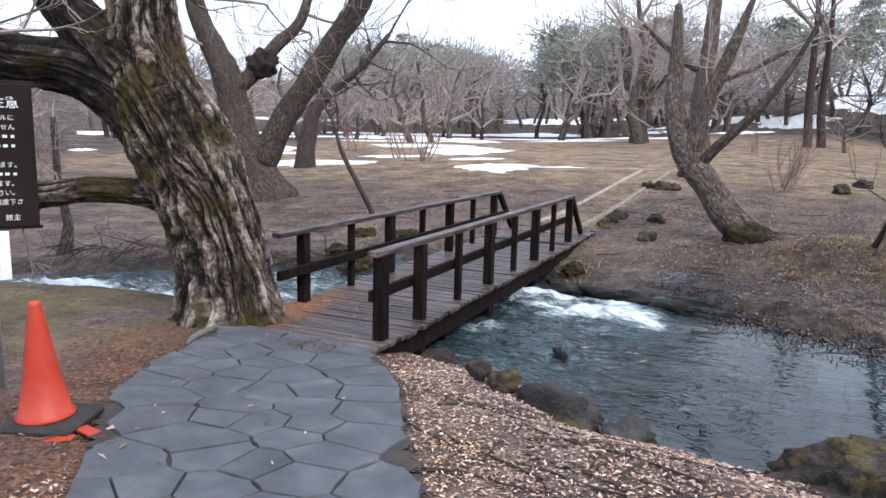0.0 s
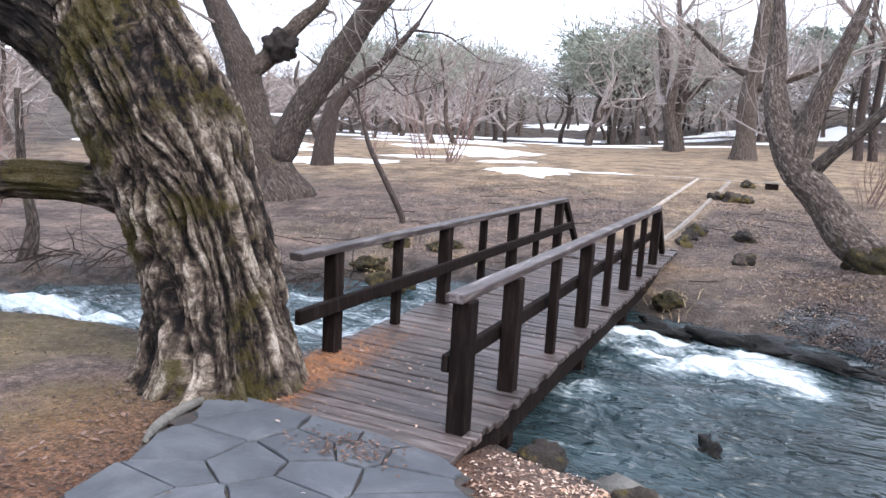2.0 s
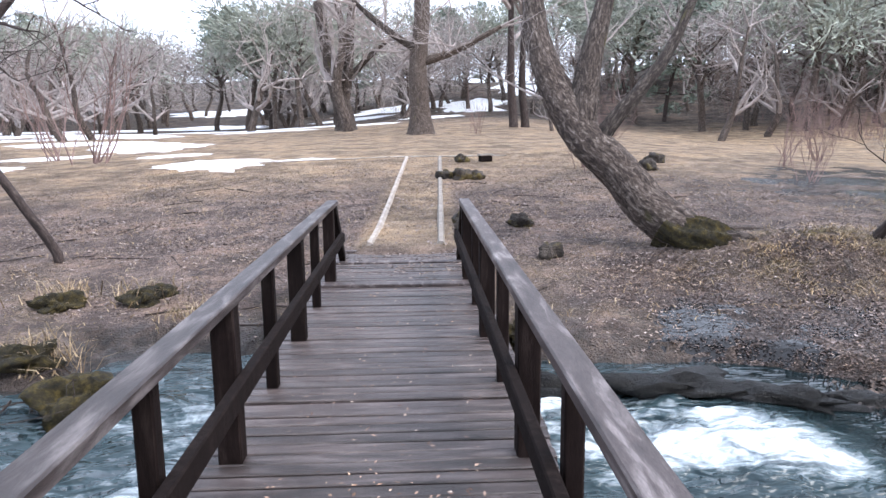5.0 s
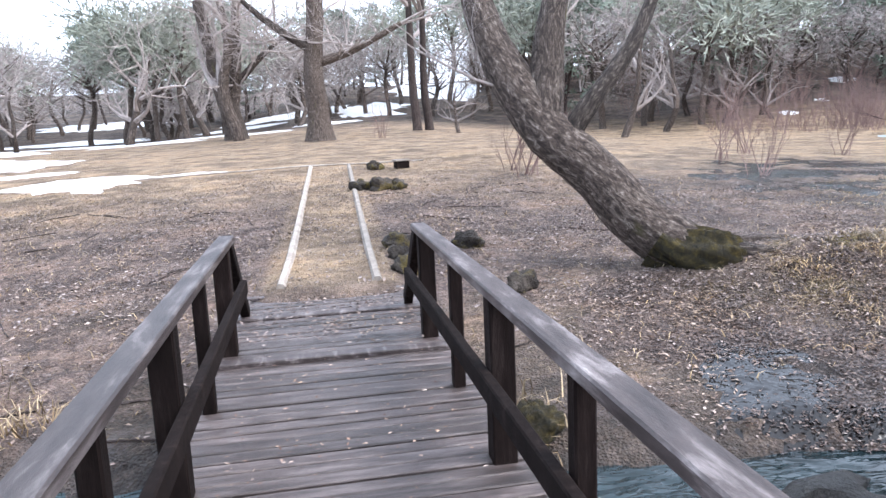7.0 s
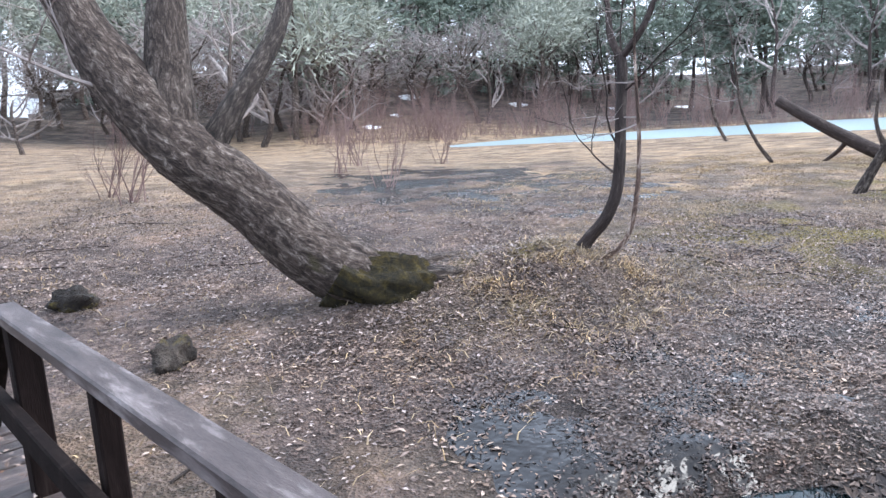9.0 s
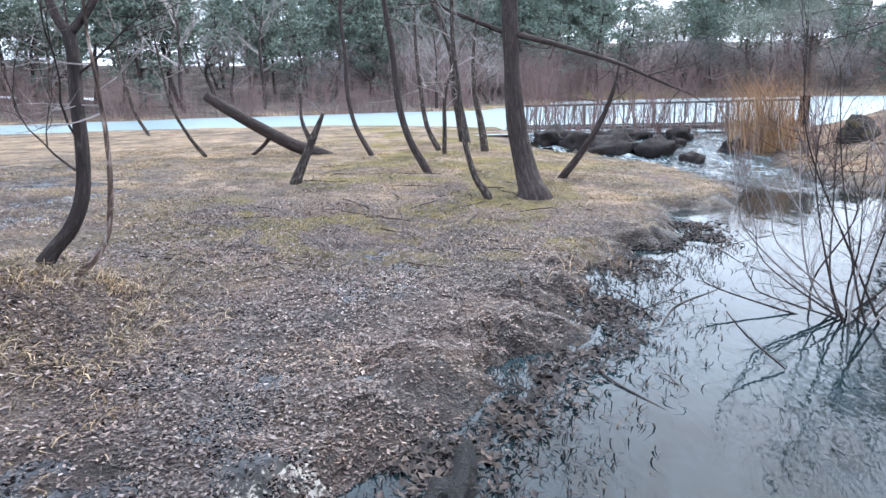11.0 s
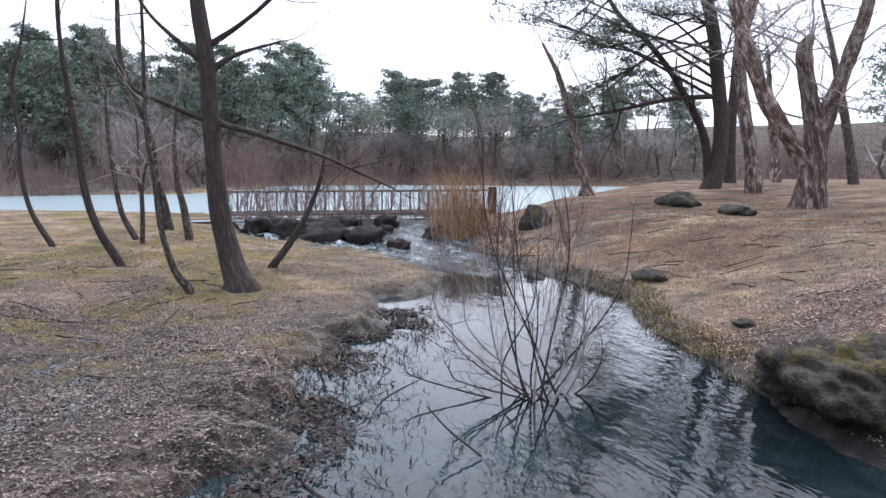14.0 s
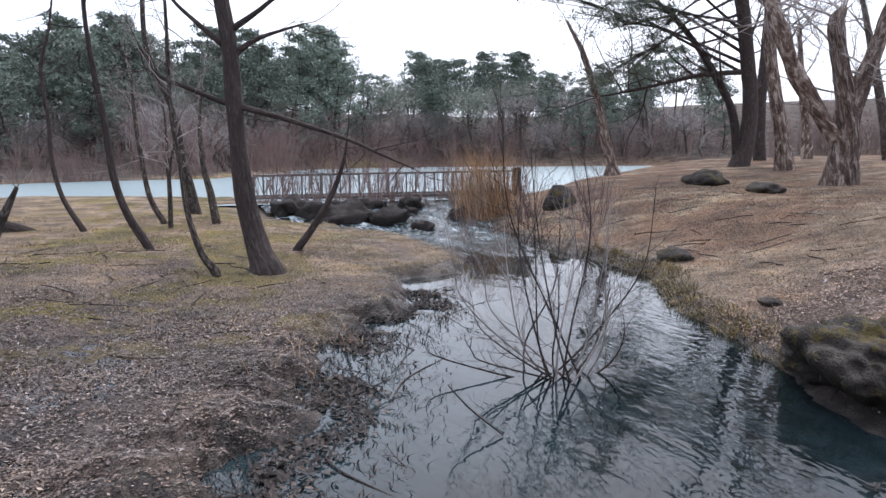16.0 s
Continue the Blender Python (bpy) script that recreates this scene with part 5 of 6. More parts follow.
MOSSROCK = surf("mossy_brown_rock", [(0.3, (0.012, 0.009, 0.007)), (0.55, (0.042, 0.032, 0.025)), (0.75, (0.12, 0.1, 0.083))], 5.0, 30.0, 0.8, relief=1.0, depth=0.05, vary=0.3, moss=(3.4, 0.53, (0.1, 0.075, 0.02)))
WETBLACK = surf("black_wet_rock", [(0.3, (0.004, 0.004, 0.004)), (0.6, (0.013, 0.012, 0.011)), (0.8, (0.05, 0.045, 0.04))], 9.0, 50.0, 0.4, relief=1.0, depth=0.05, vary=0.3)
PALEROCK = surf("grey_slab_rock", [(0.3, (0.1, 0.095, 0.085)), (0.7, (0.24, 0.225, 0.2))], 5.0, 40.0, 0.7, relief=0.8, depth=0.03, moss=(3.0, 0.6, (0.1, 0.08, 0.03)))
for i, (x, y, z, sx, sy, sz, rot) in enumerate(((-1.2, 4.9, -0.2, 0.33, 0.2, 0.22, -25), (-0.68, 4.86, -0.3, 0.24, 0.17, 0.17, -40), (-0.35, 4.75, -0.36, 0.13, 0.1, 0.1, 0), (-1.95, 5.42, -0.24, 0.36, 0.13, 0.09, -38), (-1.95, 5.15, -0.05, 0.1, 0.08, 0.08, 20), (-1.7, 5.05, -0.08, 0.13, 0.1, 0.1, 60), (-2.6, 5.75, -0.24, 0.2, 0.14, 0.1, 80))):
    rock("rock", "mossy rock on the water's edge", (x, y, z), (sx, sy, sz), i, MOSSROCK if i > 3 else PALEROCK if i == 3 else ROCK, turn=rot, sharp=0.5, group="rocks of the near bank")
for i, (x, y, z, sx, sy, sz) in enumerate(((-2.45, 9.75, -0.38, 0.4, 0.16, 0.13), (-1.7, 9.72, -0.36, 0.55, 0.17, 0.12), (-1.0, 9.5, -0.37, 0.5, 0.15, 0.11), (-0.4, 9.42, -0.4, 0.35, 0.12, 0.09), (-1.4, 9.2, -0.43, 0.3, 0.12, 0.1), (-1.76, 6.9, -0.43, 0.12, 0.09, 0.13))):
    rock("rock", "black wet rock ledge at the rapids", (x, y, z), (sx * 0.85, sy * 0.9, sz * 0.85), 20 + i, WETBLACK, turn=-14 + 12 * math.sin(i * 2.3), group="rocks in the rapids", sharp=1.1)
for i, (x, y, s) in enumerate(((-2.75, 15.3, 0.17), (-2.8, 14.8, 0.13), (-2.82, 14.2, 0.15), (-2.83, 20.1, 0.16), (-2.5, 20.0, 0.2), (-2.15, 20.0, 0.16), (-2.3, 23.1, 0.17), (-1.95, 15.15, 0.16), (-1.85, 13.3, 0.15), (1.85, 21.1, 0.22), (2.5, 22.5, 0.2))):
    rock("rock", "small mossy rock on the leaf litter", (x, y, ground_z(x, y) + s * 0.3), (s * 1.1, s * 0.9, s * 0.8), 30 + i, MOSSROCK, turn=i * 50, group="mossy rocks by the path", sub=3, sharp=0.6)
rock("boulder", "big brown mossy boulder at the stream edge", (1.05, 4.2, -0.22), (0.8, 0.52, 0.46), 51, MOSSROCK, turn=-20, sharp=0.5, sub=5)
rock("boulder", "brown mossy boulder at the stream edge", (0.45, 4.42, -0.34), (0.36, 0.26, 0.24), 52, MOSSROCK, turn=10, sharp=0.5, sub=5)
for i, (x, y, sx, sy, sz) in enumerate(((15.0, -0.2, 0.45, 0.4, 0.5), (13.9, -4.2, 1.0, 0.5, 0.3), (10.6, -3.3, 0.7, 0.3, 0.18), (6.8, 1.9, 0.35, 0.22, 0.16), (3.2, 3.2, 0.14, 0.1, 0.06))):
    rock("rock", "grey boulder on the grassy bank", (x, y, ground_z(x, y) + sz * 0.2), (sx * 1.15, sy * 1.1, sz), 60 + i, MOSSROCK, turn=-20, group="rocks on the high bank")
for i, (x, y, z, sx, sz) in enumerate(((18.2, 7.0, 0.0, 0.75, 0.4), (16.9, 6.2, -0.1, 0.8, 0.4), (16.1, 5.5, -0.2, 0.7, 0.4), (15.8, 4.6, -0.15, 0.6, 0.35), (14.6, 4.0, -0.4, 0.4, 0.28), (17.6, 5.4, 0.0, 0.6, 0.35), (18.6, 3.2, 0.0, 0.5, 0.3), (16.4, 2.2, -0.3, 0.5, 0.3), (18.9, 4.6, 0.02, 0.7, 0.3), (17.2, 3.6, -0.2, 0.35, 0.3))):
    rock("rock", "black wet rock in the little waterfall", (x, y, z), (sx, sx * 0.7, sz), 80 + i, BURL, turn=i * 37, group="rocks of the waterfall", sub=3, sharp=0.6)

ORANGE = surf("faded_cone_plastic", [(0.35, (0.39, 0.034, 0.016)), (0.7, (0.5, 0.057, 0.027))], 3.0, 30.0, 0.45, relief=0.05, vary=0.08)
RUBBER = surf("black_rubber", [(0.3, (0.012, 0.012, 0.013)), (0.7, (0.04, 0.038, 0.036))], 8.0, 60.0, 0.8)
cx, cy = -3.53, 2.53
cz = float(ground_height(np.array([cx]), np.array([cy]))[0])
cone = thing("traffic_cone", "faded orange-red traffic cone on a black rubber base", "traffic cone", pose(cx, cy, cz, 1.5, -1, 20))
b = Buf()
tube(b, [(0, 0, z) for z in (0.045, 0.06, 0.075, 0.3, 0.5, 0.68, 0.7, 0.705)], [0.15, 0.155, 0.135, 0.092, 0.06, 0.032, 0.028, 0.014], 36)
part("cone_body", b, ORANGE, cone, smooth=True)
bm = box(0.42, 0.38, 0.05, (0.03, 0, 0.022), 0.018)
part("base_plate", bm, RUBBER, cone, "black rubber base plate")
for a, dx, dy in ((10, 0.2, -0.2), (50, -0.2, -0.23), (-30, 0.3, -0.1)):
    part("shard", box(0.14, 0.07, 0.012, (dx, dy, 0.012), 0.004, Matrix.Rotation(radians(a), 4, "Z")), ORANGE, cone, "broken red plastic shard")

BOARD = surf("brown_sign_board", [(0.3, (0.012, 0.008, 0.007)), (0.7, (0.02, 0.014, 0.012))], 3.0, 50.0, 0.6, relief=0.1, vary=0.1, spec=0.15)
WHITE = surf("white_lettering", [(0.3, (0.7, 0.7, 0.69)), (0.7, (0.82, 0.82, 0.8))], 5.0, 40.0, 0.5, relief=0.0, vary=0.05)
STEEL = surf("galvanised_pole", [(0.3, (0.3, 0.32, 0.34)), (0.7, (0.42, 0.44, 0.46))], 5.0, 50.0, 0.45, relief=0.1, vary=0.1, metal=0.5)
GREEN = surf("teal_print", [(0.3, (0.05, 0.3, 0.26)), (0.7, (0.07, 0.36, 0.31))], 5.0, 40.0, 0.5, relief=0.0, vary=0.08)
YELLOW = surf("yellow_print", [(0.3, (0.72, 0.46, 0.08)), (0.7, (0.8, 0.53, 0.12))], 5.0, 40.0, 0.5, relief=0.0, vary=0.06)
BLACK = surf("black_print", [(0.3, (0.02, 0.04, 0.035)), (0.7, (0.03, 0.05, 0.045))], 5.0, 40.0, 0.5, relief=0.0, vary=0.06)


def words(body, size, at, material, parent, align="RIGHT", bold=0.0):
    cu = bpy.data.curves.new("words", "FONT")
    cu.body, cu.size, cu.align_x, cu.extrude, cu.offset = body, size, align, 0.001, bold
    ob = bpy.data.objects.new("words", cu)
    scene.collection.objects.link(ob)
    me = bpy.data.meshes.new_from_object(ob.evaluated_get(bpy.context.evaluated_depsgraph_get()))
    bpy.data.objects.remove(ob)
    me.materials.clear()
    me.materials.append(material)
    o = part("lettering", me, None, parent)
    o.matrix_local = pose(*at, 90)
    return o


sx, sy = -4.35, 2.55
sz = float(ground_height(np.array([sx]), np.array([sy]))[0])
sign = thing("notice_board", "dark brown notice board with white Japanese text on steel poles", "sign", pose(sx, sy, sz, 0, 0, 57.3))
zb = 1.63 - sz
part("board", box(1.0, 0.03, 0.86, (0, 0, zb), 0.005), BOARD, sign)
part("board_frame", box(1.03, 0.02, 0.02, (0, 0.002, zb + 0.435), 0.003, bm=box(1.03, 0.02, 0.02, (0, 0.002, zb - 0.435), 0.003)), BOARD, sign)
for x in (-0.22, 0.22):
    b = Buf()
    tube(b, [(x, 0.045, -0.3), (x, 0.045, zb), (x, 0.045, zb + 0.4)], [0.03] * 3, 14)
    part("pole", b, STEEL, sign, "grey galvanised steel pole", smooth=True)
words("利用上の注意", 0.074, (0.43, -0.018, zb + 0.29), WHITE, sign, bold=0.0006)
for i, line in enumerate(("での事故・トラブルに", "切の責任を負いません", "", "", "ます。", "の採取を一切禁じます。", "", "することを禁じます。", "必ずお持ち帰り下さい。", "の持ち込みはご遠慮下さ")):
    z = zb + 0.215 - 0.056 * i
    if line:
        words(line, 0.038, (0.42 if i in (5, 9) else 0.4 if i != 4 else -0.12, -0.018, z), WHITE, sign)
    else:
        for k in range(18):
            part("lettering", box(0.024 + 0.006 * (k % 3 - 1), 0.003, 0.017, (0.385 - k * 0.04, -0.017, z + 0.014), 0.0), WHITE, sign)
words("館主", 0.04, (0.4, -0.018, zb - 0.385), WHITE, sign)
card = part("card", box(0.26, 0.012, 0.3, (0.2, -0.03, 1.03 - sz), 0.003), WHITE, sign, "white card with teal and yellow print")
part("print", box(0.14, 0.003, 0.14, (0.2, -0.038, 1.07 - sz), 0.0), GREEN, card, "teal print")
part("print", box(0.14, 0.003, 0.055, (0.2, -0.038, 0.96 - sz), 0.0), YELLOW, card, "yellow print")
words("熊", 0.125, (0.2, -0.041, 1.025 - sz), BLACK, card, "CENTER", 0.001)

# ---- snow patches ----
for i, (x, y, w, d) in enumerate(((-9.0, 24.8, 2.0, 2.9), (-15, 36.4, 3.2, 6.5), (-17, 25.3, 3.2, 2.6), (-28, 54, 8, 11), (-20, 40, 4.5, 2.5), (-9, 70, 6, 3), (-2, 64, 5, 2.5), (-37, 62, 6, 4), (-24.5, 32.8, 0.9, 3.5), (-54, 76, 11, 4), (-21.5, 70, 8, 6), (-26, 95, 11, 10), (1.6, 72, 6, 8), (-49, 40.7, 2, 5), (-31.5, 25.4, 0.8, 1.4), (10, 84, 6.5, 11), (-12, 60, 5, 3.5), (-7, 58, 3.5, 2), (-19, 47, 3, 3), (45, 66, 2, 2.5), (52, 58, 1.8, 2), (38, 60, 1.2, 2), (58, 50, 1.2, 2), (32, 56, 1.0, 1.8), (-6.5, 24.6, 1.2, 0.1), (64, 46, 1.4, 2), (-33, 47, 7, 2.2), (-24, 44.5, 5, 1.6), (-41, 52, 6, 3), (-12.5, 50, 4, 2.2), (-17, 58, 7, 2.5), (-5, 76, 9, 5), (-30, 66, 9, 4), (-16, 30.5, 2.2, 1.1), (-11.5, 29.2, 1.6, 0.9), (-22.5, 29, 2.6, 0.9))):
    v, f = [], []
    ang = -math.atan2(x, y)
    for r in range(9):
        for k in range(48):
            a = k * 2 * math.pi / 48
            e = r / 8 * (0.75 + 0.6 * (float(fbm(np.array(math.cos(a) * 2 + i * 7), np.array(math.sin(a) * 2), 3.0)) - 0.5) + 0.25 * (float(vnoise(math.cos(a) * 7, math.sin(a) * 7, i)) - 0.5))
            px, py = math.cos(a) * w * e, math.sin(a) * d * e
            v.append((x + px * math.cos(ang) - py * math.sin(ang), y + px * math.sin(ang) + py * math.cos(ang), 0.075 * (1 - (r / 8) ** 3) - 0.02))
    v = np.array(v)
    v[:, 2] += ground_height(v[:, 0], v[:, 1])
    f = [(r * 48 + k, (r + 1) * 48 + k, (r + 1) * 48 + (k + 1) % 48, r * 48 + (k + 1) % 48) for r in range(8) for k in range(48)]
    b = Buf()
    b.add(v, f)
    tagged(part("snow_patch", b, SNOW, smooth=True), "melting patch of old white snow on the meadow", "snow", "snow patches", "stuff")

# ---- the fenced walkway at the lake outlet ----
OLDWOOD = surf("grey_weathered_wood", [(0.3, (0.08, 0.065, 0.06)), (0.7, (0.21, 0.19, 0.175))], 5.0, 50.0, 0.8, (3, 3, 0.5))
walkway = thing("walkway", "weathered plank walkway with a slatted railing at the lake outlet", "walkway", pose(0, 0, 0))
A, B = Vector((23.7, 7.7, 0.12)), Vector((21.75, -1.7, 0.2))
bar("deck", A, B, 1.1, 0.1, OLDWOOD, walkway)
up, out = Vector((0, 0, 1)), Vector((-0.45, 0.09, 0))
bar("top_rail", A + out + up * 0.82, B + out + up * 0.82, 0.1, 0.07, OLDWOOD, walkway)
bar("mid_rail", A + out + up * 0.1, B + out + up * 0.1, 0.06, 0.06, OLDWOOD, walkway)
for k in range(29):
    p = A.lerp(B, k / 28) + out
    w = 0.1 if k % 7 == 0 else 0.05
    bar("post", p - up * (0.6 if w > 0.06 else 0.02), p + up * 0.8, w, w, OLDWOOD, walkway)
bar("strut", A + Vector((-0.6, 0.5, 0.0)), A + Vector((-0.5, 0.0, 0.8)), 0.09, 0.09, OLDWOOD, walkway, "pale diagonal strut")
bar("end_post", B + out - up * 0.6, B + out + up * 0.95, 0.25, 0.25, WOOD, walkway, "dark end post")

# needle boughs of the tall lakeside pine
pine = bpy.data.objects["lakeside_pine"]
r = np.random.default_rng(41)
root = np.array(pine.matrix_world.translation)
for k, tip in enumerate(((17.28, -0.9, 6.54), (17.47, -1.79, 6.02), (17.71, -2.93, 6.94), (17.82, -4.06, 6.49), (18.03, -5.27, 7.35), (17.43, -3.4, 5.66), (18.36, -3.35, 4.13), (18.57, -6.8, 7.19), (18.57, -4.35, 4.28), (18.04, -4.66, 5.27), (17.14, -1.41, 6.88), (18.37, -7.57, 7.78))):
    b, nd = Buf(), Buf()
    start = np.array((18.7, -9.35, 4.5 + 0.35 * k)) - root
    tip = np.array(tip) - root
    mid = (start + tip) / 2 + np.array((0, 0, 0.35))
    tube(b, [start, mid, tip], [0.06, 0.04, 0.012], 6)
    for q in range(10):
        c = mid + (tip - mid) * r.uniform(0.3, 1.1) + r.normal(size=3) * (0.45, 0.45, 0.12)
        tube(b, [mid + (tip - mid) * 0.4, c], [0.018, 0.006], 4)
        n = 90
        o = c + r.normal(size=(n, 3)) * (0.28, 0.28, 0.1)
        d = r.normal(size=(n, 3)) * (1, 1, 0.5)
        d *= 0.2 / np.linalg.norm(d, axis=1)[:, None]
        w = np.cross(d, (0.3, 0.2, 1.0))
        w *= 0.018 / (np.linalg.norm(w, axis=1)[:, None] + 1e-6)
        nd.add(np.stack([o - w, o + w, o + d], 1).reshape(-1, 3), [(3 * i, 3 * i + 1, 3 * i + 2) for i in range(n)])
    bough = part("bough", b, BARK_DARK, pine)
    part("needles", nd, NEEDLE, bough, "dark green pine needles")

# ---- shrubs and reeds ----
shrub = thing("water_shrub", "bare branching shrub growing out of the shallow stream", "shrub", pose(2.25, 6.3, -0.42))
r = np.random.default_rng(5)
tops = ((0.28, 0.6, 1.0), (0.25, 0.25, 1.9), (0.32, 0.42, 2.35), (-0.06, -0.35, 0.85), (-0.15, -0.5, 0.65), (0.38, 1.1, 0.4), (0.1, -0.1, 1.7), (-0.15, -0.8, 1.5), (0.2, 0.75, 0.75), (0.0, -0.45, 1.25), (-0.3, 0.2, 1.1), (0.45, -0.2, 1.2), (0.1, 0.5, 1.45), (-0.2, 0.9, 0.5), (0.2, -0.6, 0.9), (0.3, 0.9, 1.2), (-0.1, 0.35, 2.0), (0.15, -0.25, 2.1), (-0.25, -0.3, 1.6), (0.35, 0.1, 1.5))
for i, (x, y, z) in enumerate(tops):
    b = Buf()
    j = r.normal(size=2) * 0.09
    rows = [(j[0], j[1], -0.05, 0.011), (x * 0.45 + j[0], y * 0.5 + j[1], z * 0.22, 0.009), (x * 0.85 + r.normal() * 0.06, y * 0.9 + r.normal() * 0.06, z * 0.62, 0.006), (x, y, z, 0.0025)]
    s = limb(b, rows, 6, 0.08, 0.15)
    for k in range(12):
        q = int(r.uniform(0.25, 0.98) * len(s))
        twigs(b, s[q, :3], (s[q, :3] - s[q - 2, :3]) / 0.16 + r.normal(size=3) * 0.6, z * r.uniform(0.2, 0.45), 0.0035, 1, r, 0.6, 3, 0.15, 0.35)
    part("stem", b, BARK_DARK if i % 3 else TWIG, shrub)
LOWSHRUB = thicket(131, "bare_shrub", "bare brown twiggy shrub", TWIG_RED, 13, 1.6, 2, 0.5, "brush by the outlet")
for x, y, s in ((19.5, 6.6, 0.9), (18.6, 6.0, 0.8), (19.8, 5.2, 1.0), (18.8, 4.2, 0.8), (20, 3.4, 1.0), (18.4, 2.6, 0.8), (17.3, 1.4, 1.1), (19.6, 1.4, 1.0), (15.9, 2.0, 0.6), (20.5, 7.6, 1.2), (21, 6.2, 1.1), (20.8, 4.4, 1.2), (12.3, 3.6, 0.55), (14.8, 0.9, 0.9), (13.5, 1.6, 0.7), (9.6, 1.9, 0.6), (10.8, 1.2, 0.8), (21.2, 5.3, 1.3), (21.0, 3.6, 1.2), (20.9, 2.5, 1.2), (20.6, 1.6, 1.1), (21.6, 7.0, 1.3), (20.3, 6.9, 1.0), (19.2, 5.6, 1.1), (19.3, 3.6, 0.9), (18.2, 1.7, 1.0), (20.1, 4.1, 1.0)):
    copy_thing(LOWSHRUB, pose(x, y, max(ground_z(x, y), WATER) - 0.05, 0, 0, x * 91) @ Matrix.Scale(s, 4))
MEADOW = thicket(132, "meadow_shrub", "low bare crooked shrub on the meadow", TWIG_RED, 9, 3.0, 3, 0.7, "meadow shrubs")
for x, y, s in ((-13.4, 27.4, 1.1), (-15.5, 29.5, 0.9), (0.5, 20.7, 0.5), (0.45, 21.6, 0.4), (-0.6, 38.3, 0.5), (5.5, 22, 0.45), (7.5, 24, 0.5), (9.5, 23, 0.4), (-20, 33, 1.0), (-18, 21, 0.8), (-22, 24, 1.1), (-16, 9.5, 0.9), (-19, 12, 1.2), (-13, 8.8, 0.7), (-21, 7, 1.3), (-24, 15, 1.4), (4.5, 19, 0.35)):
    copy_thing(MEADOW, pose(x, y, ground_z(x, y) - 0.05, 0, 0, x * 77) @ Matrix.Scale(s, 4))
for x, y, z, s in ((-10.1, 7.7, -0.3, 1.0), (-9.0, 8.9, -0.25, 0.8)):
    tree_thing("bank_stump", "grey broken sapling stump on the far bank", [[(x, y, z, 0.1), (x + 0.05, y + 0.1, z + 0.5, 0.075), (x - 0.05, y + 0.05, z + 1.2, 0.06), (x - 0.15, y + 0.1, z + 2.2 * s, 0.04)]], BARK_GREY, 10, 0.15, 0.2, 0, 0.3, (5, 0.8, 2, 0.012), root=0.4, seed=int(90 - x))


def island_material(name, stops, rough=0.8, transl=0.0):
    m, nt, b = blank(name)
    g = nt.nodes.new("ShaderNodeNewGeometry")
    v = coords(nt)
    col = ramp(nt, g.outputs["Random Per Island"], stops)
    col = mix(nt, 1.0, col, ramp(nt, grain(nt, v, 40.0, 3.0), [(0.3, (0.75,) * 3), (0.7, (1.25,) * 3)]), "MULTIPLY")
    col = mix(nt, 1.0, col, ramp(nt, grain(nt, v, 1.1, 5.0, 0.65), [(0.36, (0.62, 0.6, 0.62)), (0.48, (1.0, 0.96, 0.97)), (0.56, (1.1, 1.0, 0.93)), (0.66, (1.22, 1.08, 0.88))]), "MULTIPLY")
    nt.links.new(col, b.inputs["Base Color"])
    b.inputs["Roughness"].default_value = rough
    return m


DEADLEAF = island_material("dead_leaves", [(0.0, (0.045, 0.033, 0.029)), (0.35, (0.13, 0.1, 0.087)), (0.75, (0.26, 0.215, 0.19)), (1.0, (0.42, 0.365, 0.335))])
PALELEAF = island_material("pale_dead_leaves", [(0.0, (0.09, 0.054, 0.038)), (0.35, (0.24, 0.155, 0.112)), (0.7, (0.43, 0.315, 0.245)), (1.0, (0.65, 0.54, 0.45))])
STRAW = island_material("dry_grass", [(0.0, (0.12, 0.085, 0.045)), (0.5, (0.31, 0.235, 0.135)), (1.0, (0.55, 0.45, 0.29))])
REED = island_material("golden_reeds", [(0.0, (0.17, 0.095, 0.045)), (0.5, (0.36, 0.22, 0.11)), (1.0, (0.52, 0.36, 0.2))])
STUB = island_material("dark_reed_stubble", [(0.0, (0.015, 0.012, 0.011)), (0.7, (0.05, 0.038, 0.032)), (1.0, (0.13, 0.1, 0.08))])

PILELEAF = island_material("rotted_leaves", [(0.0, (0.03, 0.018, 0.014)), (0.6, (0.1, 0.062, 0.046)), (1.0, (0.22, 0.15, 0.12))])

WETLEAF = island_material("wet_dead_leaves", [(0.0, (0.018, 0.012, 0.01)), (0.45, (0.06, 0.04, 0.032)), (0.7, (0.13, 0.092, 0.074)), (0.92, (0.2, 0.15, 0.122)), (1.0, (0.33, 0.25, 0.19))], 0.42)


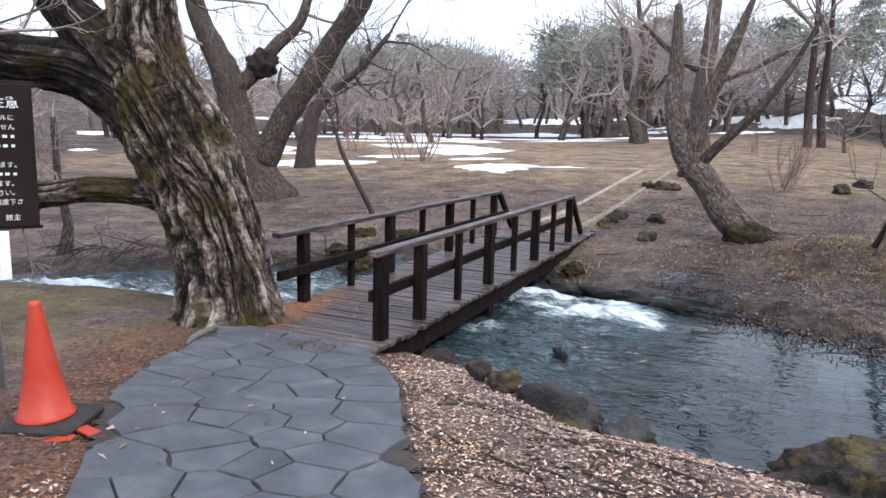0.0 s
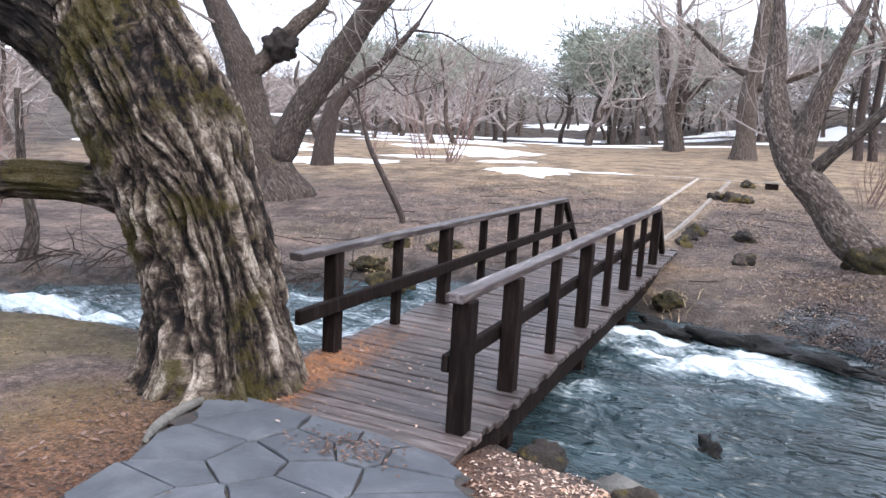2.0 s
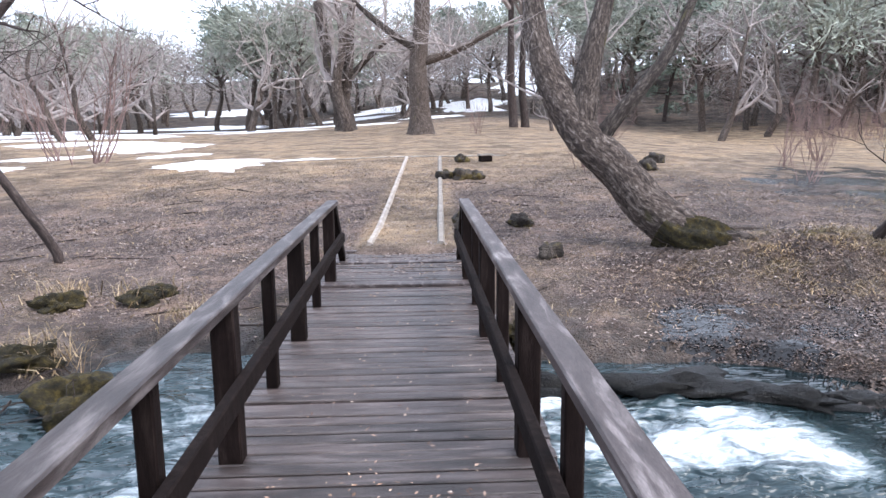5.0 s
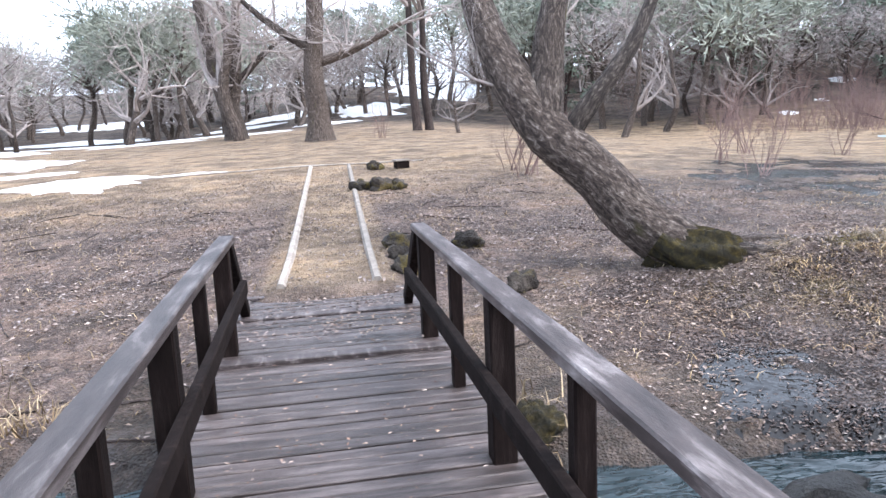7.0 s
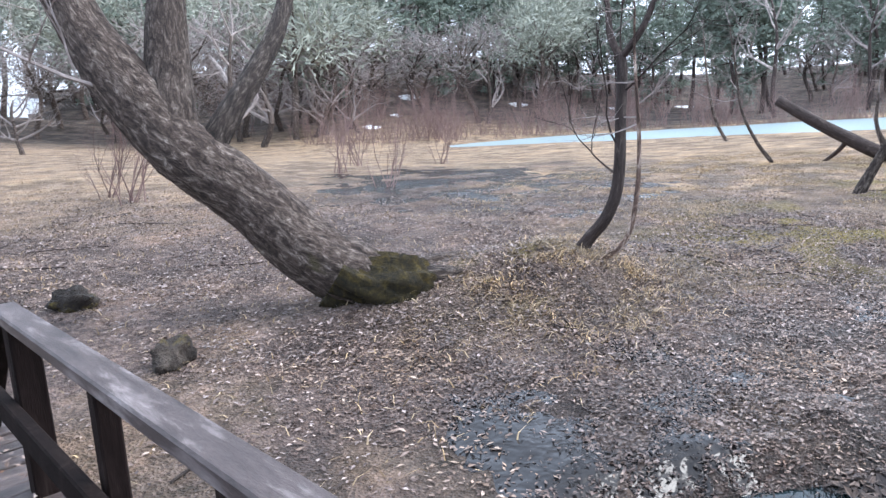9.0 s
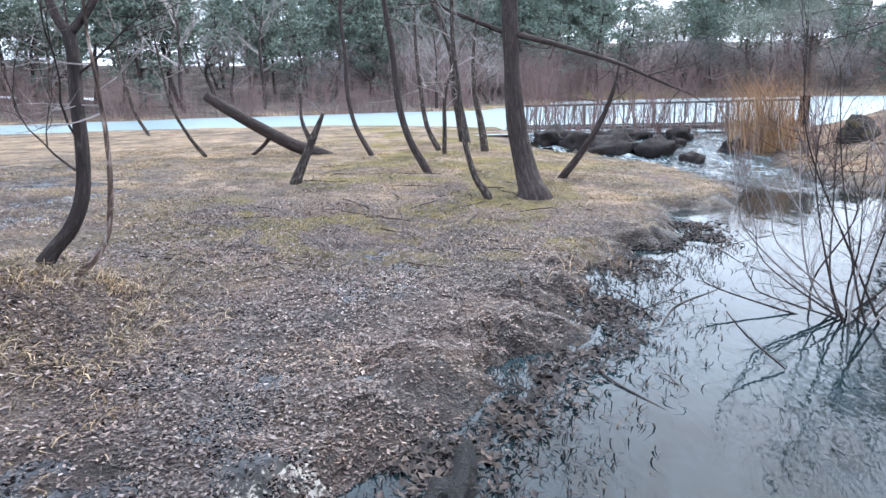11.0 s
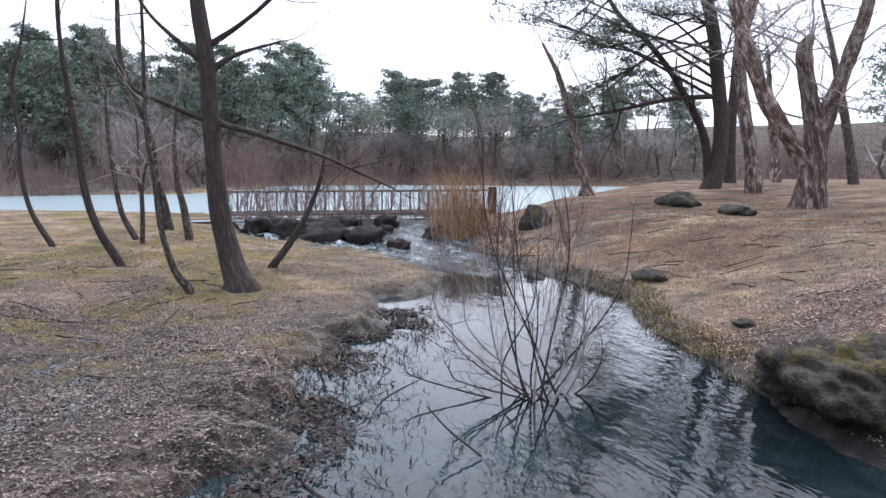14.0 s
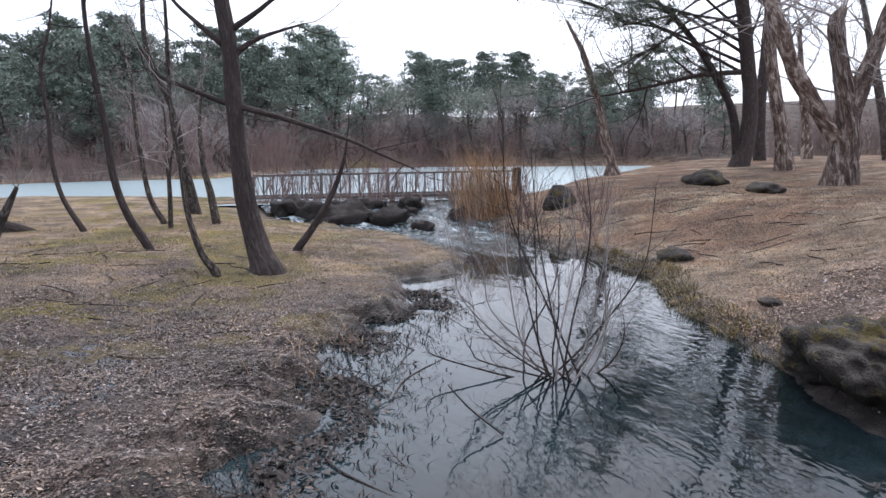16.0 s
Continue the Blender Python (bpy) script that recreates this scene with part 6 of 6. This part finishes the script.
def leaves(name, label, n, x0, x1, y0, y1, weight, size, mat, seed, flat=0.2, z0=None):
    """Fallen leaves: small folded blades lying on the ground."""
    r = np.random.default_rng(seed)
    x, y = r.uniform(x0, x1, n * 3), r.uniform(y0, y1, n * 3)
    k = r.uniform(size=n * 3) < weight(x, y)
    x, y = x[k][:n], y[k][:n]
    n = len(x)
    z = np.where(signed(PAVED, x, y) < 0, land(x, y)[0] + 0.022, ground_height(x, y)) + 0.008
    z = np.where((melt(x, y) > 0.4) & (r.uniform(size=n) < 0.15), np.maximum(z, land(x, y)[0] + 0.05 * (melt(x, y) - 0.78) + 0.012), z)
    if z0 is not None:
        z = np.full(n, z0)
    a, s = r.uniform(0, 2 * math.pi, n), size * r.uniform(0.5, 1.3, n)
    u = np.stack([np.cos(a), np.sin(a), r.normal(size=n) * flat], 1) * s[:, None]
    w = np.stack([-np.sin(a), np.cos(a), r.normal(size=n) * flat], 1) * (s * r.uniform(0.3, 0.6, n))[:, None]
    c = np.stack([x, y, z + np.abs(u[:, 2]) * 0.6], 1)
    lift = np.stack([0 * z, 0 * z, s * r.uniform(0.0, 0.25, n)], 1)
    v = np.stack([c - u, c + w + lift, c + u, c - w + lift], 1).reshape(-1, 3)
    i = np.arange(n) * 4
    f = np.concatenate([np.stack([i, i + 1, i + 2], 1), np.stack([i, i + 2, i + 3], 1)])
    me = bpy.data.meshes.new(name)
    me.from_pydata(v.tolist(), [], f.tolist())
    me.materials.append(mat)
    return tagged(new(name, me), label, "leaf litter", kind="stuff")


def blades(name, label, n, x0, x1, y0, y1, weight, height, width, mat, seed, lean=0.5, clump=0.0, z0=None, category="grass"):
    """Upright or lodged blades; clump: how tightly they gather."""
    r = np.random.default_rng(seed)
    x, y = r.uniform(x0, x1, n * 3), r.uniform(y0, y1, n * 3)
    if clump:
        x, y = np.repeat(x[: len(x) // 12], 12), np.repeat(y[: len(y) // 12], 12)
        x, y = x + r.normal(size=len(x)) * clump, y + r.normal(size=len(y)) * clump
    k = r.uniform(size=len(x)) < weight(x, y)
    x, y = x[k][:n], y[k][:n]
    n = len(x)
    z = (ground_height(x, y) if z0 is None else np.full(n, z0)) - 0.01
    a, h = r.uniform(0, 2 * math.pi, n), height * r.uniform(0.35, 1.2, n)
    b = r.uniform(0, 2 * math.pi, n)
    d = np.stack([np.cos(b) * lean, np.sin(b) * lean, np.ones(n)], 1) * r.uniform(0.3, 1.0, n)[:, None]
    d[:, 2] = 1
    d *= (h / np.linalg.norm(d, axis=1))[:, None]
    w = np.stack([np.cos(a), np.sin(a), 0 * a], 1) * width * r.uniform(0.6, 1.3, n)[:, None]
    c = np.stack([x, y, z], 1)
    bend = np.stack([np.cos(b), np.sin(b), -0.4 + 0 * b], 1) * (h * lean * 0.5)[:, None]
    v = np.stack([c - w, c + w, c + d * 0.6 + w * 0.7, c + d * 0.6 - w * 0.7, c + d + bend], 1).reshape(-1, 3)
    i = np.arange(n) * 5
    f = [tuple(q) for q in np.stack([i, i + 1, i + 2, i + 3], 1)] + [tuple(q) for q in np.stack([i + 3, i + 2, i + 4], 1)]
    me = bpy.data.meshes.new(name)
    me.from_pydata(v.tolist(), [], f)
    me.materials.append(mat)
    return tagged(new(name, me), label, category, kind="stuff")


dry = lambda x, y: (land(x, y)[1] > 0.12) & (signed(PAVED, x, y) > 0.03) & ~((np.abs(x + 3.64) < 0.82) & (y > 4.9) & (y < 13.5))
edge = lambda x, y, x0, x1, y0, y1, f: sstep(x0, x0 + f, x) * sstep(x1, x1 - f, x) * sstep(y0, y0 + f, y) * sstep(y1, y1 - f, y)
leaves("leaf_litter", "pale brown fallen leaves on the near bank", 48000, -2.9, 4.5, -0.5, 5.6, lambda x, y: dry(x, y) * edge(x, y, -3.5, 4.5, -1, 6.5, 1.5), 0.015, PALELEAF, 1)
leaves("leaf_litter", "scattered brown leaves round the old tree", 7000, -9, -2.5, 0.5, 6.5, lambda x, y: dry(x, y) * (0.06 + 0.6 * a_needles(x, y)), 0.02, PILELEAF, 2)
leaves("leaf_litter", "brown leaf litter on the far bank", 65000, -16, 3.0, 10.3, 26, lambda x, y: dry(x, y) * edge(x, y, -16, 5, 9, 26, 9) * (0.25 + 0.75 * sstep(0.4, 0.6, fbm(x, y, 31.0))), 0.024, DEADLEAF, 3)
leaves("leaf_litter", "matted wet leaves on the mud flat", 90000, -2.0, 12, 6.5, 20, lambda x, y: dry(x, y) * edge(x, y, -5, 13, 3, 22, 7) * (1 - 0.6 * a_wet(x, y)) * (0.3 + 0.7 * sstep(0.38, 0.6, fbm(x * 1.2, y * 1.2, 33.0))), 0.018, DEADLEAF, 4)
leaves("leaf_litter", "dark matted leaves along the muddy waterline", 90000, -1.5, 6.5, 7.2, 13.2, lambda x, y: (land(x, y)[1] > -0.1) * edge(x, y, -2.5, 7.5, 6.5, 14.5, 2.5) * (0.25 + 0.75 * sstep(0.4, 0.56, fbm(x * 1.8, y * 1.8, 37.0))) * (1 - 0.85 * a_moss(x, y)), 0.0145, WETLEAF, 24)
leaves("leaf_litter", "brown leaves on the high bank", 6000, 1, 15, -7, 4.4, lambda x, y: dry(x, y) * edge(x, y, -1, 15, -7, 6, 4) * (0.2 + 0.8 * sstep(0.42, 0.6, fbm(x, y, 35.0))), 0.028, WETLEAF, 5)
leaves("leaf_litter", "brown leaves gathered in a hollow of the paving", 420, -3.7, -2.9, 4.5, 4.95, lambda x, y: 0.8 * np.exp(-((x + 3.3) / 0.25) ** 2 - ((y - 4.72) / 0.14) ** 2), 0.015, PILELEAF, 16)
leaves("leaf_litter", "a few leaves on the paving", 60, -3.8, -0.8, 0.5, 5.0, lambda x, y: (signed(PAVED, x, y) < -0.05) * 1.0, 0.025, DEADLEAF, 6)
blades("dry_grass", "dry straw-coloured grass on the flat", 60000, 3, 16, 5, 18, lambda x, y: dry(x, y) * (0.3 + 0.7 * a_straw(x, y)) * sstep(0.4, 0.55, fbm(x * 1.5, y * 1.5, 41.0)) * (1 - 0.8 * a_moss(x, y)), 0.085, 0.004, STRAW, 7, 1.8, 0.05)
blades("dry_grass", "dry grass on the high bank", 16000, 1.5, 14, -6, 4.5, lambda x, y: dry(x, y) * 0.7, 0.1, 0.005, STRAW, 8, 1.6)
blades("dry_grass", "thin grass on the far bank and path side", 9000, -10, 3, 11, 26, lambda x, y: dry(x, y) * 0.6, 0.1, 0.005, STRAW, 9, 1.6)
blades("reed_stubble", "dark broken reed stubble in the shallows", 9000, -0.5, 6.5, 6.2, 10.2, lambda x, y: sstep(-1.3, -0.25, land(x, y)[1]) * sstep(0.5, 0.2, land(x, y)[1]), 0.11, 0.006, STUB, 10, 0.8, 0.05, WATER - 0.03)
blades("reed_stubble", "dark broken reed stubble in the shallows", 160, 5.5, 13, 3.5, 7, lambda x, y: sstep(-0.8, -0.1, land(x, y)[1]) * sstep(0.5, 0.2, land(x, y)[1]), 0.18, 0.008, STUB, 11, 0.5, 0.07, WATER - 0.03)
blades("reeds", "tall golden dead reeds by the outlet", 1500, 15.2, 17.6, 0.4, 2.6, lambda x, y: np.exp(-((x - 16.4) ** 2 + (y - 1.5) ** 2) / 0.4), 2.3, 0.007, REED, 12, 0.3, 0.15, -0.35, "reeds")
leaves("shore_debris", "dark soaked leaves and reed scraps along the waterline", 16000, -0.5, 7, 5.6, 10, lambda x, y: sstep(-0.75, -0.1, land(x, y)[1]) * sstep(0.35, 0.1, land(x, y)[1]) * sstep(0.46, 0.6, fbm(x * 2.2, y * 2.2, 61.0)), 0.034, STUB, 26, 0.35, WATER + 0.012)
leaves("leaf_litter", "brown leaves gathered on the far end of the deck", 1500, LX - 0.02, RX + 0.02, 11.6, 13.6, lambda x, y: sstep(11.4, 13.4, y) * (0.3 + 0.7 * sstep(0.45, 0.6, fbm(x * 3, y * 3, 52.0))), 0.02, DEADLEAF, 27, z0=0.045)
for i, (x, y, h) in enumerate(((-7.2, 12.3, 0.3), (-6.3, 12.2, 0.28), (-6.5, 10.5, 0.3), (-5.6, 11.6, 0.22), (-8.3, 9.2, 0.25), (0.6, 12.4, 0.07), (1.1, 12.6, 0.08), (-2.6, 10.9, 0.2))):
    blades("grass_tussock", "yellowed grass tussock on the bank", 260, x - 0.5, x + 0.5, y - 0.5, y + 0.5, lambda u, v: np.exp(-((u - x) ** 2 + (v - y) ** 2) / 0.05), h, 0.006, STRAW, 200 + i, 0.9)
leaves("leaf_litter", "small leaves and bits scattered over the deck", 700, LX + 0.08, RX - 0.08, 5.1, 13.3, lambda x, y: 0.2 + 0.6 * sstep(0.45, 0.6, fbm(x * 2, y * 2, 51.0)), 0.013, PALELEAF, 17, z0=0.03)
# grass hanging over the waterline of the high bank
blades("bank_grass", "yellow-green grass fringe over the water's edge", 6000, 1.6, 9, 2.0, 4.6, lambda x, y: sstep(-0.12, 0.02, land(x, y)[1]) * sstep(0.5, 0.2, land(x, y)[1]), 0.16, 0.005, island_material("bank_grass", [(0, (0.05, 0.04, 0.015)), (0.5, (0.15, 0.12, 0.045)), (1, (0.32, 0.25, 0.12))]), 71, 1.2, 0.05)
blades("dry_grass", "straw and dead stalks round the root mound", 5000, -0.6, 2.6, 11.2, 13.2, lambda x, y: 0.8 * np.exp(-((x - 1.2) / 1.0) ** 2 - ((y - 12.2) / 0.6) ** 2) * sstep(0.42, 0.55, fbm(x * 3, y * 3, 77.0)), 0.13, 0.004, STRAW, 72, 1.8, 0.05)
blades("dead_stalks", "dead reed stalks standing at the muddy waterline", 900, 0.3, 4.5, 7.2, 9.6, lambda x, y: np.exp(-((land(x, y)[1] - 0.05) / 0.25) ** 2) * sstep(0.5, 0.6, fbm(x * 1.7, y * 1.7, 79.0)), 0.26, 0.004, REED, 73, 1.0, 0.05, category="reeds")
for x, y, w, h in ((-7.1, 12.0, 0.3, 0.2), (-6.2, 12.1, 0.34, 0.2), (-5.9, 9.75, 0.4, 0.28), (-6.6, 10.4, 0.3, 0.2), (-2.55, 10.75, 0.24, 0.2)):
    rock("hummock", "mossy earth hummock on the stream bank", (x, y, max(ground_z(x, y), WATER)), (w * 0.75, w * 0.6, h * 0.65), int(x * -7), MOSS, turn=x * 50, group="mossy hummocks", sub=4, sharp=0.6)
# brush and roots hanging over the far bank
r = np.random.default_rng(31)
for k in range(9):
    x = -9.6 + k * 0.42
    y = 8.0 + (x + 9) * 0.62
    b = Buf()
    for q in range(14):
        twigs(b, (r.normal() * 0.25, 0.3 + r.normal() * 0.2, 0.12), (r.normal() * 0.6, -0.7, r.uniform(-0.5, 0.4)), r.uniform(0.4, 0.9), 0.012, 1, r, 0.5, 2, -0.35, 0.5)
    o = tagged(part("root_tangle", b, BARK_DARK), "tangle of bare roots and twigs over the far bank", "roots", "root tangles")
    o.matrix_world = pose(x, y, ground_z(x, y + 0.3))
for k in range(260):
    x, y = ((r.uniform(-10, 1), r.uniform(11.2, 20)), (r.uniform(1.5, 11), r.uniform(7.2, 12.5)), (r.uniform(2, 11), r.uniform(-4, 3)), (r.uniform(-2, 1), r.uniform(3, 4.6)))[k % 4]
    if float(land(np.array([x]), np.array([y]))[1][0]) < 0.3 or abs(x + 3.6) < 1.0:
        continue
    b, a, l = Buf(), r.uniform(0, math.pi), r.uniform(0.25, 0.9)
    pts = [(math.cos(a) * l * t + r.normal() * 0.02, math.sin(a) * l * t + r.normal() * 0.02) for t in (-0.5, -0.15, 0.2, 0.5)]
    limb(b, [(p, q, float(ground_height(np.array([x + p]), np.array([y + q]))[0]) - ground_z(x, y) + 0.008, 0.008) for p, q in pts], 5, 0.1, 0.2)
    o = tagged(part("fallen_stick", b, BARK_DARK if k % 3 else BARK_GREY), "fallen bare stick on the leaf litter", "stick", "fallen sticks")
    o.matrix_world = pose(x, y, ground_z(x, y))
for k in range(16):
    x = r.uniform(0.6, 5.0)
    y = 8.9 - 0.42 * x + r.normal() * 0.5
    if float(land(np.array([x]), np.array([y]))[1][0]) > 0.1:
        continue
    b, a = Buf(), r.uniform(0, 2 * math.pi)
    twigs(b, (0, 0, -0.02), (math.cos(a), math.sin(a), r.uniform(0.05, 0.5)), r.uniform(0.25, 0.75), 0.007, 1, r, 0.5, 3, 0.0, 0.3, 4)
    o = tagged(part("fallen_twig", b, BARK_DARK), "dark forked twig lying in the shallows", "stick", "twigs in the shallows")
    o.matrix_world = pose(x, y, WATER)
for rows in ([(1.15, 7.3, -0.37, 0.008), (1.3, 7.5, -0.2, 0.008), (1.38, 7.62, -0.05, 0.005)], [(2.0, 7.9, -0.385, 0.007), (2.6, 7.6, -0.375, 0.008), (3.1, 7.1, -0.38, 0.005)], [(0.5, 8.2, -0.385, 0.006), (1.1, 8.5, -0.37, 0.007), (1.6, 8.4, -0.38, 0.004)]):
    b = Buf()
    limb(b, [(p[0] - rows[0][0], p[1] - rows[0][1], p[2] + 0.37, p[3]) for p in rows], 5, 0.1, 0.2)
    o = tagged(part("fallen_stick", b, BARK_DARK), "dark stick sticking out of the shallows", "stick", "fallen sticks")
    o.matrix_world = pose(rows[0][0], rows[0][1], -0.37)
b = Buf()
limb(b, [(x, 24.35 + 0.05 * math.sin(x), ground_z(x, 24.35) + 0.02, 0.022) for x in np.arange(-8, -0.9, 0.7)], 6, 0.3, 0.2)
tagged(part("path_edging", b, EDGE), "pale timber edging across the end of the path", "path edging", group="path edging")
crate = thing("wooden_box", "small dark wooden box with a pale lid on the meadow", "box", pose(-1.69, 23.1, ground_z(-1.69, 23.1), 0, 0, 12))
part("box_body", box(0.3, 0.24, 0.15, (0, 0, 0.075), 0.01), WOOD, crate)
part("lid", box(0.36, 0.28, 0.04, (0, 0, 0.17), 0.006), EDGE, crate, "pale plank lid")
blades("needle_drift", "orange pine needles on the deck edge", 6000, -4.4, -3.6, 4.9, 7.2, lambda x, y: np.exp(-((x + 4.25) / 0.2) ** 2) * sstep(7.3, 5, y), 0.05, 0.0025, island_material("fallen_pine_needles", [(0, (0.2, 0.08, 0.03)), (0.6, (0.38, 0.18, 0.08)), (1, (0.5, 0.3, 0.17))]), 14, 6.0, 0.03, 0.035, "needles")

# ---- crazy paving ----
pavement = thing("pavement", "blue-grey crazy paving of slate slabs", "pavement", pose(0, 0, 0), kind="structure")
bed = sheet("mortar_bed", np.arange(-4.6, 0.7, 0.08), np.arange(-1.6, 5.4, 0.08), lambda x, y: land(x, y)[0] + 0.002, JOINT, keep=lambda x, y: signed(PAVED, x, y) < -0.06)
bed.parent = pavement
b = Buf()
limb(b, [(x, y, ground_z(x, y) + 0.012, w) for x, y, w in ((-4.13, 4.22, 0.014), (-4.22, 4.36, 0.024), (-4.31, 4.58, 0.027), (-4.35, 4.8, 0.024), (-4.36, 4.97, 0.014))], 8, 0.05, 0.2)
part("edge_stone", b, PALEROCK, pavement, "pale worn edge stone", smooth=True)
r = np.random.default_rng(19)
seeds = []
for i, gx in enumerate(np.arange(-4.5, 0.6, 0.33)):
    for gy in np.arange(-1.5, 5.3, 0.31):
        p = np.array((gx, gy + (0.18 if i % 2 else 0))) + r.uniform(-0.13, 0.13, 2)
        d = signed(PAVED, p[:1], p[1:])[0]
        if d < -0.07:
            seeds.append(p)
seeds = np.array(seeds)
mirror = []
P = np.array(PAVED)
for p in seeds:
    for a, b in zip(P, np.roll(P, -1, 0)):
        t = np.clip(np.dot(p - a, b - a) / np.dot(b - a, b - a), 0, 1)
        q = a + t * (b - a)
        if np.linalg.norm(p - q) < 0.6 and signed(PAVED, (2 * q - p)[:1], (2 * q - p)[1:])[0] > 0:
            mirror.append(2 * q - p)
every = np.vstack([seeds, mirror])
for p in seeds:
    cell = [p + np.array(c) for c in ((-0.5, -0.5), (0.5, -0.5), (0.5, 0.5), (-0.5, 0.5))]
    near = every[(np.linalg.norm(every - p, axis=1) < 1.3) & (np.linalg.norm(every - p, axis=1) > 1e-6)]
    for q in near:
        m, n = (p + q) / 2, (q - p) / np.linalg.norm(q - p)
        out = []
        for a, b in zip(cell, cell[1:] + cell[:1]):
            da, db = np.dot(a - m, n) + 0.004, np.dot(b - m, n) + 0.004
            if da <= 0:
                out.append(a)
            if da * db < 0:
                out.append(a + (b - a) * da / (da - db))
        cell = out
        if len(cell) < 3:
            break
    if len(cell) < 3:
        continue
    rim = []
    for a, b in zip(cell, cell[1:] + cell[:1]):
        rim += [a, a + (b - a) * 0.5 + (p - (a + b) / 2) * r.uniform(0.0, 0.06)]
    rim = np.array(rim)
    c, n, top = rim.mean(0), len(rim), 0.02 + r.normal() * 0.0015
    ins = c + (rim - c) * 0.98
    zs = land(np.append(rim[:, 0], ins[:, 0]), np.append(rim[:, 1], ins[:, 1]))[0]
    v = np.vstack([np.column_stack([rim, zs[:n] - 0.03]), np.column_stack([rim, zs[:n] + top - 0.008]), np.column_stack([ins, zs[n:] + top])]) - np.array((*c, 0))
    f = [(k, (k + 1) % n, n + (k + 1) % n, n + k) for k in range(n)] + [(n + k, n + (k + 1) % n, 2 * n + (k + 1) % n, 2 * n + k) for k in range(n)] + [tuple(range(2 * n, 3 * n))]
    b = Buf()
    b.add(v, f)
    o = part("slab", b, STONE, pavement)
    o.location = (*c, 0)
